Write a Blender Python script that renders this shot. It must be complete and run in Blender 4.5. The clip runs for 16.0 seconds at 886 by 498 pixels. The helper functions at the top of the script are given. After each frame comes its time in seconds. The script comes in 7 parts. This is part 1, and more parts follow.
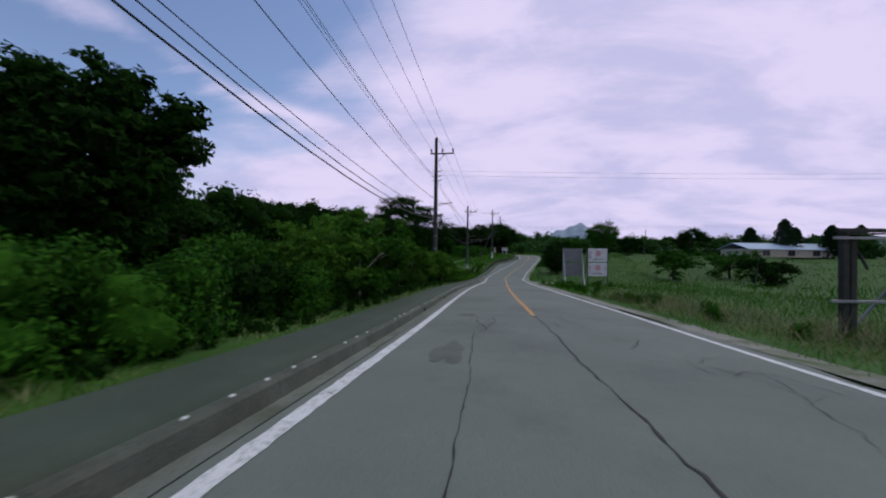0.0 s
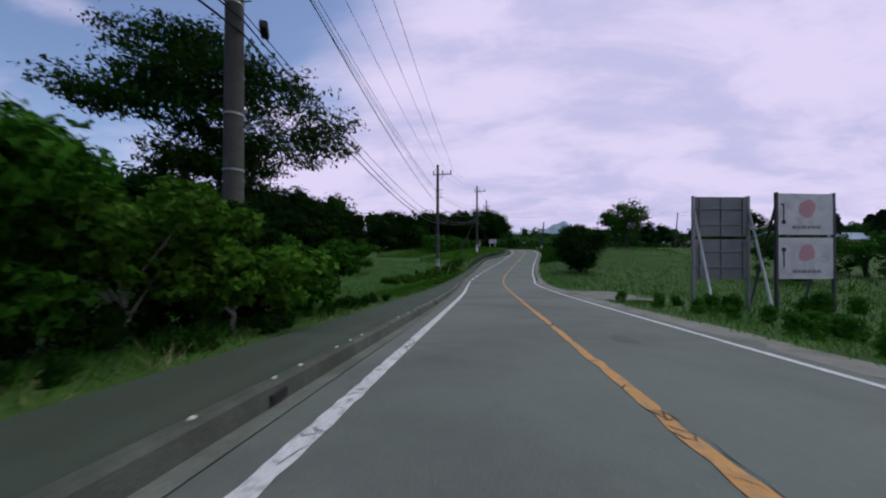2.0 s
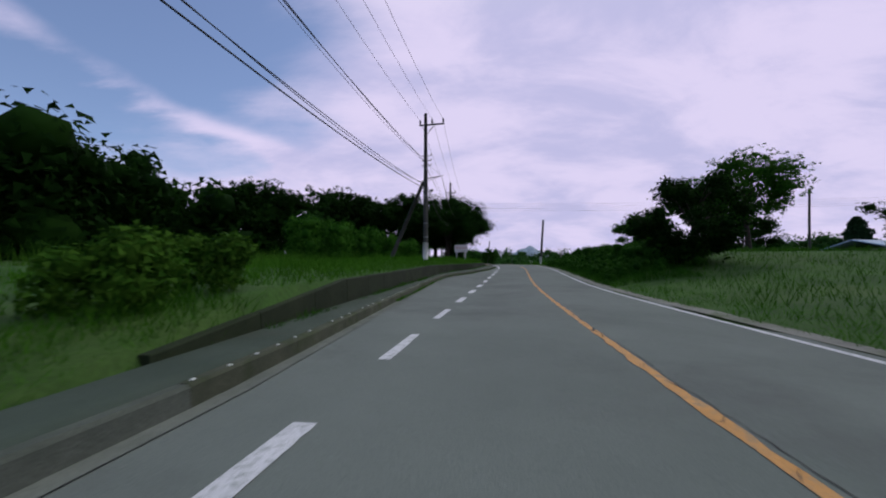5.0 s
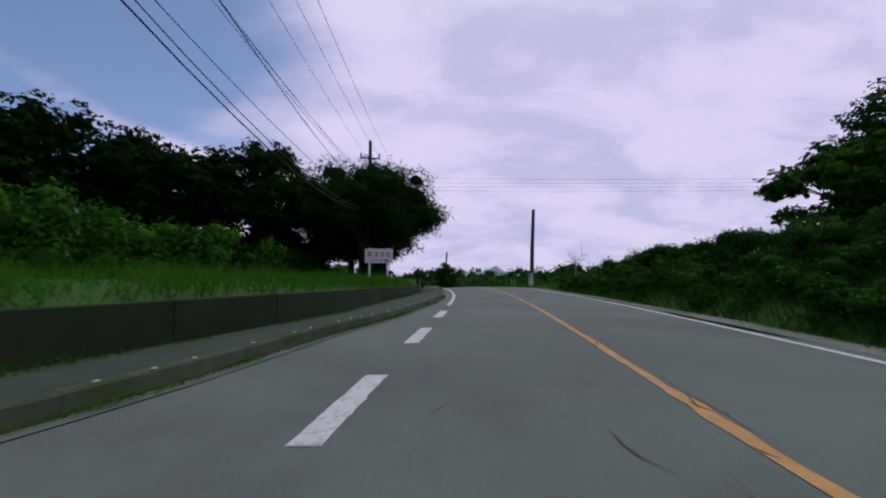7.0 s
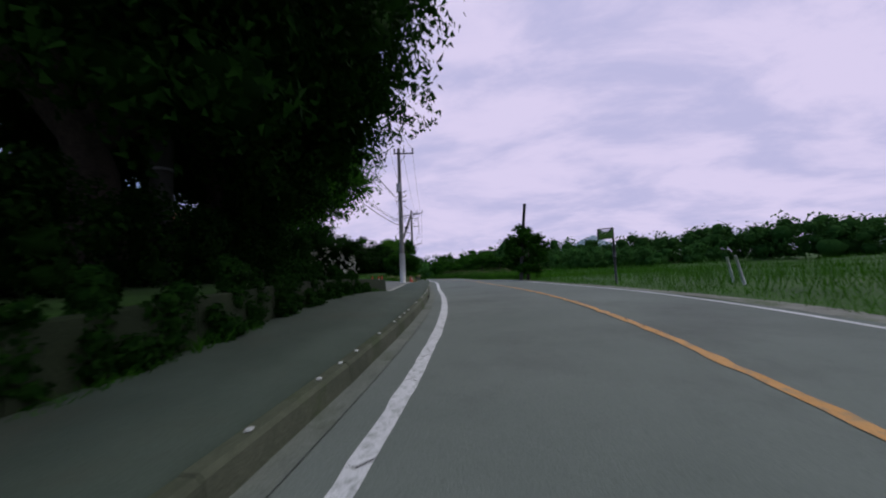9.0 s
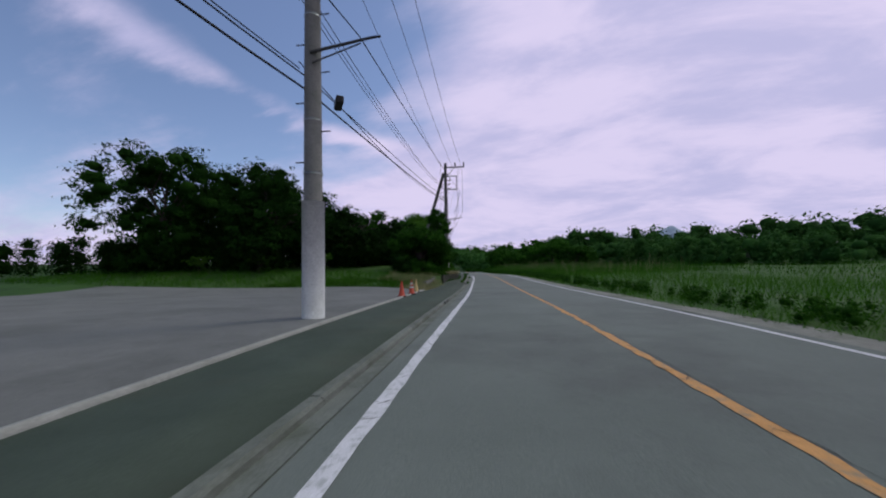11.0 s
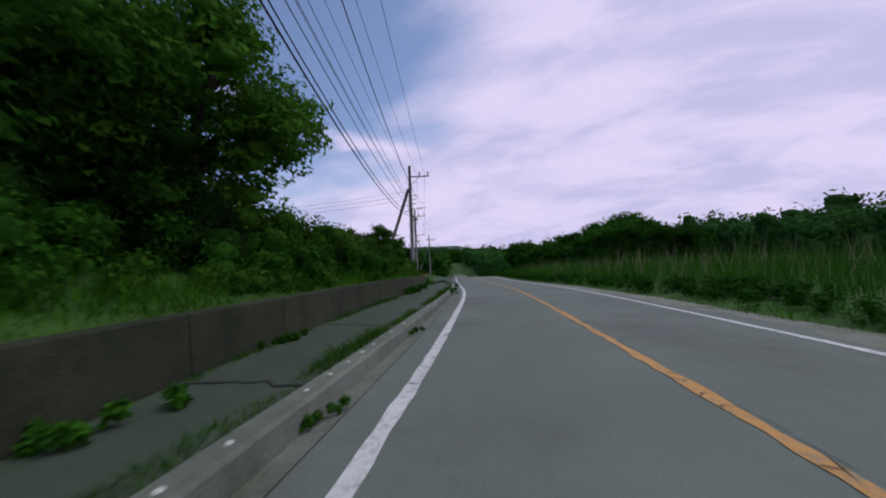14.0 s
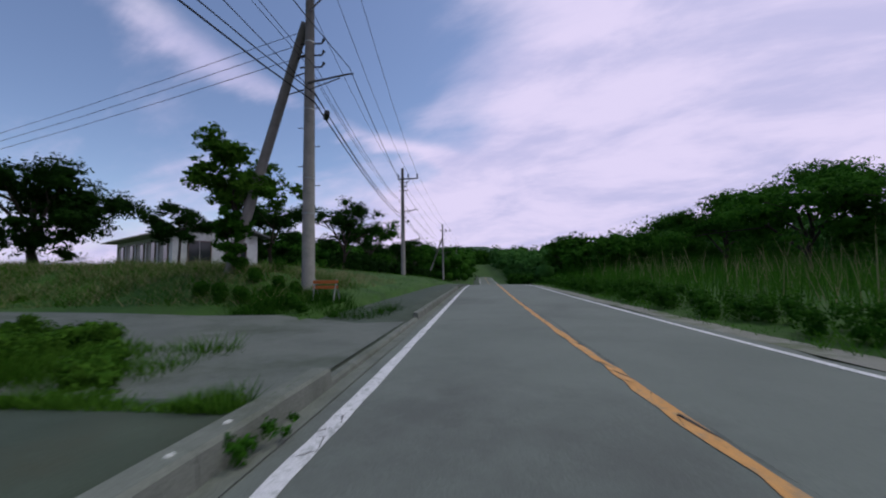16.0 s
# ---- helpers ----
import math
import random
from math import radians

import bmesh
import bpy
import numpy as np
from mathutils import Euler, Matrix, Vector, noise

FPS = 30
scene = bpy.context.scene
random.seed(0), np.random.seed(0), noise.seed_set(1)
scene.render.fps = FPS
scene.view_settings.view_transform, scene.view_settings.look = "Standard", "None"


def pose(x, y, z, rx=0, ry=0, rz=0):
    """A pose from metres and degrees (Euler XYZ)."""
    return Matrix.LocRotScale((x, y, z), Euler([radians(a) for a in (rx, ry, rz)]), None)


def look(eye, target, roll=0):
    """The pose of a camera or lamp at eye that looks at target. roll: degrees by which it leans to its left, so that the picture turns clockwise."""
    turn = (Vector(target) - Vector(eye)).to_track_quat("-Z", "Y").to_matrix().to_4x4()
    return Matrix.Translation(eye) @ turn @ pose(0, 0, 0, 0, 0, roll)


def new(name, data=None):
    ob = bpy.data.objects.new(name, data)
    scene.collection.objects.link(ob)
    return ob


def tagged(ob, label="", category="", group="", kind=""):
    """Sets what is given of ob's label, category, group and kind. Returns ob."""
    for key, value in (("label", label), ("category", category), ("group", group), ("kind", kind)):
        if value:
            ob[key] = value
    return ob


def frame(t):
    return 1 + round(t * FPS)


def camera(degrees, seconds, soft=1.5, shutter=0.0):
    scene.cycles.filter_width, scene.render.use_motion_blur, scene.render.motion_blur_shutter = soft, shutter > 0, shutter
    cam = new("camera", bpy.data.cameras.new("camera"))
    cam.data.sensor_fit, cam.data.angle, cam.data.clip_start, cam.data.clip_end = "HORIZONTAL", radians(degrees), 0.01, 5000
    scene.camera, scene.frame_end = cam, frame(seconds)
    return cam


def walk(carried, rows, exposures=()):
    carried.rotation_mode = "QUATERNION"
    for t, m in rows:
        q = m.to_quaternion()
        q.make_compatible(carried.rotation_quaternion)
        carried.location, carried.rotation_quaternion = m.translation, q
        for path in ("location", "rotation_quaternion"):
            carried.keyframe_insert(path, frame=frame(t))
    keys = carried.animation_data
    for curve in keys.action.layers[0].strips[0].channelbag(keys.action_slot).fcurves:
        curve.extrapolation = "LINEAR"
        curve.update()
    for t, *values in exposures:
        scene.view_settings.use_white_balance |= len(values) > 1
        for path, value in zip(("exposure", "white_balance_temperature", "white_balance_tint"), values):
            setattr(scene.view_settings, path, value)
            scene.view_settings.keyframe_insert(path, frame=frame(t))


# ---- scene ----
import itertools

cam = camera(101.4, 16.0, 2.0, 0.09)
PATH = [
    (0.0, pose(0.00, 0.07, 1.17, 90.47, -0.69, 5.16)),
    (0.5, pose(0.19, 7.23, 0.72, 90.45, -0.51, 4.73)),
    (1.0, pose(0.34, 14.40, 0.36, 90.44, -0.36, 4.10)),
    (1.5, pose(0.65, 21.60, 0.02, 90.29, -0.37, 3.55)),
    (2.0, pose(1.13, 28.84, -0.39, 90.44, -0.09, 2.69)),
    (2.5, pose(1.69, 36.13, -0.81, 90.54, 0.01, 1.95)),
    (3.0, pose(2.30, 43.47, -1.23, 90.76, -0.17, 1.57)),
    (3.5, pose(2.92, 50.85, -1.63, 91.60, -0.32, 1.38)),
    (4.0, pose(3.50, 58.27, -1.94, 92.97, -0.35, 0.66)),
    (4.5, pose(3.96, 65.66, -2.07, 93.58, -0.26, -0.54)),
    (5.0, pose(4.98, 72.98, -1.93, 94.40, 0.14, -2.33)),
    (5.5, pose(6.24, 80.25, -1.78, 95.36, 0.63, -4.45)),
    (6.0, pose(7.64, 87.47, -1.59, 96.44, 1.02, -6.39)),
    (6.5, pose(9.40, 94.60, -1.21, 97.91, 1.09, -7.61)),
    (7.0, pose(11.24, 101.67, -0.76, 97.69, 1.13, -7.58)),
    (7.5, pose(12.84, 108.71, -0.31, 97.05, 1.38, -6.13)),
    (8.0, pose(14.22, 115.64, 0.15, 96.19, 1.89, -3.11)),
    (8.5, pose(15.45, 122.40, 0.59, 94.95, 2.37, 1.69)),
    (9.0, pose(16.25, 129.08, 1.07, 94.03, 2.44, 6.77)),
    (9.5, pose(16.26, 135.74, 1.38, 93.26, 1.48, 11.27)),
    (10.0, pose(15.68, 142.33, 1.53, 92.46, 1.33, 13.70)),
    (10.5, pose(14.72, 148.93, 1.54, 92.43, 1.20, 15.20)),
    (11.0, pose(13.72, 155.58, 1.61, 92.75, 1.15, 16.12)),
    (11.5, pose(12.71, 162.26, 1.58, 93.21, 1.17, 16.60)),
    (12.0, pose(11.67, 168.97, 1.48, 93.58, 1.27, 16.69)),
    (12.5, pose(10.49, 175.68, 1.40, 93.42, 1.32, 16.63)),
    (13.0, pose(9.27, 182.39, 1.33, 93.27, 1.10, 16.93)),
    (13.5, pose(8.01, 189.11, 1.32, 93.26, 1.41, 17.72)),
    (14.0, pose(6.57, 195.85, 1.32, 93.26, 2.53, 18.76)),
    (14.5, pose(5.11, 202.63, 1.32, 93.52, 3.18, 20.10)),
    (15.0, pose(3.66, 209.45, 1.28, 93.68, 2.75, 21.55)),
    (15.5, pose(1.91, 216.29, 1.25, 93.42, 1.40, 22.59)),
    (16.0, pose(0.00, 223.13, 1.17, 93.63, 0.97, 23.23)),
]
EXPOSURE = [(0.0, -0.05), (4.2, -0.08), (6.5, -0.1), (7.5, -0.12), (9.7, -0.16), (12.0, -0.08), (16.0, -0.05)]
walk(cam, PATH, EXPOSURE)

# ---- sky and sun ----
world = bpy.data.worlds.new("sky")
scene.world = world
world.use_nodes = True
wt = world.node_tree
wt.nodes.clear()


def wnode(kind, **values):
    n = wt.nodes.new(kind)
    for k, v in values.items():
        n.inputs[int(k[1:]) if k[0] == "i" and k[1:].isdigit() else k.replace("_", " ")].default_value = v
    return n


def wmath(op, a, b=None):
    n = wt.nodes.new("ShaderNodeMath")
    n.operation = op
    for i, v in enumerate((a, b)):
        if v is None:
            continue
        if isinstance(v, (int, float)):
            n.inputs[i].default_value = v
        else:
            wt.links.new(v, n.inputs[i])
    return n.outputs[0]


SUN_EL, SUN_AZ = 60.0, 40.0
sky = wt.nodes.new("ShaderNodeTexSky")
sky.sky_type = "NISHITA"
sky.sun_disc = False
sky.sun_elevation = radians(SUN_EL)
sky.sun_rotation = radians(SUN_AZ)
sky.altitude = 900
coord = wt.nodes.new("ShaderNodeTexCoord")
squeeze = wt.nodes.new("ShaderNodeVectorMath")
squeeze.operation = "MULTIPLY"
squeeze.inputs[1].default_value = (0.617, 1.0, 0.617)
unit = wt.nodes.new("ShaderNodeVectorMath")
unit.operation = "NORMALIZE"
wt.links.new(coord.outputs["Generated"], squeeze.inputs[0])
wt.links.new(squeeze.outputs[0], unit.inputs[0])
sep = wt.nodes.new("ShaderNodeSeparateXYZ")
wt.links.new(unit.outputs[0], sep.inputs[0])
height = wmath("MAXIMUM", sep.outputs[2], 0.0)
denom = wmath("ADD", height, 0.26)
cu = wmath("DIVIDE", sep.outputs[0], denom)
cv = wmath("DIVIDE", sep.outputs[1], denom)
comb = wt.nodes.new("ShaderNodeCombineXYZ")
wt.links.new(cu, comb.inputs[0])
wt.links.new(cv, comb.inputs[1])


def wnoise(scale, detail, rough, stretch=(1, 1, 1), turn=0.0, shift=0.0):
    m = wt.nodes.new("ShaderNodeMapping")
    m.inputs["Scale"].default_value = stretch
    m.inputs["Rotation"].default_value = (0, 0, radians(turn))
    m.inputs["Location"].default_value = (shift, shift * 0.7, 0)
    wt.links.new(comb.outputs[0], m.inputs[0])
    n = wt.nodes.new("ShaderNodeTexNoise")
    n.inputs["Scale"].default_value = scale
    n.inputs["Detail"].default_value = detail
    n.inputs["Roughness"].default_value = rough
    n.inputs["Distortion"].default_value = 0.3
    wt.links.new(m.outputs[0], n.inputs["Vector"])
    return n.outputs[0]


deg = 180 / math.pi
azim = wmath("MULTIPLY", wmath("ARCTAN2", sep.outputs[0], sep.outputs[1]), deg)
elev = wmath("MULTIPLY", wmath("ARCSINE", height), deg)
big = wnoise(1.1, 7, 0.58, (1, 0.9, 1), 20, 3.1)
streak = wnoise(1.5, 8, 0.6, (0.7, 1.7, 1), -38, 1.7)
# cloud bank over the east, clear air towards the north-west with one long streak
east = wt.nodes.new("ShaderNodeMapRange")
east.interpolation_type = "SMOOTHSTEP"
for key, v in (("From Min", -32), ("From Max", 8), ("To Min", -0.30), ("To Max", 0.50)):
    east.inputs[key].default_value = v
wt.links.new(azim, east.inputs["Value"])
cover = wmath("ADD", wmath("ADD", wmath("MULTIPLY", big, 1.0), wmath("MULTIPLY", streak, 0.7)), east.outputs[0])
low = wmath("MULTIPLY", wmath("MAXIMUM", wmath("SUBTRACT", 15.0, elev), 0.0), 0.036)
cover = wmath("ADD", cover, low)
line_ = wmath("SUBTRACT", elev, wmath("ADD", 12.6, wmath("MULTIPLY", wmath("SUBTRACT", -17.5, azim), 0.42)))
line_ = wmath("ADD", line_, wmath("MULTIPLY", wmath("SUBTRACT", streak, 0.5), 5.0))
thick = wmath("ADD", 0.9, wmath("MULTIPLY", wmath("MAXIMUM", wmath("SUBTRACT", -16.0, azim), 0.0), 0.055))
q = wmath("DIVIDE", line_, thick)
band_ = wmath("MULTIPLY", wmath("EXPONENT", wmath("MULTIPLY", wmath("MULTIPLY", q, q), -1.0)), 0.30)
near_ = wmath("LESS_THAN", wmath("ABSOLUTE", wmath("ADD", azim, 38.0)), 36.0)
cover = wmath("ADD", cover, wmath("MULTIPLY", band_, near_))
ramp = wt.nodes.new("ShaderNodeMapRange")
ramp.interpolation_type = "SMOOTHSTEP"
ramp.inputs["From Min"].default_value = 0.64
ramp.inputs["From Max"].default_value = 1.12
wt.links.new(cover, ramp.inputs["Value"])
shade = wnoise(1.9, 8, 0.6, (1, 1.4, 1), 55, 7.3)
tone = wt.nodes.new("ShaderNodeMix")
tone.data_type = "RGBA"
tone.inputs[6].default_value = (0.56, 0.55, 0.83, 1)
tone.inputs[7].default_value = (0.77, 0.70, 0.96, 1)
tr_ = wt.nodes.new("ShaderNodeMapRange")
tr_.interpolation_type = "SMOOTHSTEP"
tr_.inputs["From Min"].default_value = 0.34
tr_.inputs["From Max"].default_value = 0.60
wt.links.new(shade, tr_.inputs["Value"])
wt.links.new(tr_.outputs[0], tone.inputs[0])
# overhead, out of view, the cloud is tinted green to offset violet ground light
zen = wt.nodes.new("ShaderNodeMapRange")
zen.interpolation_type = "SMOOTHSTEP"
zen.inputs["From Min"].default_value = 24
zen.inputs["From Max"].default_value = 44
wt.links.new(elev, zen.inputs["Value"])
white = wt.nodes.new("ShaderNodeMix")
white.data_type = "RGBA"
white.inputs[7].default_value = (0.71, 0.89, 0.80, 1)
wt.links.new(zen.outputs[0], white.inputs[0])
wt.links.new(tone.outputs[2], white.inputs[6])
skyc = wt.nodes.new("ShaderNodeMix")
skyc.data_type = "RGBA"
skyc.blend_type = "MULTIPLY"
skyc.inputs[0].default_value = 1.0
skyc.inputs[7].default_value = (0.140, 0.133, 0.142, 1)
wt.links.new(sky.outputs[0], skyc.inputs[6])
mixc = wt.nodes.new("ShaderNodeMix")
mixc.data_type = "RGBA"
wt.links.new(ramp.outputs[0], mixc.inputs[0])
wt.links.new(skyc.outputs[2], mixc.inputs[6])
wt.links.new(white.outputs[2], mixc.inputs[7])
back = wt.nodes.new("ShaderNodeBackground")
wt.links.new(mixc.outputs[2], back.inputs[0])
back.inputs[1].default_value = 1.0
wout = wt.nodes.new("ShaderNodeOutputWorld")
wt.links.new(back.outputs[0], wout.inputs[0])

sun_data = bpy.data.lights.new("sun", "SUN")
sun_data.energy = 0.8
sun_data.angle = radians(12)
sun_data.color = (1.0, 0.95, 0.88)
sun = new("sun", sun_data)
az, el = radians(SUN_AZ), radians(SUN_EL)
sun.matrix_world = look((0, 0, 60), (-math.sin(az) * math.cos(el), -math.cos(az) * math.cos(el), 60 - math.sin(el)))


# ---- materials ----
def material(name, c1, c2, scale=3.0, rough=0.9, bump=0.3, fine=40.0, metal=0.0, per_object=0.0, per_island=0.0, detail=6, third=None, third_scale=0.3, coat=0.0):
    """Two colours mixed by a coarse noise, grain by a fine one, relief from both."""
    m = bpy.data.materials.new(name)
    m.use_nodes = True
    t = m.node_tree
    n, l = t.nodes, t.links
    b = n["Principled BSDF"]
    b.inputs["Roughness"].default_value = rough
    b.inputs["Metallic"].default_value = metal
    b.inputs["Specular IOR Level"].default_value = 0.3
    b.inputs["Coat Weight"].default_value = coat
    co = n.new("ShaderNodeTexCoord")
    a = n.new("ShaderNodeTexNoise")
    a.inputs["Scale"].default_value = scale
    a.inputs["Detail"].default_value = detail
    a.inputs["Roughness"].default_value = 0.65
    f = n.new("ShaderNodeTexNoise")
    f.inputs["Scale"].default_value = fine
    f.inputs["Detail"].default_value = 3
    geo = n.new("ShaderNodeNewGeometry")
    l.new(geo.outputs["Position"], a.inputs["Vector"])
    l.new(geo.outputs["Position"], f.inputs["Vector"])
    r = n.new("ShaderNodeMapRange")
    r.inputs["From Min"].default_value = 0.3
    r.inputs["From Max"].default_value = 0.7
    l.new(a.outputs[0], r.inputs["Value"])
    mix = n.new("ShaderNodeMix")
    mix.data_type = "RGBA"
    mix.inputs[6].default_value = (*c1, 1)
    mix.inputs[7].default_value = (*c2, 1)
    l.new(r.outputs[0], mix.inputs[0])
    col = mix.outputs[2]
    if third:
        w = n.new("ShaderNodeTexNoise")
        w.inputs["Scale"].default_value = third_scale
        w.inputs["Detail"].default_value = 8
        w.inputs["Roughness"].default_value = 0.7
        l.new(geo.outputs["Position"], w.inputs["Vector"])
        wr = n.new("ShaderNodeMapRange")
        wr.inputs["From Min"].default_value = 0.5
        wr.inputs["From Max"].default_value = 0.66
        l.new(w.outputs[0], wr.inputs["Value"])
        mx = n.new("ShaderNodeMix")
        mx.data_type = "RGBA"
        mx.inputs[7].default_value = (*third, 1)
        l.new(wr.outputs[0], mx.inputs[0])
        l.new(col, mx.inputs[6])
        col = mx.outputs[2]
    g = n.new("ShaderNodeMix")
    g.data_type = "RGBA"
    g.blend_type = "MULTIPLY"
    g.inputs[0].default_value = 0.7
    gr = n.new("ShaderNodeMapRange")
    gr.inputs["From Min"].default_value = 0.25
    gr.inputs["From Max"].default_value = 0.75
    gr.inputs["To Min"].default_value = 0.62
    gr.inputs["To Max"].default_value = 1.3
    l.new(f.outputs[0], gr.inputs["Value"])
    l.new(col, g.inputs[6])
    l.new(gr.outputs[0], g.inputs[7])
    col = g.outputs[2]
    if per_object or per_island:
        rnd = n.new("ShaderNodeObjectInfo").outputs["Random"] if per_object else geo.outputs["Random Per Island"]
        amt = per_object or per_island
        rr = n.new("ShaderNodeMapRange")
        rr.inputs["To Min"].default_value = 1 - amt
        rr.inputs["To Max"].default_value = 1 + amt
        l.new(rnd, rr.inputs["Value"])
        h = n.new("ShaderNodeMix")
        h.data_type = "RGBA"
        h.blend_type = "MULTIPLY"
        h.inputs[0].default_value = 1
        l.new(col, h.inputs[6])
        l.new(rr.outputs[0], h.inputs[7])
        col = h.outputs[2]
    l.new(col, b.inputs["Base Color"])
    if bump:
        bp = n.new("ShaderNodeBump")
        bp.inputs["Strength"].default_value = bump
        bp.inputs["Distance"].default_value = 0.02
        ad = n.new("ShaderNodeMath")
        ad.operation = "ADD"
        l.new(a.outputs[0], ad.inputs[0])
        l.new(f.outputs[0], ad.inputs[1])
        l.new(ad.outputs[0], bp.inputs["Height"])
        l.new(bp.outputs[0], b.inputs["Normal"])
    return m


def foliage(name, c1, c2, variation=0.35, through_light=0.25):
    """Leaf cards: two greens by island, a little light through them."""
    m = bpy.data.materials.new(name)
    m.use_nodes = True
    t = m.node_tree
    n, l = t.nodes, t.links
    b = n["Principled BSDF"]
    out = n["Material Output"]
    geo = n.new("ShaderNodeNewGeometry")
    mix = n.new("ShaderNodeMix")
    mix.data_type = "RGBA"
    mix.inputs[6].default_value = (*c1, 1)
    mix.inputs[7].default_value = (*c2, 1)
    l.new(geo.outputs["Random Per Island"], mix.inputs[0])
    info = n.new("ShaderNodeObjectInfo")
    noise_ = n.new("ShaderNodeTexNoise")
    noise_.inputs["Scale"].default_value = 0.6
    l.new(geo.outputs["Position"], noise_.inputs["Vector"])
    ad = n.new("ShaderNodeMath")
    ad.operation = "ADD"
    l.new(info.outputs["Random"], ad.inputs[0])
    l.new(noise_.outputs[0], ad.inputs[1])
    rr = n.new("ShaderNodeMapRange")
    rr.inputs["From Min"].default_value = 0.3
    rr.inputs["From Max"].default_value = 1.7
    rr.inputs["To Min"].default_value = 1 - variation
    rr.inputs["To Max"].default_value = 1 + variation
    l.new(ad.outputs[0], rr.inputs["Value"])
    h = n.new("ShaderNodeMix")
    h.data_type = "RGBA"
    h.blend_type = "MULTIPLY"
    h.inputs[0].default_value = 1
    l.new(mix.outputs[2], h.inputs[6])
    l.new(rr.outputs[0], h.inputs[7])
    l.new(h.outputs[2], b.inputs["Base Color"])
    b.inputs["Roughness"].default_value = 0.8
    b.inputs["Specular IOR Level"].default_value = 0.04
    tl = n.new("ShaderNodeBsdfTranslucent")
    l.new(h.outputs[2], tl.inputs["Color"])
    ms = n.new("ShaderNodeMixShader")
    ms.inputs[0].default_value = through_light
    l.new(b.outputs[0], ms.inputs[1])
    l.new(tl.outputs[0], ms.inputs[2])
    l.new(ms.outputs[0], out.inputs["Surface"])
    return m


def plain(name, colour, rough=0.6, metal=0.0):
    return material(name, tuple(c * 0.92 for c in colour), tuple(c * 1.06 for c in colour), 2.5, rough, 0.08, 60, metal)


ASPHALT = material("asphalt", (0.130, 0.146, 0.135), (0.171, 0.188, 0.175), 0.35, 0.88, 0.25, 90, third=(0.112, 0.119, 0.114), third_scale=0.22)
SEAL = material("bitumen", (0.018, 0.018, 0.019), (0.032, 0.031, 0.032), 3, 0.7, 0.3, 80)
PATCH = material("asphalt_patch", (0.095, 0.10, 0.096), (0.13, 0.136, 0.13), 2.0, 0.85, 0.3, 90)
PAVING = material("pavement_asphalt", (0.041, 0.057, 0.043), (0.064, 0.083, 0.066), 0.8, 0.9, 0.3, 80, third=(0.055, 0.064, 0.048), third_scale=0.5)
CONCRETE = material("concrete", (0.12, 0.13, 0.115), (0.18, 0.19, 0.17), 2.0, 0.9, 0.35, 50, third=(0.09, 0.10, 0.075), third_scale=1.1, per_object=0.12)
# Near-black: moss and the shade under the trees are both in this colour.
WALLCON = material("moss_and_shade_concrete", (0.010, 0.018, 0.006), (0.025, 0.034, 0.014), 1.2, 0.95, 0.4, 40, third=(0.012, 0.020, 0.006), third_scale=0.9, per_object=0.15)
WHITELINE = material("white_paint", (0.60, 0.58, 0.62), (0.74, 0.71, 0.76), 3, 0.7, 0.2, 70, third=(0.32, 0.33, 0.33), third_scale=13)
YELLOW = material("orange_paint", (0.54, 0.255, 0.075), (0.64, 0.32, 0.11), 3, 0.7, 0.2, 70, third=(0.30, 0.22, 0.14), third_scale=9)
SOIL = material("soil_and_grass", (0.018, 0.054, 0.006), (0.046, 0.110, 0.014), 0.5, 0.95, 0.6, 14, third=(0.05, 0.092, 0.018), third_scale=0.12)
GRAVEL = material("gravel", (0.19, 0.18, 0.165), (0.27, 0.26, 0.24), 2, 0.95, 0.6, 45, third=(0.08, 0.11, 0.045), third_scale=0.7)
POLEMAT = material("pole_concrete", (0.15, 0.15, 0.14), (0.22, 0.21, 0.20), 3, 0.85, 0.15, 40)
POLEDARK = material("dark_pole", (0.032, 0.034, 0.030), (0.058, 0.060, 0.053), 3, 0.85, 0.15, 40)
POLEWHITE = material("white_pole_guard", (0.55, 0.55, 0.54), (0.66, 0.66, 0.65), 5, 0.7, 0.1, 40)
STEEL = material("galvanised_steel", (0.22, 0.23, 0.24), (0.32, 0.33, 0.34), 6, 0.5, 0.05, 60, metal=0.7)
DARKSTEEL = plain("dark_steel", (0.05, 0.05, 0.055), 0.5)
CABLE = plain("black_cable", (0.02, 0.02, 0.024), 0.6)
BARK = material("bark", (0.022, 0.019, 0.015), (0.055, 0.046, 0.036), 6, 0.95, 0.8, 35)
PALEBARK = material("pale_bark", (0.19, 0.18, 0.15), (0.33, 0.31, 0.27), 5, 0.95, 0.5, 35)
LEAF = foliage("leaf", (0.013, 0.058, 0.005), (0.042, 0.128, 0.012))
LEAFLIGHT = foliage("light_leaf", (0.028, 0.092, 0.008), (0.078, 0.180, 0.020))
# Dark green; in the hedge core and the undergrowth its darkness stands for shade.
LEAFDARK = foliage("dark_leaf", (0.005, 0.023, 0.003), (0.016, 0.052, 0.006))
CONIFER = foliage("conifer_needles", (0.008, 0.024, 0.009), (0.018, 0.044, 0.016))
GRASS = foliage("grass_blades", (0.024, 0.098, 0.006), (0.066, 0.180, 0.014), 0.45)
DRYGRASS = foliage("dry_grass", (0.19, 0.18, 0.09), (0.31, 0.29, 0.16))
MOSSCON = material("mossy_kerb_concrete", (0.050, 0.058, 0.036), (0.095, 0.100, 0.068), 2.0, 0.92, 0.35, 50, third=(0.040, 0.058, 0.018), third_scale=1.1, per_object=0.15)
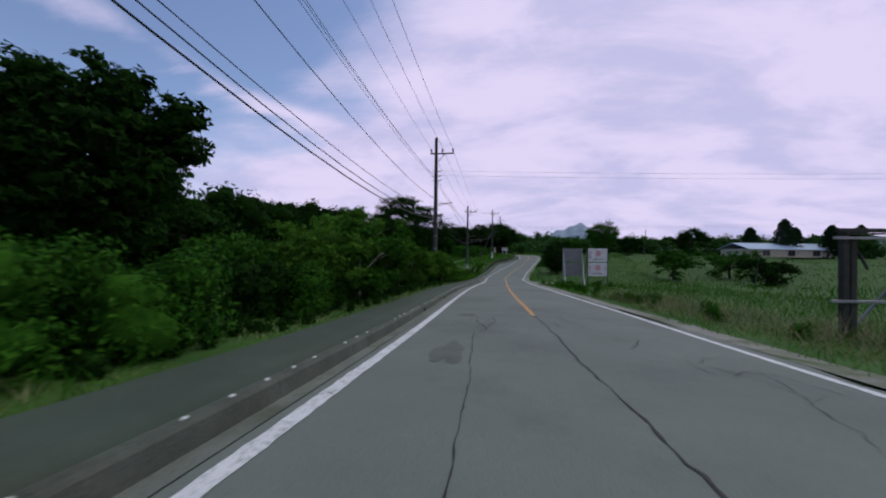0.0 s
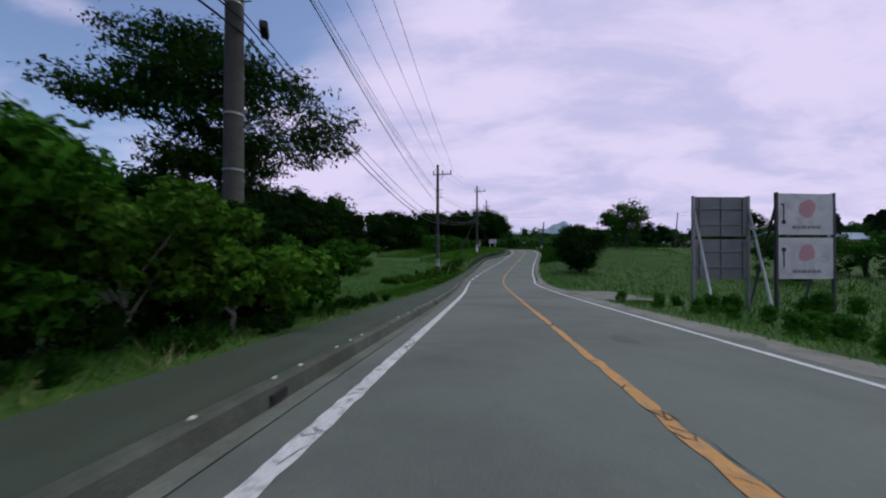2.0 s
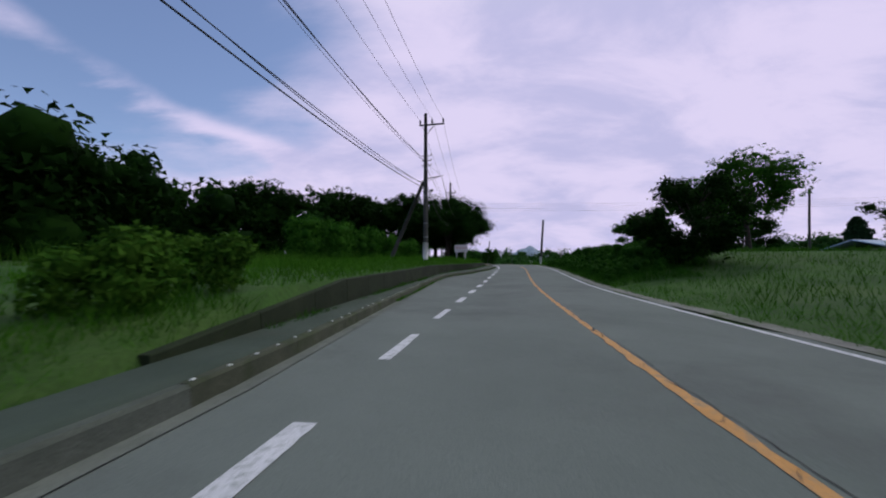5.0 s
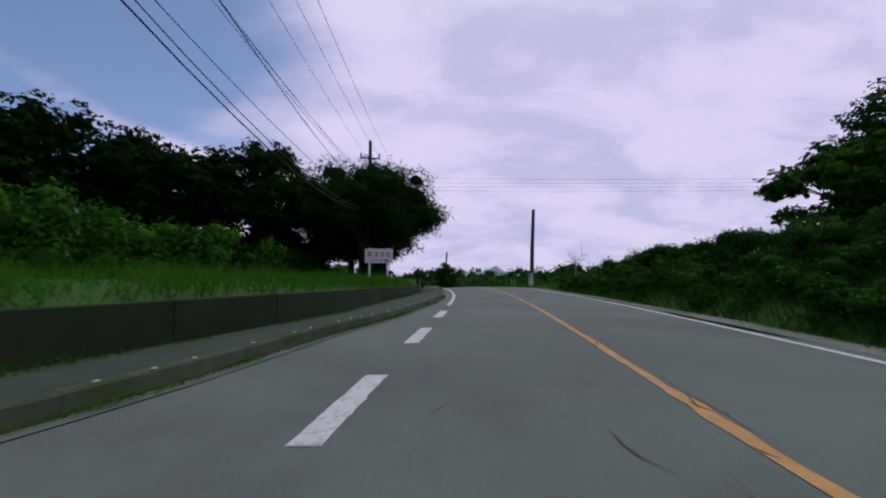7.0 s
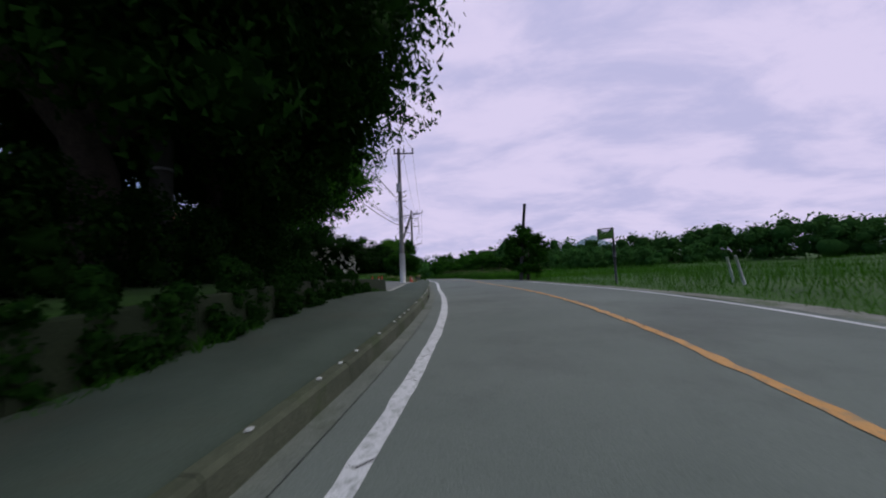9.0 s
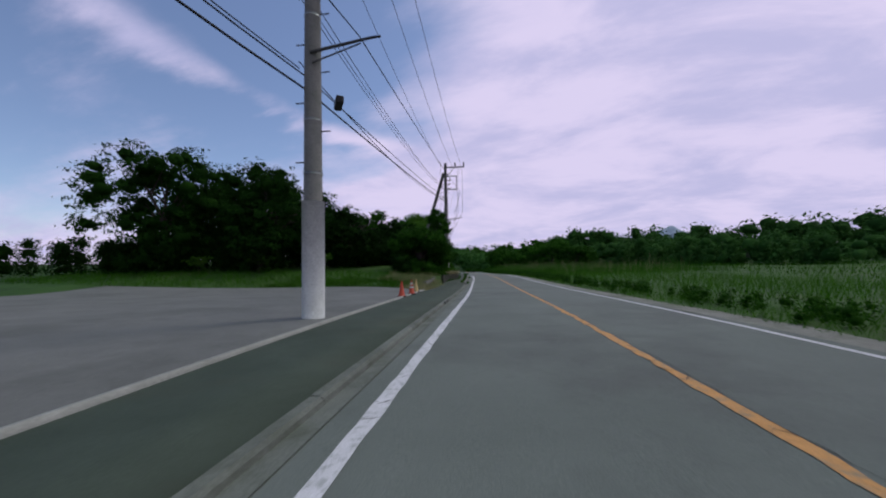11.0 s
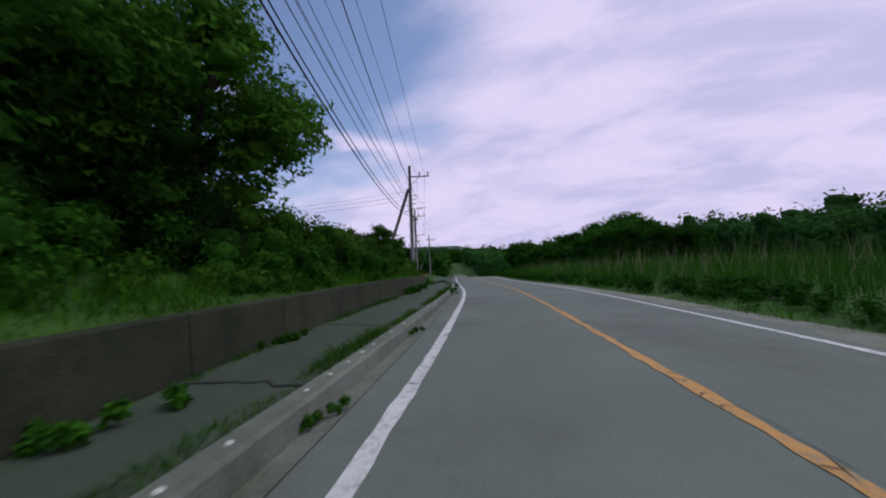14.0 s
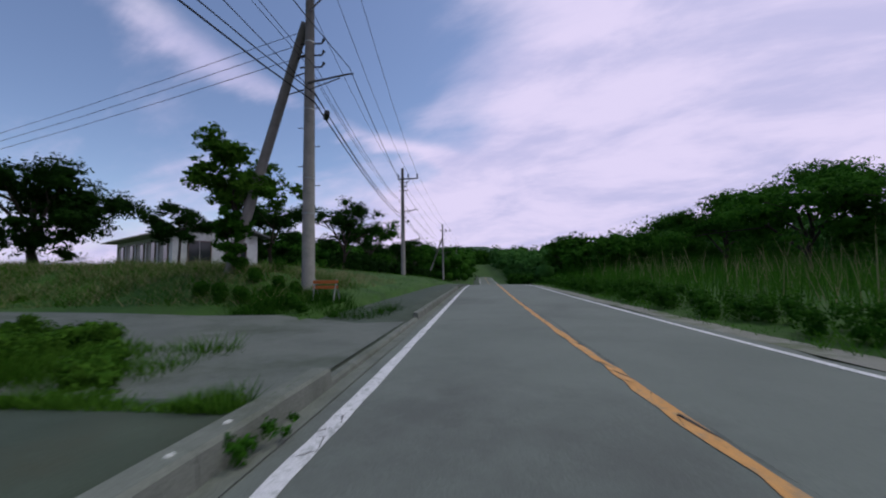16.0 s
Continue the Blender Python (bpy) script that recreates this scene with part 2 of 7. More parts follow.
DRIVE = material("grey_driveway_concrete", (0.105, 0.115, 0.107), (0.150, 0.160, 0.148), 0.7, 0.92, 0.3, 60, third=(0.075, 0.088, 0.070), third_scale=0.5)
# Lighter green for far woods: distance haze is put into the leaf colour.
HAZELEAF = foliage("far_leaf_with_haze", (0.022, 0.075, 0.014), (0.055, 0.140, 0.030))


# ---- plan: the road's centre line ----
NODES = [(0.57, -40, 2.44), (1.02, -7.17, 0.46), (1.55, 7.13, -0.45), (2.09, 21.48, -1.15), (3.07, 35.99, -1.97), (4.17, 50.72, -2.8), (5.47, 65.51, -3.24), (8.12, 80.01, -2.94), (11.24, 94.25, -2.38), (14.71, 108.4, -1.47), (17.62, 122.13, -0.58), (18.45, 135.73, 0.2), (16.78, 149.05, 0.36), (14.61, 162.36, 0.39), (12.28, 175.8, 0.21), (9.76, 189.25, 0.13), (6.94, 202.8, 0.13), (3.65, 216.5, 0.06), (-0.56, 230.18, -0.1), (-4.86, 243.85, -0.13), (-9.02, 257.57, -0.18), (-19.69, 295, -2.1), (-35.09, 345, -3.23), (-54.54, 405, -1.93), (-74.0, 465, 1.63), (-98.32, 540, 5.69)]
NU = np.array([n[1] for n in NODES], float)


def spline(values):
    """A natural cubic through the nodes, sampled every half metre."""
    x, y = NU, np.array(values, float)
    n = len(x)
    hh = np.diff(x)
    a = np.zeros((n, n))
    b = np.zeros(n)
    a[0, 0] = a[-1, -1] = 1
    for i in range(1, n - 1):
        a[i, i - 1], a[i, i], a[i, i + 1] = hh[i - 1], 2 * (hh[i - 1] + hh[i]), hh[i]
        b[i] = 3 * ((y[i + 1] - y[i]) / hh[i] - (y[i] - y[i - 1]) / hh[i - 1])
    c = np.linalg.solve(a, b)
    u = np.arange(x[0], x[-1] + 0.01, 0.5)
    k = np.clip(np.searchsorted(x, u, side="right") - 1, 0, n - 2)
    d = (c[k + 1] - c[k]) / (3 * hh[k])
    bb = (y[k + 1] - y[k]) / hh[k] - hh[k] * (2 * c[k] + c[k + 1]) / 3
    w = u - x[k]
    return u, y[k] + bb * w + c[k] * w * w + d * w ** 3


SU, SX = spline([n[0] for n in NODES])
_, SZ = spline([n[2] for n in NODES])
SD = np.gradient(SX, SU)


def cx(u):
    return np.interp(u, SU, SX) + np.where(np.asarray(u) > SU[-1], (np.asarray(u) - SU[-1]) * SD[-1], 0)


def cz(u):
    return np.interp(u, SU, SZ)


def plan(u, off):
    """The place off metres to the right of the centre line beside station u. Far off, rows run straight east and west."""
    u, off = np.asarray(u, float), np.asarray(off, float)
    d = np.interp(u, SU, SD)
    nx, ny = 1 / np.sqrt(1 + d * d), -d / np.sqrt(1 + d * d)
    w = np.clip((110 - np.abs(off)) / 80, 0, 1)
    w = w * w * (3 - 2 * w)
    return cx(u) + off * (nx * w + 1 - w), u + off * ny * w


def ramp_table(u, table):
    return np.interp(u, [a for a, _ in table], [b for _, b in table])


# offsets, to the left of the centre line, of the kerb's foot and of the pavement's outer edge
KERB = [(-40, 3.27), (42, 3.27), (52, 3.4), (61.8, 3.68), (65, 4.1), (76, 4.4), (85, 5.3), (94.7, 6.15), (99, 6.3), (102, 5.8), (104.7, 5.15), (108, 4.8), (110.6, 4.3), (113, 4.05), (116, 3.75), (119, 3.58), (128, 3.6), (147, 3.64), (162, 3.45), (180, 3.3), (540, 3.3)]
OUTER = [(-40, 4.55), (37, 4.6), (52, 4.8), (63, 4.8), (72, 5.0), (82, 5.9), (89, 6.5), (92, 6.6), (96, 6.8), (100, 7.0), (104, 6.6), (107, 6.0), (110, 5.5), (113, 5.4), (116, 5.2), (119.5, 4.9), (121, 4.8), (124, 5.2), (127, 5.1), (139, 6.1), (144.4, 5.45), (146.5, 5.4), (149, 5.6), (175, 5.5), (183, 5.0), (186.7, 4.95), (190, 4.6), (192.5, 4.27), (195, 4.27), (200.5, 4.95), (206.4, 5.2), (211, 5.15), (222, 5.35), (224, 5.7), (225.8, 6.5), (229, 6.4), (234, 5.8), (257, 5.4), (540, 5.4)]


def kerb_off(u):
    return ramp_table(u, KERB)


def outer_off(u):
    return ramp_table(u, OUTER)


# crossfall: how the left side lifts, past the lane's edge
LIFT = [(-40, 0.0), (57, 0.01), (65, 0.02), (82, 0.045), (95, 0.055), (141, 0.055), (148, 0.0), (179, 0.0), (184, 0.03), (221, 0.03), (226, 0.0), (540, 0.0)]


def lift(u, off):
    return ramp_table(u, LIFT) * np.clip(-np.asarray(off, float) - 3.0, 0, 6)


# rise of the land above the road, at some offsets, by station
LEFT_FOOT = [(-40, 0.1), (57, 0.12), (75, 0.2), (79, 0.85), (96, 1.07), (103, 0.94), (109.4, 0.82), (116, 0.69), (120.9, 0.6), (121.2, 0.2), (124.7, 0.2), (125.0, 0.86), (139, 0.76), (144.4, 0.58), (145, 0.05), (176, 0.06), (180, 0.12), (183.3, 0.25), (183.6, 0.7), (193, 0.8), (201, 0.82), (211, 0.9), (217, 0.92), (225.7, 0.76), (226.2, 0.06), (232, 0.06), (234, 0.35), (330, 0.3)]
LEFT_NEAR = [(-40, 0.15), (25, 0.1), (33, -0.1), (57, -0.1), (73, 0.4), (83, 1.3), (101, 1.35), (117, 1.0), (135, 0.9), (144, 0.6), (146, 0.05), (175, 0.08), (180, 0.6), (192, 1.5), (212, 1.6), (225, 1.2), (225, 0.1), (233.3, 0.1), (236.0, 1.35), (240, 1.1), (330, 1.0)]
LEFT_MID = [(-40, 0.4), (25, 0.4), (47, 0.3), (77, 1.2), (107, 1.5), (135, 1.2), (145, 0.4), (150, 0.1), (173, 0.15), (181, 0.8), (192, 2.0), (212, 2.0), (227, 0.9), (234.6, 0.2), (237.5, 1.75), (244, 2.0), (256, 2.1), (330, 2.4)]
LEFT_FAR = [(-40, 1.5), (30, 2.0), (60, 2.2), (110, 2.0), (140, 0.9), (165, 0.7), (185, 1.5), (215, 2.5), (250, 2.2), (330, 4)]
RIGHT_NEAR = [(-40, -0.1), (57, -0.15), (77, 0.0), (92, 0.25), (97, 0.8), (115, 1.1), (123, 0.9), (126, 0.1), (132, 0.0), (167, 0.0), (187, 0.1), (330, 0.4)]
RIGHT_MID = [(-40, -0.3), (57, -0.3), (87, 0.1), (99, 1.7), (115, 1.8), (124, 1.5), (127.5, 0.0), (147, -0.1), (187, 0.1), (330, 1)]
RIGHT_FAR = [(-40, -0.6), (60, -0.4), (100, 0.3), (130, -0.1), (170, -0.2), (200, 0.6), (330, 3)]


def rise(u, off):
    """Height of the ground above the road's centre at station u."""
    u, off = np.asarray(u, float), np.asarray(off, float)
    a = np.abs(off)
    a = np.where(off < 0, np.where(a > outer_off(u), a - (outer_off(u) - 5.0), np.minimum(a, 4.99)), a)
    left = [(0, -0.08 + 0 * u), (5.0, -0.08 + 0 * u), (5.25, ramp_table(u, LEFT_FOOT)), (8.5, ramp_table(u, LEFT_NEAR)), (20, ramp_table(u, LEFT_MID)), (95, ramp_table(u, LEFT_FAR) * 1.3),
            (225, ramp_table(u, LEFT_FAR) * 1.3 + 1.6), (640, 9 + 0 * u), (2400, 40 + 0 * u)]
    right = [(0, -0.08 + 0 * u), (3.45, -0.08 + 0 * u), (4.2, -0.06 + 0 * u), (6.5, ramp_table(u, RIGHT_NEAR)), (14, ramp_table(u, RIGHT_MID)), (95, ramp_table(u, RIGHT_FAR)),
             (320, 1 + 0 * u), (800, 7 + 0 * u), (2400, 32 + 0 * u)]
    out = np.zeros(np.broadcast(u, off).shape)
    for sel, tab in ((off < 0, left), (off >= 0, right)):
        for (a0, z0), (a1, z1) in zip(tab[:-1], tab[1:]):
            f = np.clip((a - a0) / (a1 - a0), 0, 1)
            m = sel & (a >= a0) & (a <= a1)
            out = np.where(m, z0 + (z1 - z0) * f, out)
    return out


def wobble(x, y, s=0.13):
    return 0.5 * np.sin(x * s * 1.7 + 1.3 * np.sin(y * s)) + 0.5 * np.sin(y * s * 1.3 + 2.1 * np.sin(x * s * 0.8 + 1))


def ground_z(u, off):
    x, y = plan(u, off)
    a = np.abs(np.asarray(off, float))
    rough = np.clip((a - 6) / 6, 0, 1) * 0.12 + np.clip((a - 30) / 60, 0, 1) * 0.6 + np.clip((a - 200) / 300, 0, 1) * 2
    return cz(u) + rise(u, off) + rough * wobble(x, y) * np.where(a > 200, 0.3, 1)


def at(u, off, dz=0.0, ground=True):
    """A point beside the road: on the ground, or dz above the road's centre."""
    x, y = plan(u, off)
    z = float(ground_z(u, off)) + dz if ground else float(cz(u)) + dz
    return Vector((float(x), float(y), z))


# things past the verge: how far out, how tall and how large they stand, from the lane's middle and the eye's height
GROW, LANE, EYE = 1.62, -1.7, 1.18


def aside(off):
    return LANE + GROW * (off - LANE)


def far_out(off):
    """As aside(), but the verge and the pavement keep their places."""
    return aside(off) if abs(off) > 9 else off


def beside(off):
    """The offset whose aside() is off."""
    return LANE + (off - LANE) / GROW


def foot(u, off):
    """The ground's height above the road beside station u, in a grown thing's own measure."""
    return EYE - (EYE - (float(ground_z(u, off)) - float(cz(u)))) / GROW


def grown(e):
    e.matrix_world = e.matrix_world @ Matrix.Diagonal((GROW, GROW, GROW, 1))
    return e


# ---- mesh helpers ----
def mesh_of(name, verts, faces, mat, smooth=False):
    me = bpy.data.meshes.new(name)
    v = np.asarray(verts, np.float32)
    f = np.asarray(faces, np.int32)
    me.vertices.add(len(v))
    me.vertices.foreach_set("co", v.ravel())
    me.loops.add(f.size)
    me.loops.foreach_set("vertex_index", f.ravel())
    me.polygons.add(len(f))
    me.polygons.foreach_set("loop_start", np.arange(0, f.size, f.shape[1], dtype=np.int32))
    if smooth:
        me.polygons.foreach_set("use_smooth", np.ones(len(f), bool))
    me.update(calc_edges=True)
    me.validate()
    me.materials.append(mat)
    return me


def part(name, bm, mat, parent, label=""):
    """Links a bmesh, or a finished mesh, as one object under a thing."""
    if isinstance(bm, bmesh.types.BMesh):
        me = bpy.data.meshes.new(name)
        bm.to_mesh(me)
        bm.free()
        me.materials.append(mat)
    else:
        me = bm
    ob = new(name, me)
    ob.parent = parent
    return tagged(ob, label)


def thing(name, place, label, category, group="", turn=0.0, kind=""):
    e = new(name)
    e.matrix_world = Matrix.Translation(place) @ Matrix.Rotation(turn, 4, "Z")
    return tagged(e, label, category, group, kind)


def box(bm, size, m=Matrix(), bevel=0.0):
    r = bmesh.ops.create_cube(bm, size=1.0, matrix=m @ Matrix.Diagonal((*size, 1)))
    if bevel:
        edges = list({e for v in r["verts"] for e in v.link_edges})
        bmesh.ops.bevel(bm, geom=edges, offset=bevel, segments=2, affect="EDGES", profile=0.6)
    return bm


def tube_data(points, radii, seg=8):
    """Rings along a line of points, with both ends closed."""
    pts = [Vector(p) for p in points]
    v, f = [], []
    for i, p in enumerate(pts):
        d = (pts[min(i + 1, len(pts) - 1)] - pts[max(i - 1, 0)]).normalized()
        side = d.cross(Vector((0.3, 0.9, 0.1)) if abs(d.y) < 0.9 else Vector((1, 0, 0))).normalized()
        up = d.cross(side)
        for k in range(seg):
            a = 2 * math.pi * k / seg
            v.append(p + (side * math.cos(a) + up * math.sin(a)) * radii[i])
    for i in range(len(pts) - 1):
        for k in range(seg):
            f.append((i * seg + k, i * seg + (k + 1) % seg, (i + 1) * seg + (k + 1) % seg, (i + 1) * seg + k))
    for base, flip in ((0, True), ((len(pts) - 1) * seg, False)):
        for k in range(1, seg - 1, 2):
            q = (base, base + k, base + k + 1, base + (k + 2) % seg)
            f.append(q[::-1] if not flip else q)
    return v, f


def tube(name, points, radii, mat, seg=8):
    v, f = tube_data(points, radii, seg)
    return mesh_of(name, v, f, mat, True)


def tubes(name, lines, mat, seg=6):
    v, f = [], []
    for pts, rad in lines:
        a, b = tube_data(pts, rad, seg)
        f += [tuple(i + len(v) for i in q) for q in b]
        v += a
    return mesh_of(name, v, f, mat, True)


def ball_grid():
    """A unit ball of 20 triangles."""
    g = (1 + math.sqrt(5)) / 2
    v = np.array([(-1, g, 0), (1, g, 0), (-1, -g, 0), (1, -g, 0), (0, -1, g), (0, 1, g), (0, -1, -g), (0, 1, -g), (g, 0, -1), (g, 0, 1), (-g, 0, -1), (-g, 0, 1)], float)
    v /= np.linalg.norm(v[0])
    f = []
    for a, b, c in itertools.combinations(range(12), 3):
        if max(np.linalg.norm(v[a] - v[b]), np.linalg.norm(v[b] - v[c]), np.linalg.norm(v[a] - v[c])) < 1.1:
            out = np.dot(np.cross(v[b] - v[a], v[c] - v[a]), v[a]) > 0
            f.append((a, b, c) if out else (a, c, b))
    return v, np.array(f)


BALL_V, BALL_F = ball_grid()


def leaf_cards(name, centres, outward, size, mat, rng, aspect=0.55, droop=0.0, lumps=None, flat=0.8, fill=0.62):
    """Many small pointed leaves at the centres, facing roughly outward, round uneven clumps of inner growth."""
    n = len(centres)
    c = np.asarray(centres)
    o = np.asarray(outward) + rng.normal(0, 0.55, (n, 3))
    o /= np.linalg.norm(o, axis=1)[:, None] + 1e-9
    r = rng.normal(0, 1, (n, 3))
    r[:, 2] -= droop
    t = np.cross(o, r)
    t /= np.linalg.norm(t, axis=1)[:, None] + 1e-9
    s = np.cross(o, t)
    sz = size * rng.uniform(0.6, 1.35, (n, 1))
    v = np.stack([c - t * sz * 0.8 + s * sz * aspect, c - t * sz * 0.8 - s * sz * aspect, c + t * sz - o * sz * 0.2], 1).reshape(-1, 3)
    f = np.arange(n * 3).reshape(-1, 3)
    if lumps is not None and fill:
        l = np.asarray(lumps, float)
        rough = rng.uniform(0.7, 1.12, (len(l), len(BALL_V), 1))
        bv = l[:, None, :3] + BALL_V[None] * rough * l[:, None, 3:4] * fill * np.array([1, 1, flat])
        bf = BALL_F[None] + (np.arange(len(l)) * len(BALL_V))[:, None, None] + len(v)
        v, f = np.concatenate([v, bv.reshape(-1, 3)]), np.concatenate([f, bf.reshape(-1, 3)])
    return mesh_of(name, v, f, mat)


def blob_points(lumps, n, rng, shell=0.35, flat=0.8, spray=1):
    """Points in the outer shells of some lumps (x, y, z, r), with the outward directions; in sprays of several leaves."""
    l = np.asarray(lumps, float)
    w = l[:, 3] ** 2
    if spray > 1:
        c, d = blob_points(lumps, n // spray, rng, shell, flat)
        mean = float(np.sqrt((w * w).sum() / w.sum()))
        c, d = np.repeat(c, spray, 0), np.repeat(d, spray, 0)
        return c + rng.normal(0, 0.12 * mean, c.shape) * np.array([1, 1, 0.45]) + d * rng.normal(0, 0.05 * mean, (len(c), 1)), d
    k = rng.choice(len(l), n, p=w / w.sum())
    d = rng.normal(0, 1, (n, 3))
    d /= np.linalg.norm(d, axis=1)[:, None]
    rad = l[k, 3] * (1 - shell * rng.random(n) ** 1.5) * rng.uniform(0.88, 1.05, n)
    p = l[k, :3] + d * rad[:, None] * np.array([1, 1, flat])
    return p, d


# ---- ground, road, pavement ----
def ground():
    us = np.concatenate([np.arange(-400, -40, 40), np.arange(-40, 262, 1.0), np.arange(264, 540, 8), np.arange(560, 2600, 120)])
    a = np.concatenate([[0, 1.6, 3.2, 3.45, 4.2, 5.0, 5.25, 5.8, 6.5, 7.5, 8.5, 10, 12, 14, 17, 20], np.arange(24, 62, 4), [70, 80, 95, 115, 140, 170, 200, 260, 320, 400, 500, 640, 800, 1100, 1600, 2400]])
    offs = np.concatenate([-a[:0:-1], a])
    U, O = np.meshgrid(us, offs, indexing="ij")
    O = np.where(O <= -5.0, O - (outer_off(U) - 5.0) * np.clip((80 + O) / 40, 0, 1), np.where(O < -3, np.maximum(O, -4.9), O))
    x, y = plan(U, O)
    z = ground_z(U, O) + np.clip((U - 400) / 2000, 0, 1) * 25
    v = np.stack([x, y, z], 2).reshape(-1, 3)
    k = len(offs)
    i, j = np.meshgrid(np.arange(len(us) - 1), np.arange(k - 1), indexing="ij")
    b = (i * k + j).ravel()
    f = np.stack([b, b + 1, b + k + 1, b + k], 1)
    ob = new("ground", mesh_of("ground", v, f, SOIL, True))
    return tagged(ob, "grassy ground of fields and banks beside a country road", "ground", kind="structure")


def band(name, us, cols, mat, smooth=False):
    """A band along the road whose columns (offset, height) may change with the station; each is a number or a function."""
    us = np.asarray(us, float)
    rows = []
    for o, z in cols:
        o = o(us) if callable(o) else np.full(len(us), float(o))
        z = z(us) if callable(z) else np.full(len(us), float(z))
        x, y = plan(us, o)
        rows.append(np.stack([x, y, cz(us) + z], 1))
    v = np.stack(rows, 1).reshape(-1, 3)
    k = len(cols)
    f = [(i * k + j, i * k + j + 1, (i + 1) * k + j + 1, (i + 1) * k + j) for i in range(len(us) - 1) for j in range(k - 1)]
    return mesh_of(name, v, f, mat, smooth)


def camber(off):
    return np.interp(off, [-8, -3.3, -1.5, 0, 1.5, 3.75], [-0.08, -0.04, 0.0, 0.02, 0.0, -0.05])


ground()
ROAD_U = np.concatenate([np.arange(-40, 262, 1.0), np.arange(262, 540, 6)])
road = new("road", band("road", ROAD_U, [(lambda u: -kerb_off(u) - 0.02, lambda u: camber(-kerb_off(u)) + lift(u, -kerb_off(u))), (-3.2, -0.04), (-1.5, 0.0), (0, 0.02), (1.5, 0.0), (2.9, -0.031), (lambda u: 3.35 + 0.12 * np.sin(u * 0.9) + 0.08 * np.sin(u * 2.3), -0.045)], ASPHALT, True))
tagged(road, "worn grey asphalt road with cracks and faded lines", "road", kind="structure")

WL = [(-40, 2.88), (4, 2.88), (20, 2.72), (32, 2.66), (50, 2.74), (60, 3.0), (66, 3.2), (80, 3.35), (88, 3.2), (96, 3.12), (104, 3.1), (116, 3.03), (122, 2.99), (135, 3.06), (140, 3.12), (147, 3.18), (156, 3.0), (172, 2.8), (186, 2.82), (196, 2.7), (201, 2.64), (211, 2.68), (226, 2.85), (540, 2.85)]
WR = [(-40, 2.9), (5, 2.95), (12, 3.1), (33, 2.8), (50, 2.8), (62, 2.85), (68, 3.2), (80, 3.1), (99, 3.05), (116, 3.1), (134, 2.9), (141, 3.0), (156, 2.9), (174, 2.84), (187, 2.77), (201, 2.75), (215, 2.78), (228, 2.9), (236, 3.0), (540, 3.0)]


LINE_CRACKS = []


def painted(name, u0, u1, off, width, mat, label="", dz=0.006, chips=0.0, seed=1):
    """A painted line with ragged, chipped edges; off is a number or a function of the station."""
    step = 0.12 if u1 < 240 else 0.25
    us = np.arange(u0, u1 + 0.01, step)
    r = np.random.default_rng(seed)
    o = off(us) if callable(off) else np.full(len(us), float(off))
    l = o - width / 2 + r.normal(0, chips, len(us))
    t = o + width / 2 + r.normal(0, chips, len(us))
    cols = []
    for e in (l, t):
        x, y = plan(us, e)
        cols.append(np.stack([x, y, cz(us) + camber(e) + dz], 1))
    v = np.stack(cols, 1).reshape(-1, 3)
    f = [(2 * i, 2 * i + 1, 2 * i + 3, 2 * i + 2) for i in range(len(us) - 1)]
    ob = new(name, mesh_of(name, v, f, mat))
    ob.parent = road
    return tagged(ob, label)


def left_line(u):
    return -ramp_table(u, WL)


def right_line(u):
    return ramp_table(u, WR)


painted("edge_line", -40, 64.0, left_line, 0.17, WHITELINE, "worn white edge line", chips=0.006, seed=2)
painted("edge_line", 115.2, 262, left_line, 0.16, WHITELINE, "worn white edge line", chips=0.006, seed=3)
painted("edge_line", 262, 520, left_line, 0.15, WHITELINE, "worn white edge line")
for k in range(13):
    u = 66.1 + 3.775 * k
    painted("edge_dash", u, u + 1.8, left_line, 0.28, WHITELINE, "thick white dash", chips=0.006, seed=10 + k)
painted("edge_line", -40, 262, right_line, 0.14, WHITELINE, "worn white edge line", chips=0.005, seed=4)
painted("edge_line", 262, 520, right_line, 0.14, WHITELINE, "worn white edge line")
painted("centre_line", 10.6, 262, 0.0, 0.128, YELLOW, "worn orange centre line", chips=0.015, seed=5)
rk = np.random.default_rng(77)
for k in range(290):
    v0 = rk.uniform(11.5, 236)
    crack_at = [(v0, -0.075), (v0 + rk.normal(0, 0.12), 0.0), (v0 + rk.normal(0, 0.2), 0.08)]
    LINE_CRACKS.append(crack_at)
for k in range(260):
    v0 = rk.uniform(-1, 232)
    o0 = float(left_line(v0))
    if not 64.2 < v0 < 115:
        LINE_CRACKS.append([(v0, o0 - 0.09), (v0 + rk.normal(0, 0.1), o0), (v0 + rk.normal(0, 0.16), o0 + 0.09)])
painted("centre_line", 262, 520, 0.0, 0.16, YELLOW, "worn orange centre line")


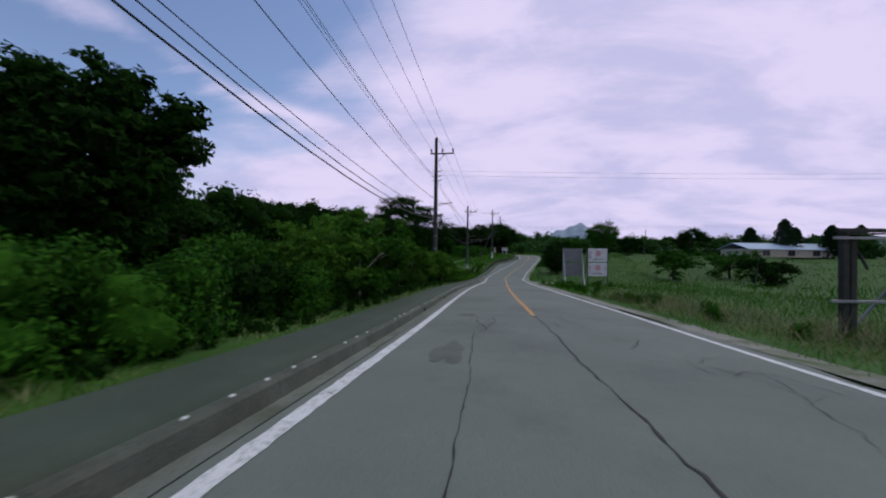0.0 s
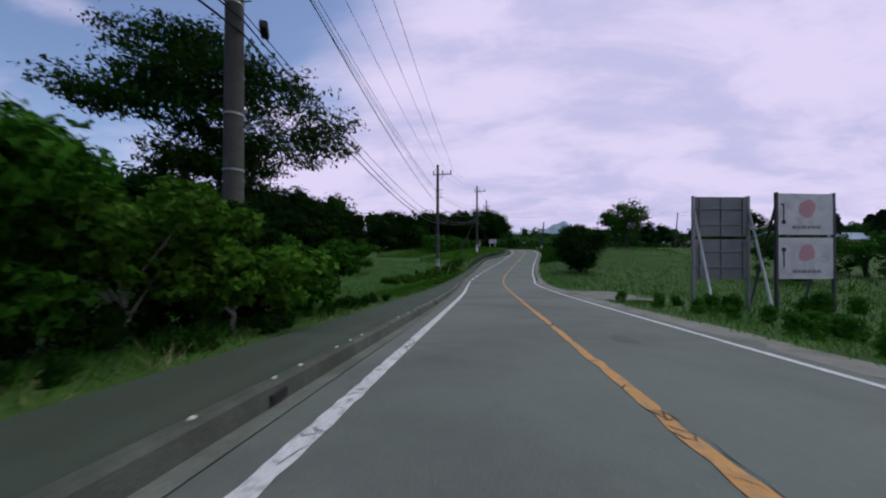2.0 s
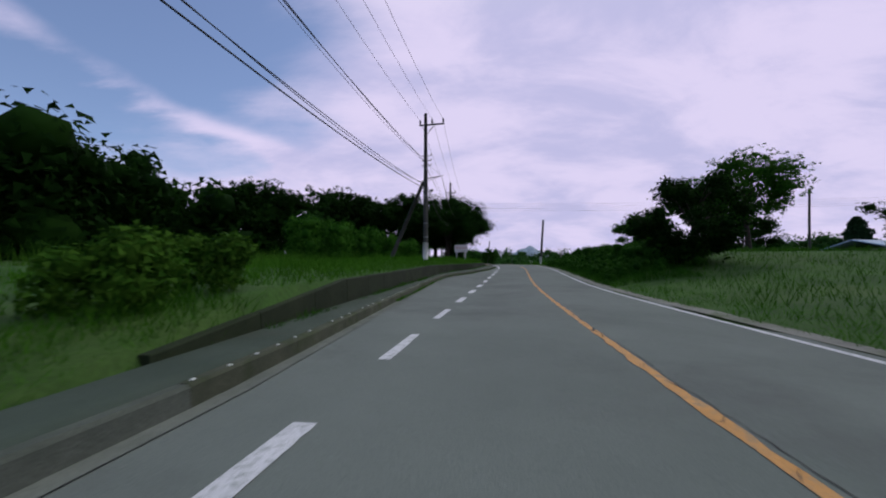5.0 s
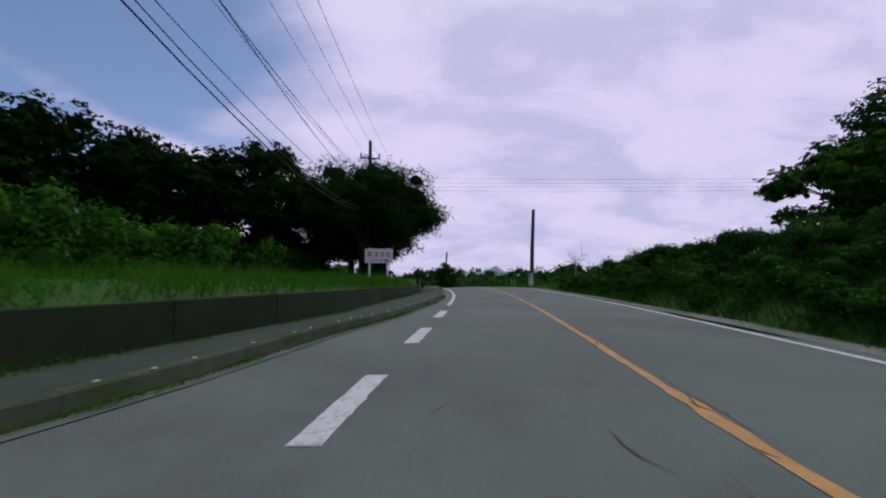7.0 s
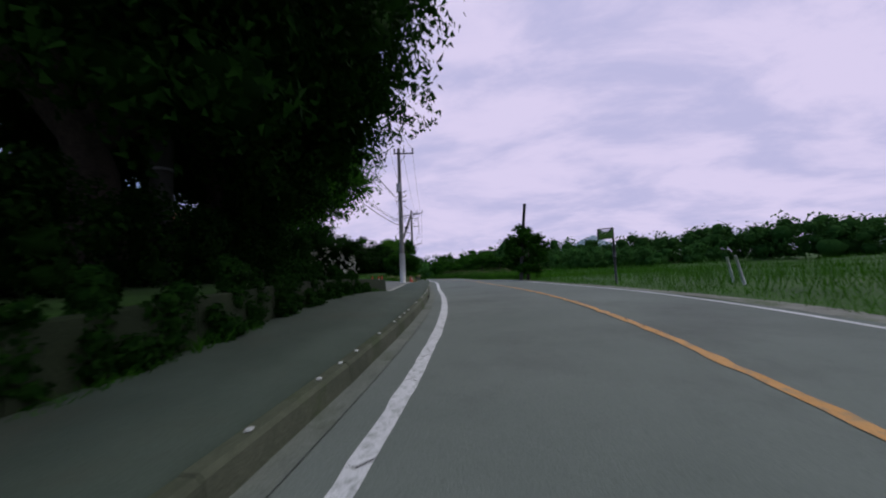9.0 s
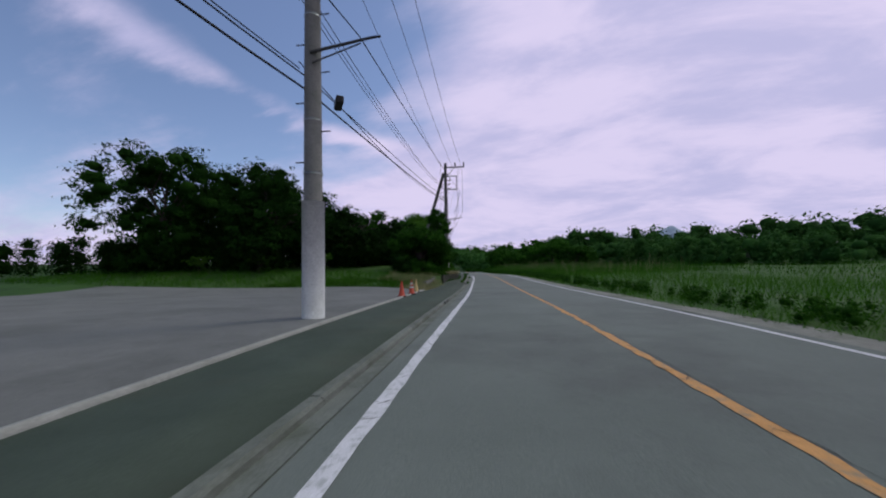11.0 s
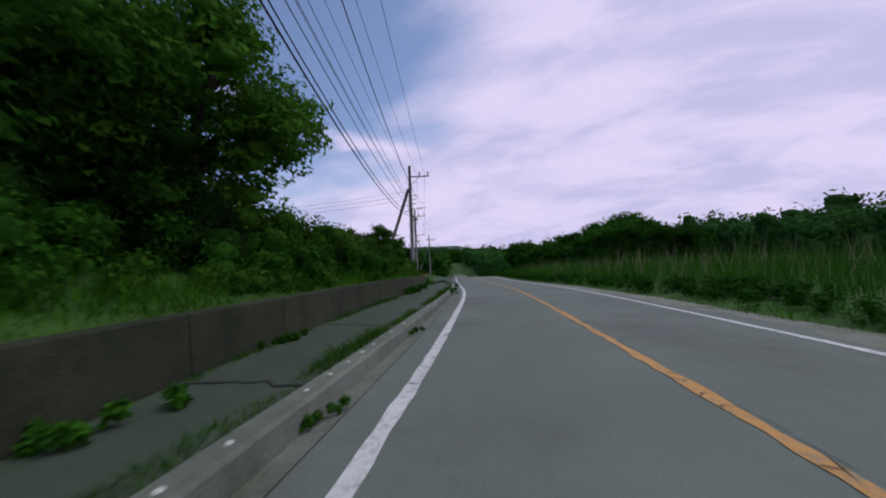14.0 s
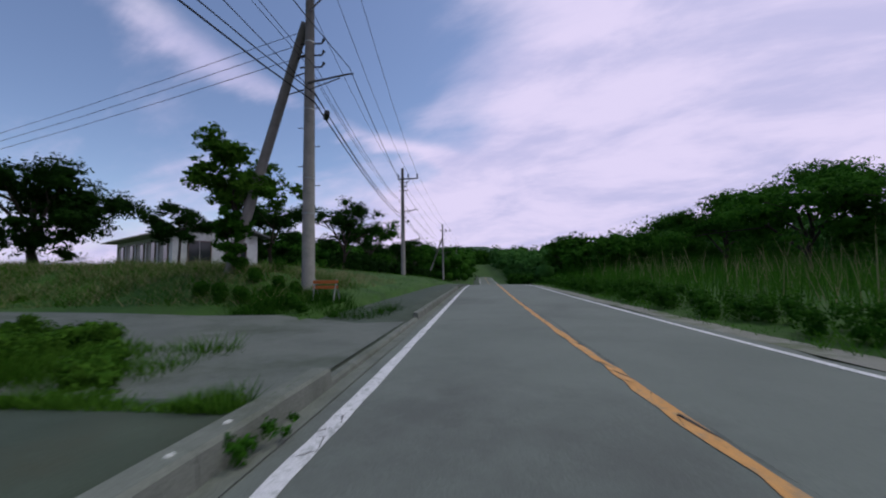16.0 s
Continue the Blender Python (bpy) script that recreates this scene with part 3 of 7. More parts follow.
def crack(pts, width=0.025, mat=SEAL, seed=0, name="crack", jitter=0.05):
    """A thin dark line across the asphalt through (station, offset) points."""
    r = np.random.default_rng(seed)
    p = np.array(pts, float)
    width *= 0.42
    d = np.r_[0, np.cumsum(np.hypot(*np.diff(p, axis=0).T))]
    n = max(4, int(d[-1] / 0.12))
    s = np.linspace(0, d[-1], n)
    q = np.stack([np.interp(s, d, p[:, 0]), np.interp(s, d, p[:, 1])], 1)
    walk_ = np.cumsum(r.normal(0, jitter * 0.5, (n, 2)), axis=0)
    walk_ -= np.linspace(0, 1, n)[:, None] * walk_[-1]
    q += walk_ + r.normal(0, jitter * 0.25, (n, 2))
    t = np.gradient(q, axis=0)
    t /= np.linalg.norm(t, axis=1)[:, None] + 1e-9
    side = np.stack([-t[:, 1], t[:, 0]], 1)
    w = width * r.uniform(0.15, 1.0, n)[:, None] * np.minimum(1, np.minimum(np.arange(n), np.arange(n)[::-1]) / 3)[:, None]
    a, b = q + side * w / 2, q - side * w / 2
    v = []
    for e in (a, b):
        x, y = plan(e[:, 0], e[:, 1])
        v.append(np.stack([x, y, cz(e[:, 0]) + camber(e[:, 1]) + 0.008], 1))
    v = np.stack(v, 1).reshape(-1, 3)
    f = [(2 * i, 2 * i + 1, 2 * i + 3, 2 * i + 2) for i in range(n - 1)]
    ob = new(name, mesh_of(name, v, f, mat))
    ob.parent = road
    return ob


for i_, pts_ in enumerate(LINE_CRACKS):
    crack(pts_, 0.2, SEAL, 700 + i_, jitter=0.02)
# cracks: along the joints, across, and crazed patches
crack([(-4.0, 0.02), (3.2, 0.0), (10.64, -0.02)], 0.09, seed=1, jitter=0.03)
crack([(0.8, -1.47), (2.64, -1.48), (4.4, -1.54), (7.04, -1.6), (7.68, -1.6)], 0.05, seed=2, jitter=0.02)
crack([(4.48, -1.54), (4.56, -1.75), (4.48, -2.0)], 0.04, seed=21)
crack([(5.44, 2.4), (4.0, 1.9), (2.8, 1.4)], 0.04, seed=3)
crack([(10.64, -2.3), (10.56, -1.0), (10.64, 0.2), (10.48, 1.4), (10.24, 2.6)], 0.09, seed=4, jitter=0.03)
crack([(10.56, -1.75), (9.76, -1.55), (8.96, -1.6), (8.16, -1.35), (7.52, -1.5)], 0.09, seed=5)
crack([(10.4, -1.3), (9.6, -1.2), (8.8, -1.3), (7.84, -1.25)], 0.08, seed=6)
crack([(10.56, 0.75), (9.76, 0.6), (8.96, 0.95), (8.32, 0.7)], 0.08, seed=7)
crack([(9.92, 0.0), (9.28, 0.35), (8.64, 0.3), (8.16, 0.55)], 0.08, seed=8)
crack([(9.44, -1.55), (9.28, -1.9), (9.52, -2.2)], 0.07, seed=9)
crack([(8.72, -1.3), (8.56, -1.6), (8.72, -2.0)], 0.07, seed=10)
rc = np.random.default_rng(11)
for u0, o0, n, spread in ((2.4, 1.9, 9, 1.2), (4.4, 2.3, 6, 0.9), (9.0, -1.4, 13, 0.6), (8.2, -1.6, 6, 0.5), (9.3, 0.8, 10, 0.6), (7.5, 1.6, 6, 0.7), (30.2, -1.0, 4, 0.5), (58.5, -1.9, 8, 0.7), (61.0, 1.6, 5, 0.7), (62.5, -0.4, 3, 0.4),
                          (95.0, -2.4, 3, 0.5), (103.5, -0.6, 4, 0.6), (104.5, -1.9, 5, 0.6), (110.5, 0.7, 4, 0.5), (117.3, -1.5, 5, 0.7), (130.0, -1.0, 3, 0.5), (136.2, -1.9, 10, 0.7), (137.5, 0.0, 9, 0.7), (139.5, -1.6, 8, 0.5), (211.0, 1.0, 3, 0.6)):
    a = (u0, o0)
    for i in range(n):
        ang = rc.uniform(0, 2 * math.pi)
        ln = rc.uniform(0.4, 1.0) * spread
        b = (a[0] + math.cos(ang) * ln * 1.4, min(2.6, max(-2.6, a[1] + math.sin(ang) * ln)))
        crack([a, b], rc.uniform(0.035, 0.075) if u0 < 15 else rc.uniform(0.02, 0.05), seed=100 + i + int(u0 * 7), jitter=0.07)
        if rc.random() < 0.6:
            a = b
for u0, u1, o in ((20, 62, 0.12), (62, 118, 0.12), (118, 150, -0.12), (150, 236, 0.11)):
    k = u0
    while k < u1:
        ln = rc.uniform(3, 9)
        crack([(k, o + rc.normal(0, 0.01)), (k + ln, o + rc.normal(0, 0.01))], rc.uniform(0.015, 0.045), seed=int(k * 3), jitter=0.02)
        k += ln + rc.uniform(0.3, 4)
for pts in ([(49.8, -1.3), (49.9, -0.5), (49.7, 0.2)], [(118.2, -2.4), (118.0, -0.6), (118.3, 0.4)], [(137.5, -2.2), (137.3, -0.3)], [(36.5, 0.3), (36.6, 1.1)]):
    crack(pts, 0.045, seed=int(pts[0][0] * 10))


def patch(u, o, lu, lo, seed, mat=PATCH):
    """A dark repair or stain with an uneven outline."""
    r = np.random.default_rng(seed)
    n = 48
    ang = np.linspace(0, 2 * math.pi, n, endpoint=False)
    rad = 1 + 0.16 * np.sin(3 * ang + seed) + 0.12 * np.sin(5 * ang + 2 * seed) + r.normal(0, 0.05, n)
    uu, oo = u + np.cos(ang) * rad * lu / 2, o + np.sin(ang) * rad * lo / 2
    x, y = plan(np.r_[u, uu], np.r_[o, oo])
    v = np.stack([x, y, cz(np.r_[u, uu]) + camber(np.r_[o, oo]) + 0.005], 1)
    f = [(0, 1 + i, 1 + (i + 1) % n) for i in range(n)]
    ob = new("asphalt_patch", mesh_of("asphalt_patch", v, f, mat))
    ob.parent = road


patch(5.6, -1.9, 1.5, 0.5, 1)
patch(10.5, -1.9, 0.6, 0.5, 6)
for k in range(6):
    crack([(3.5 + 0.25 * k, -2.35 + 0.06 * k), (3.7 + 0.22 * k, -2.05 + 0.08 * (k % 3)), (3.6 + 0.3 * k, -1.75)], 0.05, PATCH, 60 + k)
patch(35.5, 1.0, 0.9, 0.4, 7)

# gravelly shoulder on the right, gutter on the left
shoulder = new("shoulder", band("shoulder", np.arange(-40, 262, 1.0), [(lambda u: right_line(u) + 0.35, -0.038), (lambda u: 3.75 + 0.2 * np.sin(u * 0.7) + 0.12 * np.sin(u * 1.9), -0.05), (4.25, -0.075)], GRAVEL))
tagged(shoulder, "narrow gravelly shoulder along the asphalt edge", "shoulder", kind="structure")
gutter = new("gutter", band("gutter", np.arange(-40, 262, 1.0), [(lambda u: -kerb_off(u) - 0.01, lambda u: camber(-kerb_off(u)) + lift(u, -kerb_off(u)) + 0.004), (lambda u: -kerb_off(u) + 0.2, lambda u: camber(-kerb_off(u) + 0.2) + lift(u, -kerb_off(u) + 0.2) + 0.012)], CONCRETE))
tagged(gutter, "dusty concrete gutter strip along the kerb", "gutter", kind="structure")


def pave_dz(u):
    return ramp_table(u, [(-40, 0.13), (142.5, 0.13), (146, 0.03), (176, 0.03), (182.5, 0.04), (184.2, 0.15), (226.2, 0.15), (226.8, 0.02), (231.5, 0.02), (234, 0.12), (540, 0.12)])


pave = new("pavement", band("pavement", ROAD_U, [(lambda u: -outer_off(u) - 0.03, lambda u: pave_dz(u) + lift(u, -outer_off(u))), (lambda u: -(outer_off(u) + kerb_off(u)) / 2, lambda u: pave_dz(u) + 0.006 + lift(u, -(outer_off(u) + kerb_off(u)) / 2)), (lambda u: -kerb_off(u) - 0.12, lambda u: pave_dz(u) - 0.004 + lift(u, -kerb_off(u))), (lambda u: -kerb_off(u) - 0.14, lambda u: pave_dz(u) * 0 - 0.06)], PAVING))
tagged(pave, "raised dark asphalt pavement beside the road", "pavement", kind="structure")
for u, w in ((120.5, 0.05), (124.5, 0.05), (143.4, 0.06), (183.7, 0.05), (199.4, 0.04), (203.0, 0.05), (211.3, 0.05), (216.2, 0.04), (219.1, 0.04)):
    x, y = [], []
    n = 9
    oo = np.linspace(-kerb_off(u) - 0.2, -outer_off(u) + 0.05, n)
    rr = np.random.default_rng(int(u * 10))
    v = []
    for i, o in enumerate(oo):
        j = u + rr.normal(0, 0.05)
        for s in (-1, 1):
            px, py = plan(j + s * w * rr.uniform(0.3, 1.0), o)
            v.append((float(px), float(py), float(cz(u)) + float(pave_dz(u)) + float(lift(u, o)) + 0.011))
    me = mesh_of("pavement_joint", v, [(2 * i, 2 * i + 1, 2 * i + 3, 2 * i + 2) for i in range(n - 1)], SEAL)
    j = new("pavement_joint", me)
    j.parent = pave


# kerb stones, one by one
def kerb_stones():
    k = new("kerb")
    tagged(k, "weathered concrete kerb of separate stones along the pavement", "kerb", kind="structure")
    r = np.random.default_rng(7)
    u = -8.1
    while u < 250:
        ln = 1.9
        low = 0.04 if (145.5 < u < 183.4 or 226.2 < u < 233) else 0.16 if u < 150 else 0.18
        a, b = u + 0.003, u + ln - 0.003
        wd = 0.15 if u < 183.4 else 0.24 if u < 226.2 else 0.15
        v = []
        for s in (a, b):
            ko = float(kerb_off(s)) - 0.01
            base = float(cz(s)) + float(lift(s, -ko))
            h = low + r.normal(0, 0.003)
            for o, z in ((-ko, -0.08), (-ko - 0.02, h - 0.03), (-ko - 0.05, h), (-ko - wd, h), (-ko - wd, -0.08)):
                x, y = plan(s, o)
                v.append((float(x), float(y), base + z))
        f4 = [(i, i + 1, 6 + i, 5 + i) for i in range(4)]
        me = bpy.data.meshes.new("kerb_stone")
        me.from_pydata(v, [], [q[::-1] for q in f4] + [(0, 1, 2, 3, 4), (9, 8, 7, 6, 5)])
        me.materials.append(CONCRETE if u > 150 else MOSSCON if u > 74 else WALLCON2)
        o = new("kerb_stone", me)
        o.parent = k
        u += ln
    # pale studs set in the kerb's top
    st = bmesh.new()
    bmesh.ops.create_cone(st, cap_ends=True, segments=10, radius1=0.024, radius2=0.019, depth=0.01)
    sm = bpy.data.meshes.new("kerb_stud")
    st.to_mesh(sm)
    st.free()
    sm.materials.append(POLEWHITE)
    u = 0.4
    while u < 226:
        if not 145 < u < 184 and r.random() < 0.8:
            low = 0.16 if u < 150 else 0.18
            o = -float(kerb_off(u)) - (0.09 if u < 183 else 0.12)
            x, y = plan(u, o)
            s = new("kerb_stud", sm)
            s.parent = k
            s.matrix_world = Matrix.Translation((float(x), float(y), float(cz(u)) + float(lift(u, o)) + low + 0.006)) @ Matrix.Diagonal((1, 1.3, 1, 1))
        u += 0.47 * (1 if r.random() < 0.7 else 2)
    # drain mouths: dark boxes on the kerb face stand for the openings' shade
    for u in (11.3, 16.5, 21.2, 31.8, 42.0, 61.6, 63.4, 115.0, 119.2, 141.0, 168.3, 169.1):
        bm = bmesh.new()
        box(bm, (0.03, 0.24, 0.08))
        d = part("drain_mouth_shade", bm, SEAL, k)
        x, y = plan(u, -float(kerb_off(u)) + 0.012)
        d.matrix_world = pose(float(x), float(y), float(cz(u)) + float(lift(u, -kerb_off(u))) + 0.035, 0, 0, math.degrees(-math.atan(float(np.interp(u, SU, SD)))))


WALLCON2 = material("dark_kerb_concrete", (0.066, 0.076, 0.062), (0.112, 0.122, 0.102), 2.0, 0.9, 0.35, 50, third=(0.07, 0.075, 0.06), third_scale=1.1, per_object=0.12)
kerb_stones()


BROWNCON = material("brown_stained_concrete", (0.017, 0.022, 0.012), (0.043, 0.047, 0.026), 1.4, 0.92, 0.4, 40, third=(0.016, 0.022, 0.008), third_scale=1.3, per_object=0.12)


# retaining walls of cast panels
def wall_run(name, u0, u1, table, label, mat, ln=2.0, thick=0.2, shift=0.0):
    w = new(name)
    tagged(w, label, "wall", kind="structure")
    r = np.random.default_rng(int(u0))
    u = u0
    while u < u1 - 0.2:
        e = min(u + ln, u1)
        v = []
        for s in (u + 0.008, e - 0.008):
            o = -float(outer_off(s)) - shift
            x0 = float(ramp_table(s, table))
            for oo, z in ((o + 0.0, -0.1), (o - 0.05, x0 - 0.02), (o - 0.07, x0), (o - thick, x0), (o - thick, -0.1)):
                x, y = plan(s, oo)
                v.append((float(x), float(y), float(cz(s)) + z + r.normal(0, 0.003)))
        me = bpy.data.meshes.new("wall_panel")
        me.from_pydata(v, [], [(5 + i, 6 + i, i + 1, i) for i in range(4)] + [(0, 1, 2, 3, 4), (9, 8, 7, 6, 5)])
        me.materials.append(mat)
        p = new("wall_panel", me)
        p.parent = w
        u = e
    return w


wall_run("retaining_wall", 76, 121, [(76, 0.3), (82, 0.9), (96, 1.11), (99, 1.08), (103, 0.98), (109.4, 0.86), (116, 0.73), (121, 0.63)], "mossy concrete retaining wall, also coloured dark for shade, below a grass bank", WALLCON)
wall_run("retaining_wall", 125.0, 144.8, [(125.0, 0.91), (138, 0.8), (142.4, 0.7), (144.8, 0.62)], "low concrete wall with the shade of overhanging trees in its colour", WALLCON)
wall_run("retaining_wall", 183.6, 225.8, [(183.6, 0.76), (191, 0.78), (193, 0.84), (201, 0.86), (211, 0.94), (217, 0.96), (227.6, 0.8)], "stained brown concrete retaining wall below a weedy bank", BROWNCON)


# paved forecourt, driveway, lay-by
def apron(name, u0, u1, o0, o1, mat, label, dz=0.05):
    us = np.linspace(u0, u1, 24)
    os_ = np.linspace(o0, o1, 16)
    U, O = np.meshgrid(us, os_, indexing="ij")
    x, y = plan(U, O)
    z = np.maximum(ground_z(U, O) + 0.035, cz(U) + dz) + np.where(O < -5.0, 0.02, 0.0)
    v = np.stack([x, y, z], 2).reshape(-1, 3)
    f = [(i * 16 + j, (i + 1) * 16 + j, (i + 1) * 16 + j + 1, i * 16 + j + 1) for i in range(23) for j in range(15)]
    ob = new(name, mesh_of(name, v, f, mat, True))
    return tagged(ob, label, name, kind="structure")


FORECOURT = material("pale_forecourt", (0.15, 0.15, 0.146), (0.195, 0.192, 0.187), 0.6, 0.92, 0.3, 60, third=(0.13, 0.13, 0.125), third_scale=0.4)
apron("forecourt", 145.2, 176.6, -5.5, -26, FORECOURT, "pale asphalt forecourt open to the road")
PALECON = material("pale_edging_concrete", (0.27, 0.27, 0.25), (0.36, 0.355, 0.335), 2.0, 0.9, 0.35, 50)
edge = new("forecourt_edge", band("forecourt_edge", np.arange(146, 177.6, 1.0), [(-5.57, 0.062), (-5.56, 0.094), (-5.49, 0.094), (-5.48, 0.03)], PALECON))
tagged(edge, "pale concrete edging of the forecourt", "edging", kind="structure")
apron("driveway", 226.7, 232.6, -3.5, -21, DRIVE, "pale concrete driveway crossing the pavement")
apron("layby", 46.5, 53.5, 3.9, 6.6, GRAVEL, "gravel lay-by beside the road", dz=-0.045)


# ---- plants ----
def blades(name, base, height, width, mat, rng, lean=0.35):
    """Upright grass blades: one pointed sliver each."""
    n = len(base)
    b = np.asarray(base, float)
    a = rng.uniform(0, 2 * math.pi, n)
    w = np.stack([np.cos(a), np.sin(a), 0 * a], 1) * (width * rng.uniform(0.6, 1.3, n))[:, None]
    h = height * rng.uniform(0.55, 1.25, n)
    t = rng.normal(0, lean, (n, 2)) * h[:, None]
    top = b + np.concatenate([t, h[:, None]], 1)
    v = np.stack([b - w, b + w, top], 1).reshape(-1, 3)
    return mesh_of(name, v, np.arange(n * 3).reshape(-1, 3), mat)


def scatter(u0, u1, o0, o1, n, rng):
    """Ground points between two stations and two offsets (numbers or functions of the station)."""
    u = rng.uniform(u0, u1, n)
    a = o0(u) if callable(o0) else o0
    b = o1(u) if callable(o1) else o1
    o = a + (b - a) * rng.random(n)
    x, y = plan(u, o)
    return np.stack([x, y, ground_z(u, o) - 0.03], 1), u, o


def grass(name, label, u0, u1, o0, o1, n, height, width, mat, seed, lean=0.35, clump=0.0, paved=False):
    r = np.random.default_rng(seed)
    o0 = o0 if callable(o0) else far_out(o0)
    o1 = o1 if callable(o1) else far_out(o1)
    p, u, o = scatter(u0, u1, o0, o1, n, r)
    if paved:
        p[:, 2] = cz(u) + np.where(-o > kerb_off(u), pave_dz(u), 0.0) + lift(u, o) - 0.02
    keep = ~((u > 45.3) & (u < 55.7) & (o > 3.7) & (o < 7.8))
    p, u, o = p[keep], u[keep], o[keep]
    h = np.full(len(p), height)
    if clump:
        k = wobble(p[:, 0], p[:, 1], 1.1) + 0.6 * wobble(p[:, 0] + 9, p[:, 1], 2.7)
        h = height * np.clip(1 + clump * k, 0.25, 2.2)
    ob = new(name, blades(name, p, h, width, mat, r, lean))
    return tagged(ob, label, "grass", kind="stuff")


def forked(h, r, rng, n=5, spread=0.5, start=0.3, radius=0.16, lean=(0, 0)):
    """A trunk with limbs, as lines of points with radii."""
    lines = []
    top = Vector((lean[0], lean[1], h * 0.72))
    mid = Vector((lean[0] * 0.3 + rng.normal(0, 0.1), lean[1] * 0.3 + rng.normal(0, 0.1), h * start))
    lines.append(([(0, 0, -0.25), mid * 0.5, mid, (mid + top) * 0.5 + Vector((rng.normal(0, 0.15), rng.normal(0, 0.15), 0)), top], [radius * 1.25, radius, radius * 0.85, radius * 0.5, radius * 0.18]))
    ends = [top]
    for i in range(n):
        a = 2 * math.pi * (i + rng.uniform(-0.3, 0.3)) / n
        s = mid.lerp(top, rng.uniform(0, 0.5))
        e = Vector((math.cos(a) * r * rng.uniform(0.5, 0.85), math.sin(a) * r * rng.uniform(0.5, 0.85), h * rng.uniform(0.55, 0.85)))
        m = s.lerp(e, 0.5) + Vector((0, 0, h * 0.06))
        lines.append(([s, m, e], [radius * 0.5, radius * 0.3, radius * 0.1]))
        ends.append(e)
        for _ in range(2):
            e2 = e + Vector((rng.normal(0, r * 0.3), rng.normal(0, r * 0.3), rng.normal(0.1, h * 0.08)))
            lines.append(([m, m.lerp(e2, 0.6) + Vector((0, 0, 0.05)), e2], [radius * 0.24, radius * 0.14, radius * 0.05]))
            ends.append(e2)
    return lines, ends


def tree(u, off, h, r, label, seed, mat=LEAF, bark=BARK, n=6000, leaf=0.16, low=0.25, flat=0.75, trunk=0.16, dz=0.0, lumps=14, group="", name="tree", limbs=6, shell=0.55, gaps=0.0, stretch=(1, 1), lean=(0, 0), fill=0.6):
    """A tree: forked trunk, crown of many small leaves round the limbs' ends and a few lumps."""
    rng = np.random.default_rng(seed)
    off = aside(off)
    h -= (1 - 1 / GROW) * (EYE - (float(ground_z(u, off)) - float(cz(u))))
    e = grown(thing(name, at(u, off, dz), label, "shrub" if name == "shrub" else "tree", group))
    lines, ends = forked(h, r, rng, limbs, start=max(0.15, low * 0.8), radius=trunk, lean=lean)
    part("trunk", tubes("trunk", lines, bark, 7), bark, e)
    L = []
    for q in ends:
        L.append((q.x, q.y, q.z, r * rng.uniform(0.2, 0.34)))
    for _ in range(lumps):
        a, d = rng.uniform(0, 2 * math.pi), r * math.sqrt(rng.random()) * 0.78
        zz = rng.uniform(low, 0.93)
        shrink = math.sqrt(max(0.08, 1 - ((zz - low - (1 - low) * 0.4) / (0.62 * (1 - low))) ** 2))
        L.append((math.cos(a) * d * shrink * stretch[0] + lean[0] * 0.6, math.sin(a) * d * shrink * stretch[1] + lean[1] * 0.6, h * zz, r * rng.uniform(0.22, 0.42)))
    leaf, n = leaf * 0.54, int(n * 2.5)
    c, d = blob_points(L, n, rng, shell, flat, 10)
    if gaps:
        keep = (wobble(c[:, 0] * 6, c[:, 1] * 6 + c[:, 2] * 5, 0.35) > -1 + gaps)
        c, d = c[keep], d[keep]
    c[:, 2] = np.maximum(c[:, 2], 0.12 * h * (low > 0.2))
    part("crown", leaf_cards("crown", c, d + np.array([0, 0, 0.35]), leaf, mat, rng, lumps=L, flat=flat, fill=0.0 if gaps else fill * 0.8), mat, e)
    return e


def canopy_tree(u, off, h, low, rx, ry, label, seed, mat=LEAFDARK, n=16000, leaf=0.1, lumps=60, trunk=0.22, stems=1, group="", bark=BARK, fill=0.66, droop=0.3, flat=0.75):
    """A broad tree whose crown fills an ellipsoid from low to h above the road, rx across and ry along it."""
    rng = np.random.default_rng(seed)
    off = aside(off)
    e = grown(thing("tree", at(u, off), label, "tree", group))
    g = foot(u, off)
    h, low = h - g, low - g
    rz, zc_ = (h - low) / 2, (h + low) / 2
    lines = []
    for k in range(stems):
        a = 2 * math.pi * k / stems + 0.7
        w, _ = forked(h * 0.82, min(rx, ry) * 0.7, rng, 6 if stems == 1 else 4, start=0.25, radius=trunk / math.sqrt(stems), lean=(math.cos(a) * 0.9 * (stems > 1), math.sin(a) * 0.9 * (stems > 1)))
        lines += w
    part("trunk", tubes("trunk", lines, bark, 7), bark, e)
    L = []
    small = min(rx, ry, rz * 1.4)
    while len(L) < lumps:
        p = rng.uniform(-1, 1, 3)
        d = math.sqrt(float(p @ p))
        if d > 1 or (d < 0.45 and rng.random() < 0.6):
            continue
        r = small * rng.uniform(0.2, 0.34)
        q = np.array([p[0] * (rx - r * 0.7), p[1] * (ry - r * 0.7), p[2] * (rz - r * 0.5)])
        L.append((q[0], q[1], max(q[2] + zc_, 0.2 + r * 0.4), r))
    near = abs(off) < 12.5 and u < 240
    leaf = leaf * (0.66 if near else 0.86)
    c, d = blob_points(L, int(n * (2.8 if near else 1.6)), rng, 0.55, flat, 12)
    part("crown", leaf_cards("crown", c, d + np.array([0, 0, 0.5]), leaf, mat, rng, droop=droop, lumps=L, flat=flat, fill=fill * 0.68), mat, e)
    return e


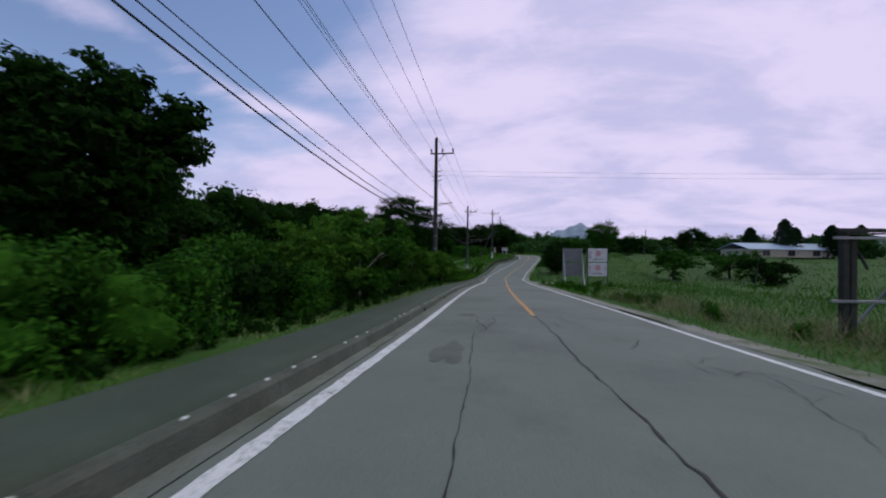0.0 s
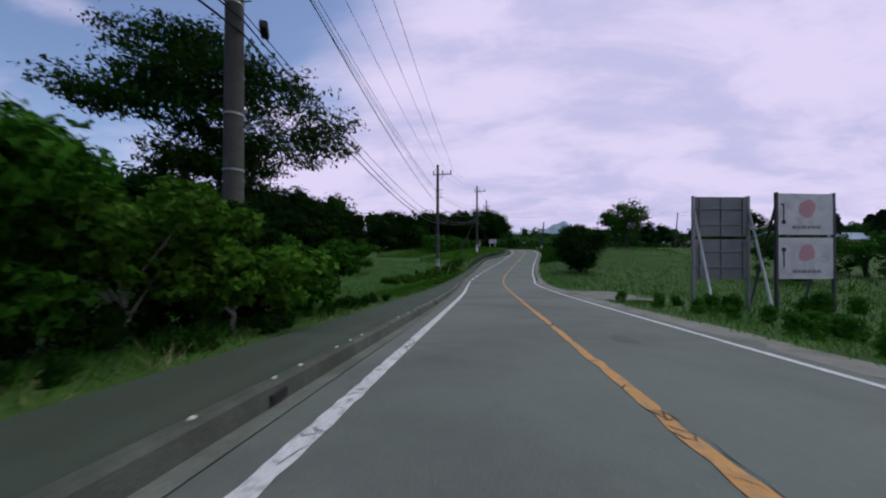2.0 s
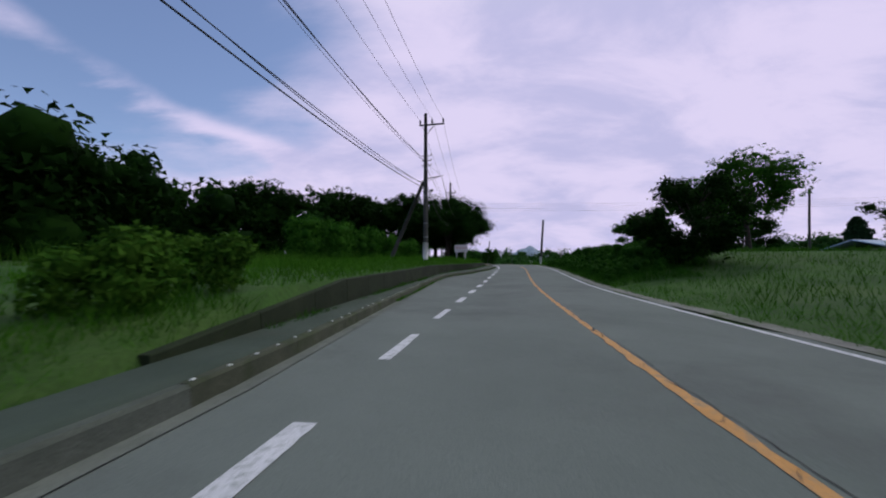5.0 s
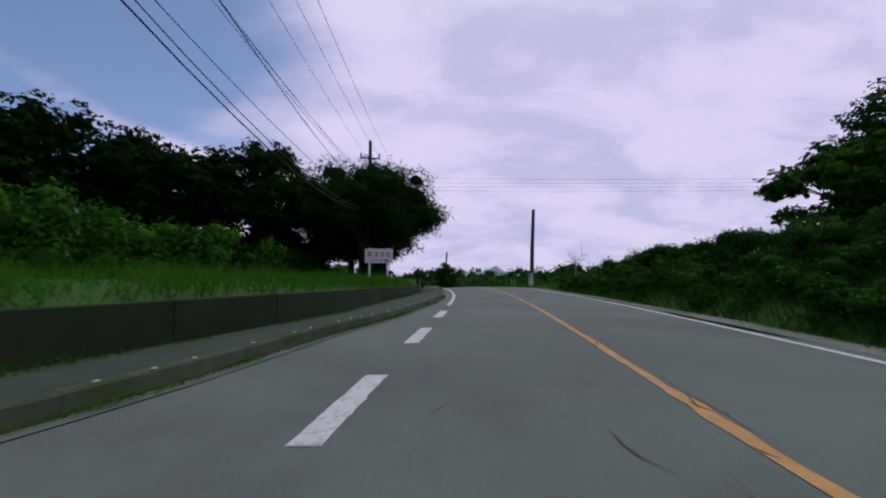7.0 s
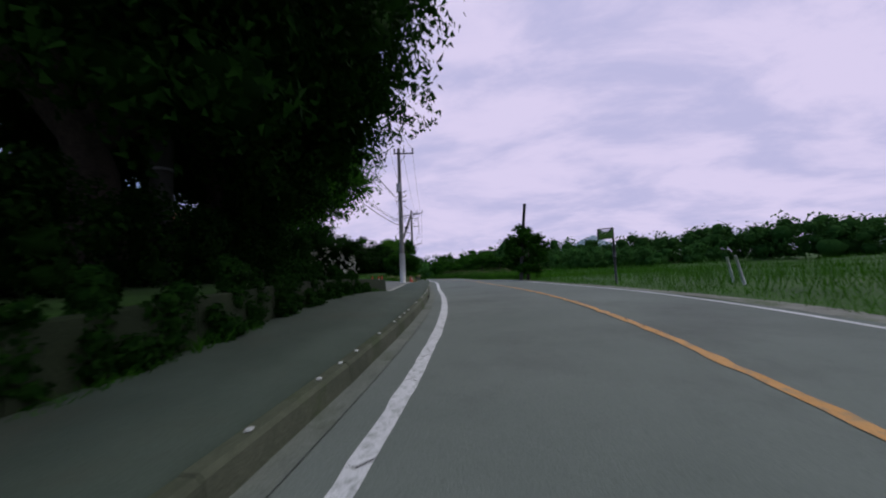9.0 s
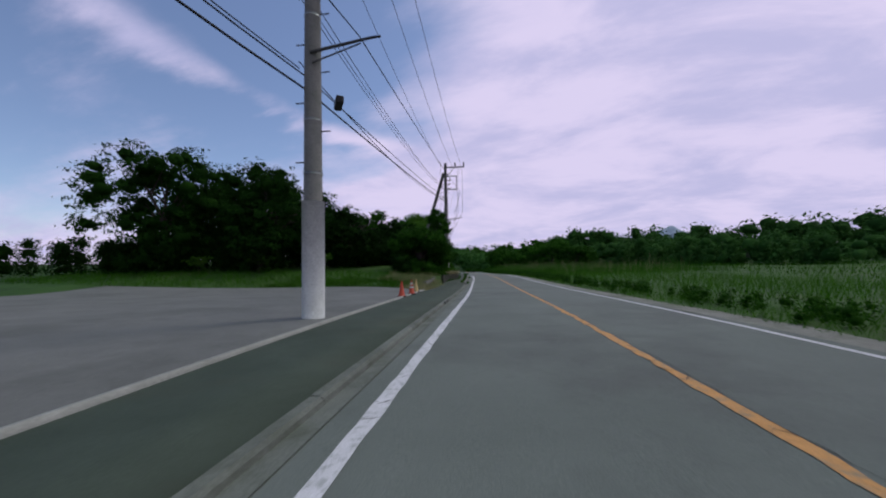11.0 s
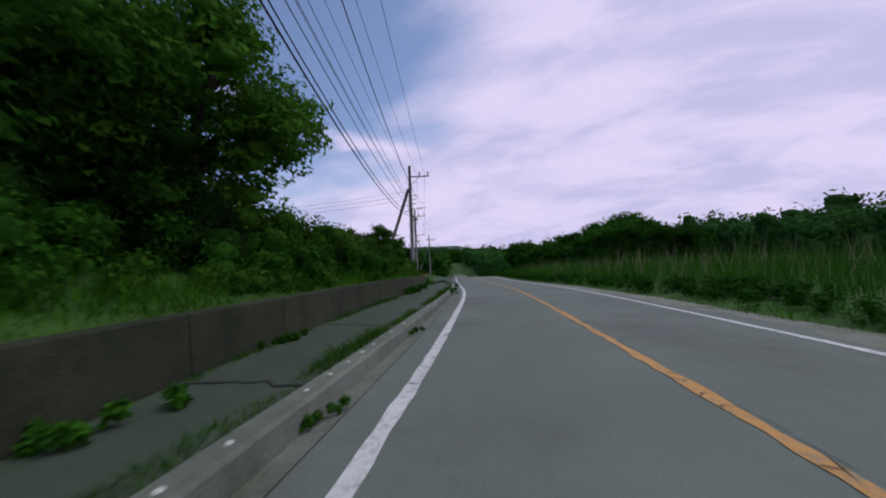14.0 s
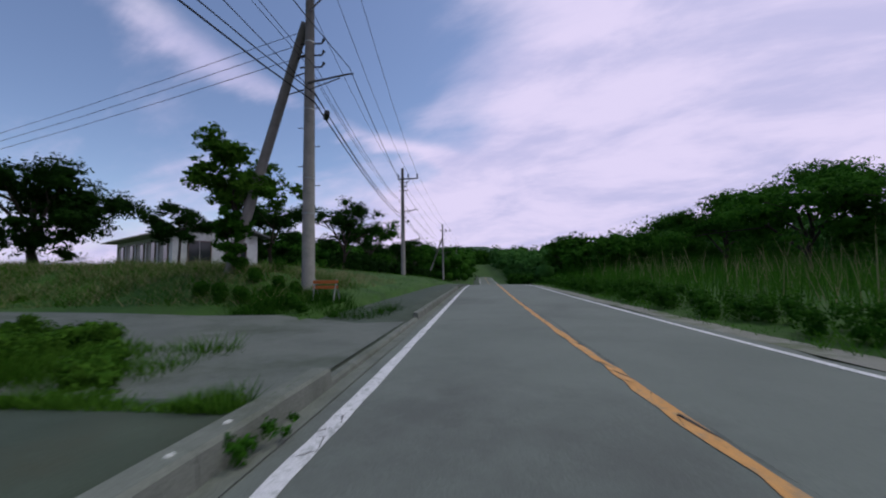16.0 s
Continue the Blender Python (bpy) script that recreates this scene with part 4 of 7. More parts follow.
def conifer(u, off, h, r, label, seed, n=2200, leaf=0.35):
    rng = np.random.default_rng(seed)
    off = aside(off)
    e = grown(thing("conifer", at(u, off), label, "tree", "far conifers"))
    part("trunk", tube("trunk", [(0, 0, -0.3), (0, 0, h * 0.5), (0, 0, h)], [0.22, 0.14, 0.03], BARK, 6), BARK, e)
    t = rng.random(n) ** 0.7
    a = rng.uniform(0, 2 * math.pi, n)
    tier = 0.85 + 0.15 * np.sin(t * 31 + a * 2)
    rad = r * (1 - t) ** 0.55 * tier * np.sqrt(rng.random(n)) + 0.1
    c = np.stack([np.cos(a) * rad, np.sin(a) * rad, h * (0.08 + 0.92 * t) - rad * 0.25], 1)
    d = np.stack([np.cos(a), np.sin(a), 0 * a - 0.2], 1)
    part("crown", leaf_cards("crown", c, d, leaf, CONIFER, rng, 0.4), CONIFER, e)
    return e


def thicket(name, label, u0, o0, u1, o1, n, h0, h1, depth, leaf, mat, seed, width=1.0, base=0.0, category="shrubs", dens=1.6, fill=0.68):
    """A continuous mass of leaves along a line: uneven lumps that reach the ground."""
    rng = np.random.default_rng(seed)
    far = abs(o0) > 9 and abs(o1) > 9
    length = math.hypot(u1 - u0, o1 - o0)
    size = GROW if far else 1.0
    m = max(8, int(length * dens * depth / 2.2))
    L = []
    for i in range(m):
        t = rng.random()
        u, o = u0 + (u1 - u0) * t, o0 + (o1 - o0) * t + rng.uniform(-depth / 2, depth / 2)
        hh = (h0 + (h1 - h0) * t) * rng.uniform(0.72, 1.05)
        o = aside(o) if far else o
        x, y = plan(u, o)
        g = float(ground_z(u, o)) + base
        if far:
            hh = GROW * hh - (GROW - 1) * max(0.0, EYE - g + float(cz(u)))
        rr = min(hh * 0.5, size * width * rng.uniform(0.75, 1.25))
        z = g + rr * 0.6
        while z < g + hh - rr * 0.5:
            L.append((float(x) + rng.normal(0, 0.2 * rr), float(y) + rng.normal(0, 0.2 * rr), z, rr * rng.uniform(0.75, 1.1)))
            z += rr * 0.95
        L.append((float(x), float(y), g + hh - rr * 0.75, rr * 0.8))
    leaf, n = leaf * (0.72 if far else 0.6) * size, int(n * 1.9)
    fill *= 0.82 if far else 1.0
    c, d = blob_points(L, n, rng, 0.5, 0.85)
    ob = new(name, leaf_cards(name, c, d + np.array([0, 0, 0.4]), leaf, mat, rng, lumps=[q for q in L if rng.random() < 0.58], flat=0.85, fill=fill * 1.1))
    return tagged(ob, label, category, kind="stuff")


# ---- utility poles ----
def pole(u, off, h, label, arm=8.6, guard=None, mat=POLEMAT, brace=None, lamp_arm=5.4, arm_out=(-0.35, 1.15), pins=3, ladder=False, dz=0.0, turn=0.0, radius=0.15, mid=7.4, box_at=None):
    """A concrete utility pole with crossarm, insulators, fittings and, where it has one, a guard and a prop."""
    d = float(np.interp(u, SU, SD))
    off = aside(off)
    e = thing("utility_pole", at(u, off, dz), label, "utility pole", "poles along the road", -math.atan(d) + turn)
    e = grown(e)
    base = foot(u, off)
    H = h - base
    part("shaft", tube("shaft", [(0, 0, -0.6), (0, 0, H * 0.5), (0, 0, H)], [radius, radius * 0.82, radius * 0.6], mat, 12), mat, e)
    rad = lambda z: radius * (1 - 0.4 * z / H)
    bm = bmesh.new()
    bmesh.ops.create_cone(bm, cap_ends=True, segments=12, radius1=rad(H) * 1.15, radius2=rad(H) * 0.9, depth=0.08, matrix=Matrix.Translation((0, 0, H + 0.02)))
    part("cap", bm, DARKSTEEL, e, "dark metal cap")
    if guard:
        part("guard", tube("guard", [(0, 0, guard[0] - base), (0, 0, guard[1] - base)], [rad(guard[0]) * 1.1] * 2, POLEWHITE, 12), POLEWHITE, e, "white painted guard sleeve")
    if arm:
        z = arm - base
        bm = bmesh.new()
        box(bm, (arm_out[1] - arm_out[0], 0.075, 0.075), Matrix.Translation(((arm_out[0] + arm_out[1]) / 2, -rad(z) - 0.04, z)), 0.008)
        part("crossarm", bm, DARKSTEEL, e, "dark steel crossarm")
        part("crossarm_stay", tube("crossarm_stay", [(0.06, -rad(z) - 0.03, z - 0.6), (arm_out[1] * 0.5, -rad(z) - 0.04, z - 0.03)], [0.02, 0.02], DARKSTEEL, 6), DARKSTEEL, e)
        xs = [arm_out[0] + 0.06, (arm_out[0] + arm_out[1]) / 2 + 0.02, arm_out[1] - 0.06] if pins == 3 else [arm_out[1] - 0.06 - 0.42 * i for i in range(pins)]
        for x in xs:
            part("insulator", tube("insulator", [(x, -rad(z) - 0.04, z + 0.03), (x, -rad(z) - 0.04, z + 0.1), (x, -rad(z) - 0.04, z + 0.13), (x, -rad(z) - 0.04, z + 0.2), (x, -rad(z) - 0.04, z + 0.22), (x, -rad(z) - 0.04, z + 0.32)], [0.03, 0.03, 0.06, 0.045, 0.06, 0.03], DARKSTEEL, 8), DARKSTEEL, e, "dark ceramic insulator")
    for i, z0 in enumerate((mid, mid - 0.28, mid - 0.56)):
        if z0 > 3:
            z = z0 - base
            part("bracket", tube("bracket", [(-rad(z) - 0.12, 0, z), (rad(z) + 0.18, 0, z - 0.02), (rad(z) + 0.24, 0, z + 0.08)], [0.022, 0.022, 0.035], DARKSTEEL, 6), DARKSTEEL, e)
    if lamp_arm:
        z = lamp_arm - base
        part("side_arm", tube("side_arm", [(0.02, -rad(z), z), (0.95, -rad(z) - 0.05, z + 0.1), (1.1, -rad(z) - 0.05, z + 0.11)], [0.028, 0.022, 0.018], DARKSTEEL, 6), DARKSTEEL, e)
        part("side_arm_stay", tube("side_arm_stay", [(0.05, -rad(z), z - 0.16), (0.8, -rad(z) - 0.04, z + 0.04)], [0.014, 0.012], DARKSTEEL, 5), DARKSTEEL, e)
        bm = bmesh.new()
        box(bm, (0.12, 0.34, 0.12), Matrix.Translation((0.3, 0.25, z - 0.62)) @ Matrix.Rotation(0.5, 4, "Z"), 0.03)
        part("splice_case", bm, CABLE, e, "black cable splice case")
    for z0 in (2.6, 3.4, 5.0, 6.6):
        z = z0 - base
        part("band", tube("band", [(0, 0, z), (0, 0, z + 0.035)], [rad(z) * 1.06] * 2, STEEL, 12), STEEL, e)
    for k in range(7):
        z = 2.8 + 0.45 * k - base
        if z < H - 1:
            part("step_bolt", tube("step_bolt", [((1 if k % 2 else -1) * rad(z), 0, z), ((1 if k % 2 else -1) * (rad(z) + 0.14), 0, z)], [0.01, 0.01], DARKSTEEL, 5), DARKSTEEL, e)
    if ladder:
        for z0 in (mid + 0.25, mid - 0.65):
            bm = bmesh.new()
            box(bm, (0.72, 0.06, 0.06), Matrix.Translation((0.36 + rad(z0 - base) * 0.5, -0.1, z0 - base)), 0.006)
            part("cable_frame", bm, STEEL, e)
        part("riser", tube("riser", [(0.74, -0.1, mid + 0.3 - base), (0.74, -0.1, mid - 0.7 - base)], [0.025, 0.025], CABLE, 6), CABLE, e)
        part("drop_wire", tube("drop_wire", [(0.74, -0.1, mid - 0.6 - base), (0.8, -0.06, 5.6 - base), (0.5, 0.0, 4.9 - base)], [0.008, 0.008, 0.008], CABLE, 4), CABLE, e)
        for x in (0.95, 1.25):
            part("drop_wire", tube("drop_wire", [(x - 0.1, -0.1, arm - base - 0.1), (x - 0.15, -0.08, 5 - base), (0.2, -0.1, 3.2 - base)], [0.01, 0.01, 0.01], CABLE, 4), CABLE, e)
    if box_at:
        z = box_at - base
        bm = bmesh.new()
        bmesh.ops.create_cone(bm, cap_ends=True, segments=14, radius1=0.14, radius2=0.14, depth=0.5, matrix=Matrix.Translation((-0.05, -rad(z) - 0.16, z)))
        part("switch_box", bm, STEEL, e, "grey steel switch box")
    if brace:
        dx, dy, zt = brace
        zt -= base
        gz = (at(u + dy * GROW, off + dx * GROW).z - at(u, off, dz).z) / GROW
        part("prop", tube("prop", [(dx, dy, gz - 0.5), (-0.12, 0.02, zt)], [0.13, 0.1], mat, 10), mat, e, "leaning prop pole")
        for k in range(3):
            f = 0.86 - 0.07 * k
            part("stay_bolt", tube("stay_bolt", [(dx * (1 - f) * 0.98, dy * (1 - f), gz + (zt - gz) * f), (0, 0, gz + (zt - gz) * f + 0.05)], [0.015, 0.015], DARKSTEEL, 5), DARKSTEEL, e)
    return e


POLES = [(-32, -5.3, 9.4), (3.0, -5.4, 9.5), (36.5, -5.15, 9.6), (73.4, -5.78, 8.95), (104.4, -6.37, 9.9), (137.2, -6.5, 9.14), (164.0, -4.6, 9.6), (194.8, -4.08, 8.3), (235.6, -5.42, 8.66), (260.2, -6.8, 8.3), (302.8, -7.6, 9.4), (345, -7.5, 9.0), (390, -7.5, 9.0)]
pole(-32, -5.3, 9.4, "grey concrete utility pole by the pavement")
pole(3.0, -5.4, 9.5, "grey concrete utility pole behind a hedge")
pole(36.5, -5.15, 9.6, "dark concrete utility pole beside a spreading tree", arm=8.6, mat=POLEDARK, mid=7.5)
pole(73.4, -6.0, 8.95, "concrete utility pole with white base guard in weeds", arm=8.2, guard=(0.3, 1.6), mat=POLEDARK, mid=7.0, lamp_arm=5.15)
pole(104.4, -6.37, 9.9, "concrete utility pole with prop and white base guard", arm=9.2, guard=(1.2, 2.3), mat=POLEDARK, brace=(-2.6, 0.8, 5.9), lamp_arm=6.0)
pole(137.2, -6.5, 9.4, "concrete utility pole rising out of roadside trees", arm=8.3, arm_out=(-0.6, 0.6), mat=POLEDARK)
pole(164.0, -4.38, 8.5, "pale concrete utility pole with white base band", arm=8.2, guard=(0.1, 2.2), mid=5.9, arm_out=(-0.3, 0.9), lamp_arm=4.4, box_at=6.1)
pole(194.8, -4.08, 8.3, "pale concrete utility pole with prop and cable frame", arm=8.05, arm_out=(0.0, 1.3), brace=(-2.6, 2.6, 7.7), ladder=True, mid=7.2, lamp_arm=4.5)
pole(235.6, -5.42, 8.66, "concrete utility pole with a thick leaning prop", arm=7.9, arm_out=(0.0, 1.35), brace=(-2.4, 0.5, 7.1), lamp_arm=5.6, mid=6.6)
pole(260.2, -6.8, 8.3, "concrete utility pole beyond a grass verge", arm=7.6, arm_out=(-0.3, 1.1))
pole(302.8, -7.6, 9.4, "distant concrete utility pole with prop", arm=8.5, brace=(-2.6, 0.4, 7.4))
pole(345, -7.5, 9.0, "distant concrete utility pole by the road")
pole(390, -7.5, 9.0, "distant concrete utility pole by the road")


def old_pole(u, off, h, guard, label, radius=0.14):
    off = aside(off)
    e = grown(thing("timber_pole", at(u, off), label, "pole"))
    base = foot(u, off)
    H = h - base
    part("shaft", tube("shaft", [(0, 0, -0.5), (0.2, 0, H * 0.5), (0.42, 0, H)], [radius, radius * 0.85, radius * 0.7], POLEDARK, 10), POLEDARK, e)
    if guard:
        part("guard", tube("guard", [(0, 0, -0.1), (0, 0, guard - base)], [radius * 1.1] * 2, POLEWHITE, 10), POLEWHITE, e, "white painted base guard")
    for z in (H - 0.12, H - 1.15, H - 1.35):
        part("band", tube("band", [(0.42 * z / H, 0, z), (0.42 * z / H, 0, z + 0.05)], [radius * 0.84] * 2, DARKSTEEL, 10), DARKSTEEL, e)
    return e


old_pole(137.5, 3.7, 5.5, 1.3, "bare dark pole with white base on a grass verge")
old_pole(158.0, 1.6, 4.2, 0, "bare dark pole standing in a bush", 0.1)
old_pole(120, 20, 6.2, 0, "slightly leaning bare pole in a field", 0.09)
old_pole(62, 22, 3.2, 0, "short dark post standing in a field", 0.07)


# ---- overhead wires ----
def wire(a, b, sag, radius, name="cable", label="black overhead cable between poles"):
    a, b = Vector(a), Vector(b)
    pts = []
    for i in range(13):
        t = i / 12
        p = a.lerp(b, t)
        p.z -= GROW * sag * 4 * t * (1 - t)
        pts.append(p)
    ob = new(name, tube(name, pts, [radius * 1.4] * 13, CABLE, 4))
    return tagged(ob, label, "cable", "overhead wires")


def pole_point(i, side, z):
    u, off, h = POLES[i]
    return at(u, aside(off + side), EYE + GROW * (z - EYE), False)


for i in range(len(POLES) - 1):
    far = i > 8
    arm_z = [8.9, 8.9, 8.95, 8.5, 9.5, 8.6, 8.45, 8.2, 8.2, 7.9, 8.8, 8.8, 8.8]
    for side in (-0.3, 0.45, 1.05):
        wire(pole_point(i, side, arm_z[i]), pole_point(i + 1, side, arm_z[i + 1]), 0.35, 0.009, "wire", "thin overhead power wire between poles")
    mid_z = [7.3, 7.3, 7.4, 6.9, 7.4, 7.2, 5.9, 6.9, 6.5, 6.3, 7, 7, 7]
    for k, side in enumerate((-0.25, -0.15, 0.2)):
        wire(pole_point(i, side, mid_z[i] - 0.28 * k), pole_point(i + 1, side, mid_z[i + 1] - 0.28 * k), 0.4, 0.009, "wire", "thin overhead power wire between poles")
    low_z = [4.6, 4.0, 4.6, 4.4, 5.4, 5.0, 3.9, 5.65, 5.2, 4.8, 5, 5, 5]
    low_sag = [0.2, 0.7, 0.75, 0.3, 1.0, 0.5, 0.1, 1.2, 0.35, 0.3, 0.4, 0.4, 0.4][i]
    wire(pole_point(i, 0.95, low_z[i] + 0.75), pole_point(i + 1, 0.95, low_z[i + 1] + 0.75), low_sag, 0.012)
    wire(pole_point(i, 0.0, low_z[i] + 0.45), pole_point(i + 1, 0.0, low_z[i + 1] + 0.35), 0.5, 0.013)
    for k in range(2):
        wire(pole_point(i, 0.12, low_z[i] + 0.2 * k), pole_point(i + 1, 0.12, low_z[i + 1] + 0.2 * k), low_sag, 0.022 - 0.006 * k)
# wires that cross the road or lead away to a house
for z in (7.55, 7.25):
    wire(pole_point(2, 0.2, z), at(42, 101, EYE + GROW * (8.3 + z - 7.25 - EYE), False), 0.5, 0.006, "wire", "thin wire crossing above the road")
for z in (7.1, 6.85, 6.6, 6.35):
    wire(pole_point(5, 0.2, z), at(128, 98, EYE + GROW * (7.5 + z - 6.3 - EYE), False), 0.5, 0.007, "wire", "thin wire crossing above the road")
for z in (6.9, 6.6, 6.3):
    wire(pole_point(8, -0.2, z), at(231, -96, EYE + GROW * (z + 1.2 - EYE), False), 0.9, 0.01, "wire", "thin wire leading away from the road")


# ---- boards and signs ----
BOARD = material("white_board", (0.52, 0.52, 0.54), (0.62, 0.62, 0.64), 2.5, 0.5, 0.05, 50, third=(0.42, 0.42, 0.43), third_scale=1.5)
BOARDBACK = material("grey_sheet_metal", (0.14, 0.15, 0.155), (0.20, 0.21, 0.215), 2, 0.55, 0.1, 40)
REDINK = plain("faded_red_print", (0.50, 0.27, 0.30), 0.6)
BLACKINK = plain("black_print", (0.03, 0.03, 0.035), 0.6)
GREYINK = plain("grey_print", (0.22, 0.22, 0.24), 0.6)
SIGNRED = plain("dark_red_lettering", (0.30, 0.035, 0.03), 0.6)


def bars(bm, x0, z0, widths, height, y, gap=0.03):
    x = x0
    for w in widths:
        box(bm, (w, 0.004, height), Matrix.Translation((x + w / 2, y, z0)))
        x += w + gap


def billboard(u, off, w, z0, z1, label, front, turn):
    """A tall board of two panels on a steel frame with raking legs."""
    off = aside(off)
    e = grown(thing("billboard", at(u, off), label, "billboard", "two boards in the grass", turn))
    g = foot(u, off)
    z0, z1 = z0 - g, z1 - g
    zm = (z0 + z1) / 2
    for k, (a, b) in enumerate(((z0, zm - 0.035), (zm + 0.035, z1))):
        bm = bmesh.new()
        box(bm, (w, 0.04, b - a), Matrix.Translation((0, 0, (a + b) / 2)), 0.006)
        p = part("panel", bm, BOARD if front else BOARDBACK, e, "white printed panel" if front else "grey sheet metal back")
        if front:
            bm = bmesh.new()
            bmesh.ops.create_circle(bm, cap_ends=True, segments=18, radius=0.2, matrix=Matrix.Translation((0.03, -0.024, (a + b) / 2 + 0.12)) @ Matrix.Rotation(radians(90), 4, "X"))
            r = np.random.default_rng(k)
            for v in bm.verts:
                v.co.x += r.normal(0, 0.02)
                v.co.z += r.normal(0, 0.02)
            part("emblem", bm, REDINK, p, "faded red round emblem")
            bm = bmesh.new()
            bars(bm, -0.33, a + 0.17, [0.1, 0.07, 0.12, 0.08, 0.1, 0.09], 0.07, -0.024, 0.025)
            part("lettering", bm, GREYINK, p)
            bm = bmesh.new()
            box(bm, (0.03, 0.004, 0.42), Matrix.Translation((-w / 2 + 0.14, -0.024, (a + b) / 2)))
            box(bm, (0.1, 0.004, 0.09), Matrix.Translation((-w / 2 + 0.14, -0.0245, (a + b) / 2 + (0.2 if k == 0 else -0.18))))
            if k == 1:
                box(bm, (0.09, 0.004, 0.03), Matrix.Translation((-w / 2 + 0.11, -0.024, (a + b) / 2 + 0.22)))
            part("arrow", bm, BLACKINK, p, "black arrow")
        else:
            for x in (-w / 2 + 0.12, 0, w / 2 - 0.12):
                bm = bmesh.new()
                box(bm, (0.04, 0.03, b - a - 0.04), Matrix.Translation((x, -0.035, (a + b) / 2)), 0.004)
                part("stiffener", bm, BOARDBACK, p)
            for i in range(2):
                bm = bmesh.new()
                box(bm, (w - 0.06, 0.03, 0.04), Matrix.Translation((0, -0.036, a + (b - a) * (0.3 + 0.4 * i))), 0.004)
                part("stiffener", bm, BOARDBACK, p)
    for x in (-w / 2 - 0.02, w / 2 + 0.02):
        bm = bmesh.new()
        box(bm, (0.06, 0.06, z1 + 0.45), Matrix.Translation((x, 0.0, (z1 - 0.4) / 2)), 0.008)
        part("post", bm, STEEL if not front else DARKSTEEL, e)
        part("leg", tube("leg", [(x, -0.75 if not front else 0.75, -0.3), (x, -0.03 if not front else 0.03, z1 - 0.35)], [0.03, 0.03], POLEWHITE if not front else DARKSTEEL, 6), POLEWHITE, e)
    return e


billboard(43.9, 4.0, 1.27, 1.08, 3.03, "billboard seen from behind, grey metal on a white frame", False, 0.05)
billboard(43.6, 5.66, 1.37, 1.1, 3.04, "white two-panel billboard with faded red emblems", True, 0.12)


def text_mesh(name, body, size, mat):
    cu_ = bpy.data.curves.new(name, "FONT")
    cu_.body, cu_.size, cu_.extrude = body, size, 0.002
    cu_.align_x = "CENTER"
    ob = bpy.data.objects.new(name, cu_)
    scene.collection.objects.link(ob)
    bpy.context.view_layer.update()
    me = bpy.data.meshes.new_from_object(ob.evaluated_get(bpy.context.evaluated_depsgraph_get()))
    bpy.data.objects.remove(ob)
    me.materials.clear()
    me.materials.append(mat)
    return me


def diner_sign(u, off, turn):
    off = aside(off)
    e = grown(thing("diner_sign", at(u, off), "white board with red lettering on two pale posts", "sign", "", turn))
    g = foot(u, off)
    z0, z1, w = 1.74 - g, 2.4 - g, 1.28
    bm = bmesh.new()
    box(bm, (w, 0.03, z1 - z0), Matrix.Translation((0, 0, (z0 + z1) / 2)), 0.005)
    p = part("board", bm, BOARD, e)
    for k in range(2):
        bm = bmesh.new()
        x = -0.43 + 0.3 * k
        zc_ = z0 + 0.4
        for (dx, dz_, ww, hh, tilt) in ((0, 0.07, 0.2, 0.035, 0.1), (-0.04, 0.0, 0.035, 0.2, -0.25), (0.05, -0.02, 0.04, 0.17, 0.3), (0, -0.07, 0.19, 0.03, -0.1)):
            box(bm, (ww, 0.004, hh), Matrix.Translation((x + dx, -0.018 - 0.0006 * k, zc_ + dz_)) @ Matrix.Rotation(tilt * (1 if k % 2 else -1), 4, "Y"))
        part("lettering", bm, SIGNRED, p, "dark red lettering")
    t = part("lettering", text_mesh("lettering", "\u98df\u5802", 0.27, SIGNRED), SIGNRED, p, "dark red lettering")
    t.matrix_local = Matrix.Translation((0.3, -0.019, z0 + 0.3)) @ Matrix.Rotation(radians(90), 4, "X")
    t = part("words", text_mesh("words", "\u3053\u306e\u5148 10", 0.13, BLACKINK), BLACKINK, p, "black painted words")
    t.matrix_local = Matrix.Translation((-0.12, -0.019, z0 + 0.08)) @ Matrix.Rotation(radians(90), 4, "X")
    bm = bmesh.new()
    for x in (0.31, 0.42):
        bmesh.ops.create_circle(bm, cap_ends=True, segments=12, radius=0.055, matrix=Matrix.Translation((x - 0.02, -0.0185, z0 + 0.12)) @ Matrix.Rotation(radians(90), 4, "X"))
    part("blot", bm, BLACKINK, p, "black painted-over figures")
    for x in (-0.42, 0.4):
        part("post", tube("post", [(x, 0.06, -0.3), (x, 0.06, 0.9), (x, 0.06, z1 + 0.05)], [0.05, 0.045, 0.045], POLEWHITE, 8), POLEWHITE, e, "pale weathered post")
    return e


diner_sign(128.4, -5.75, radians(8))


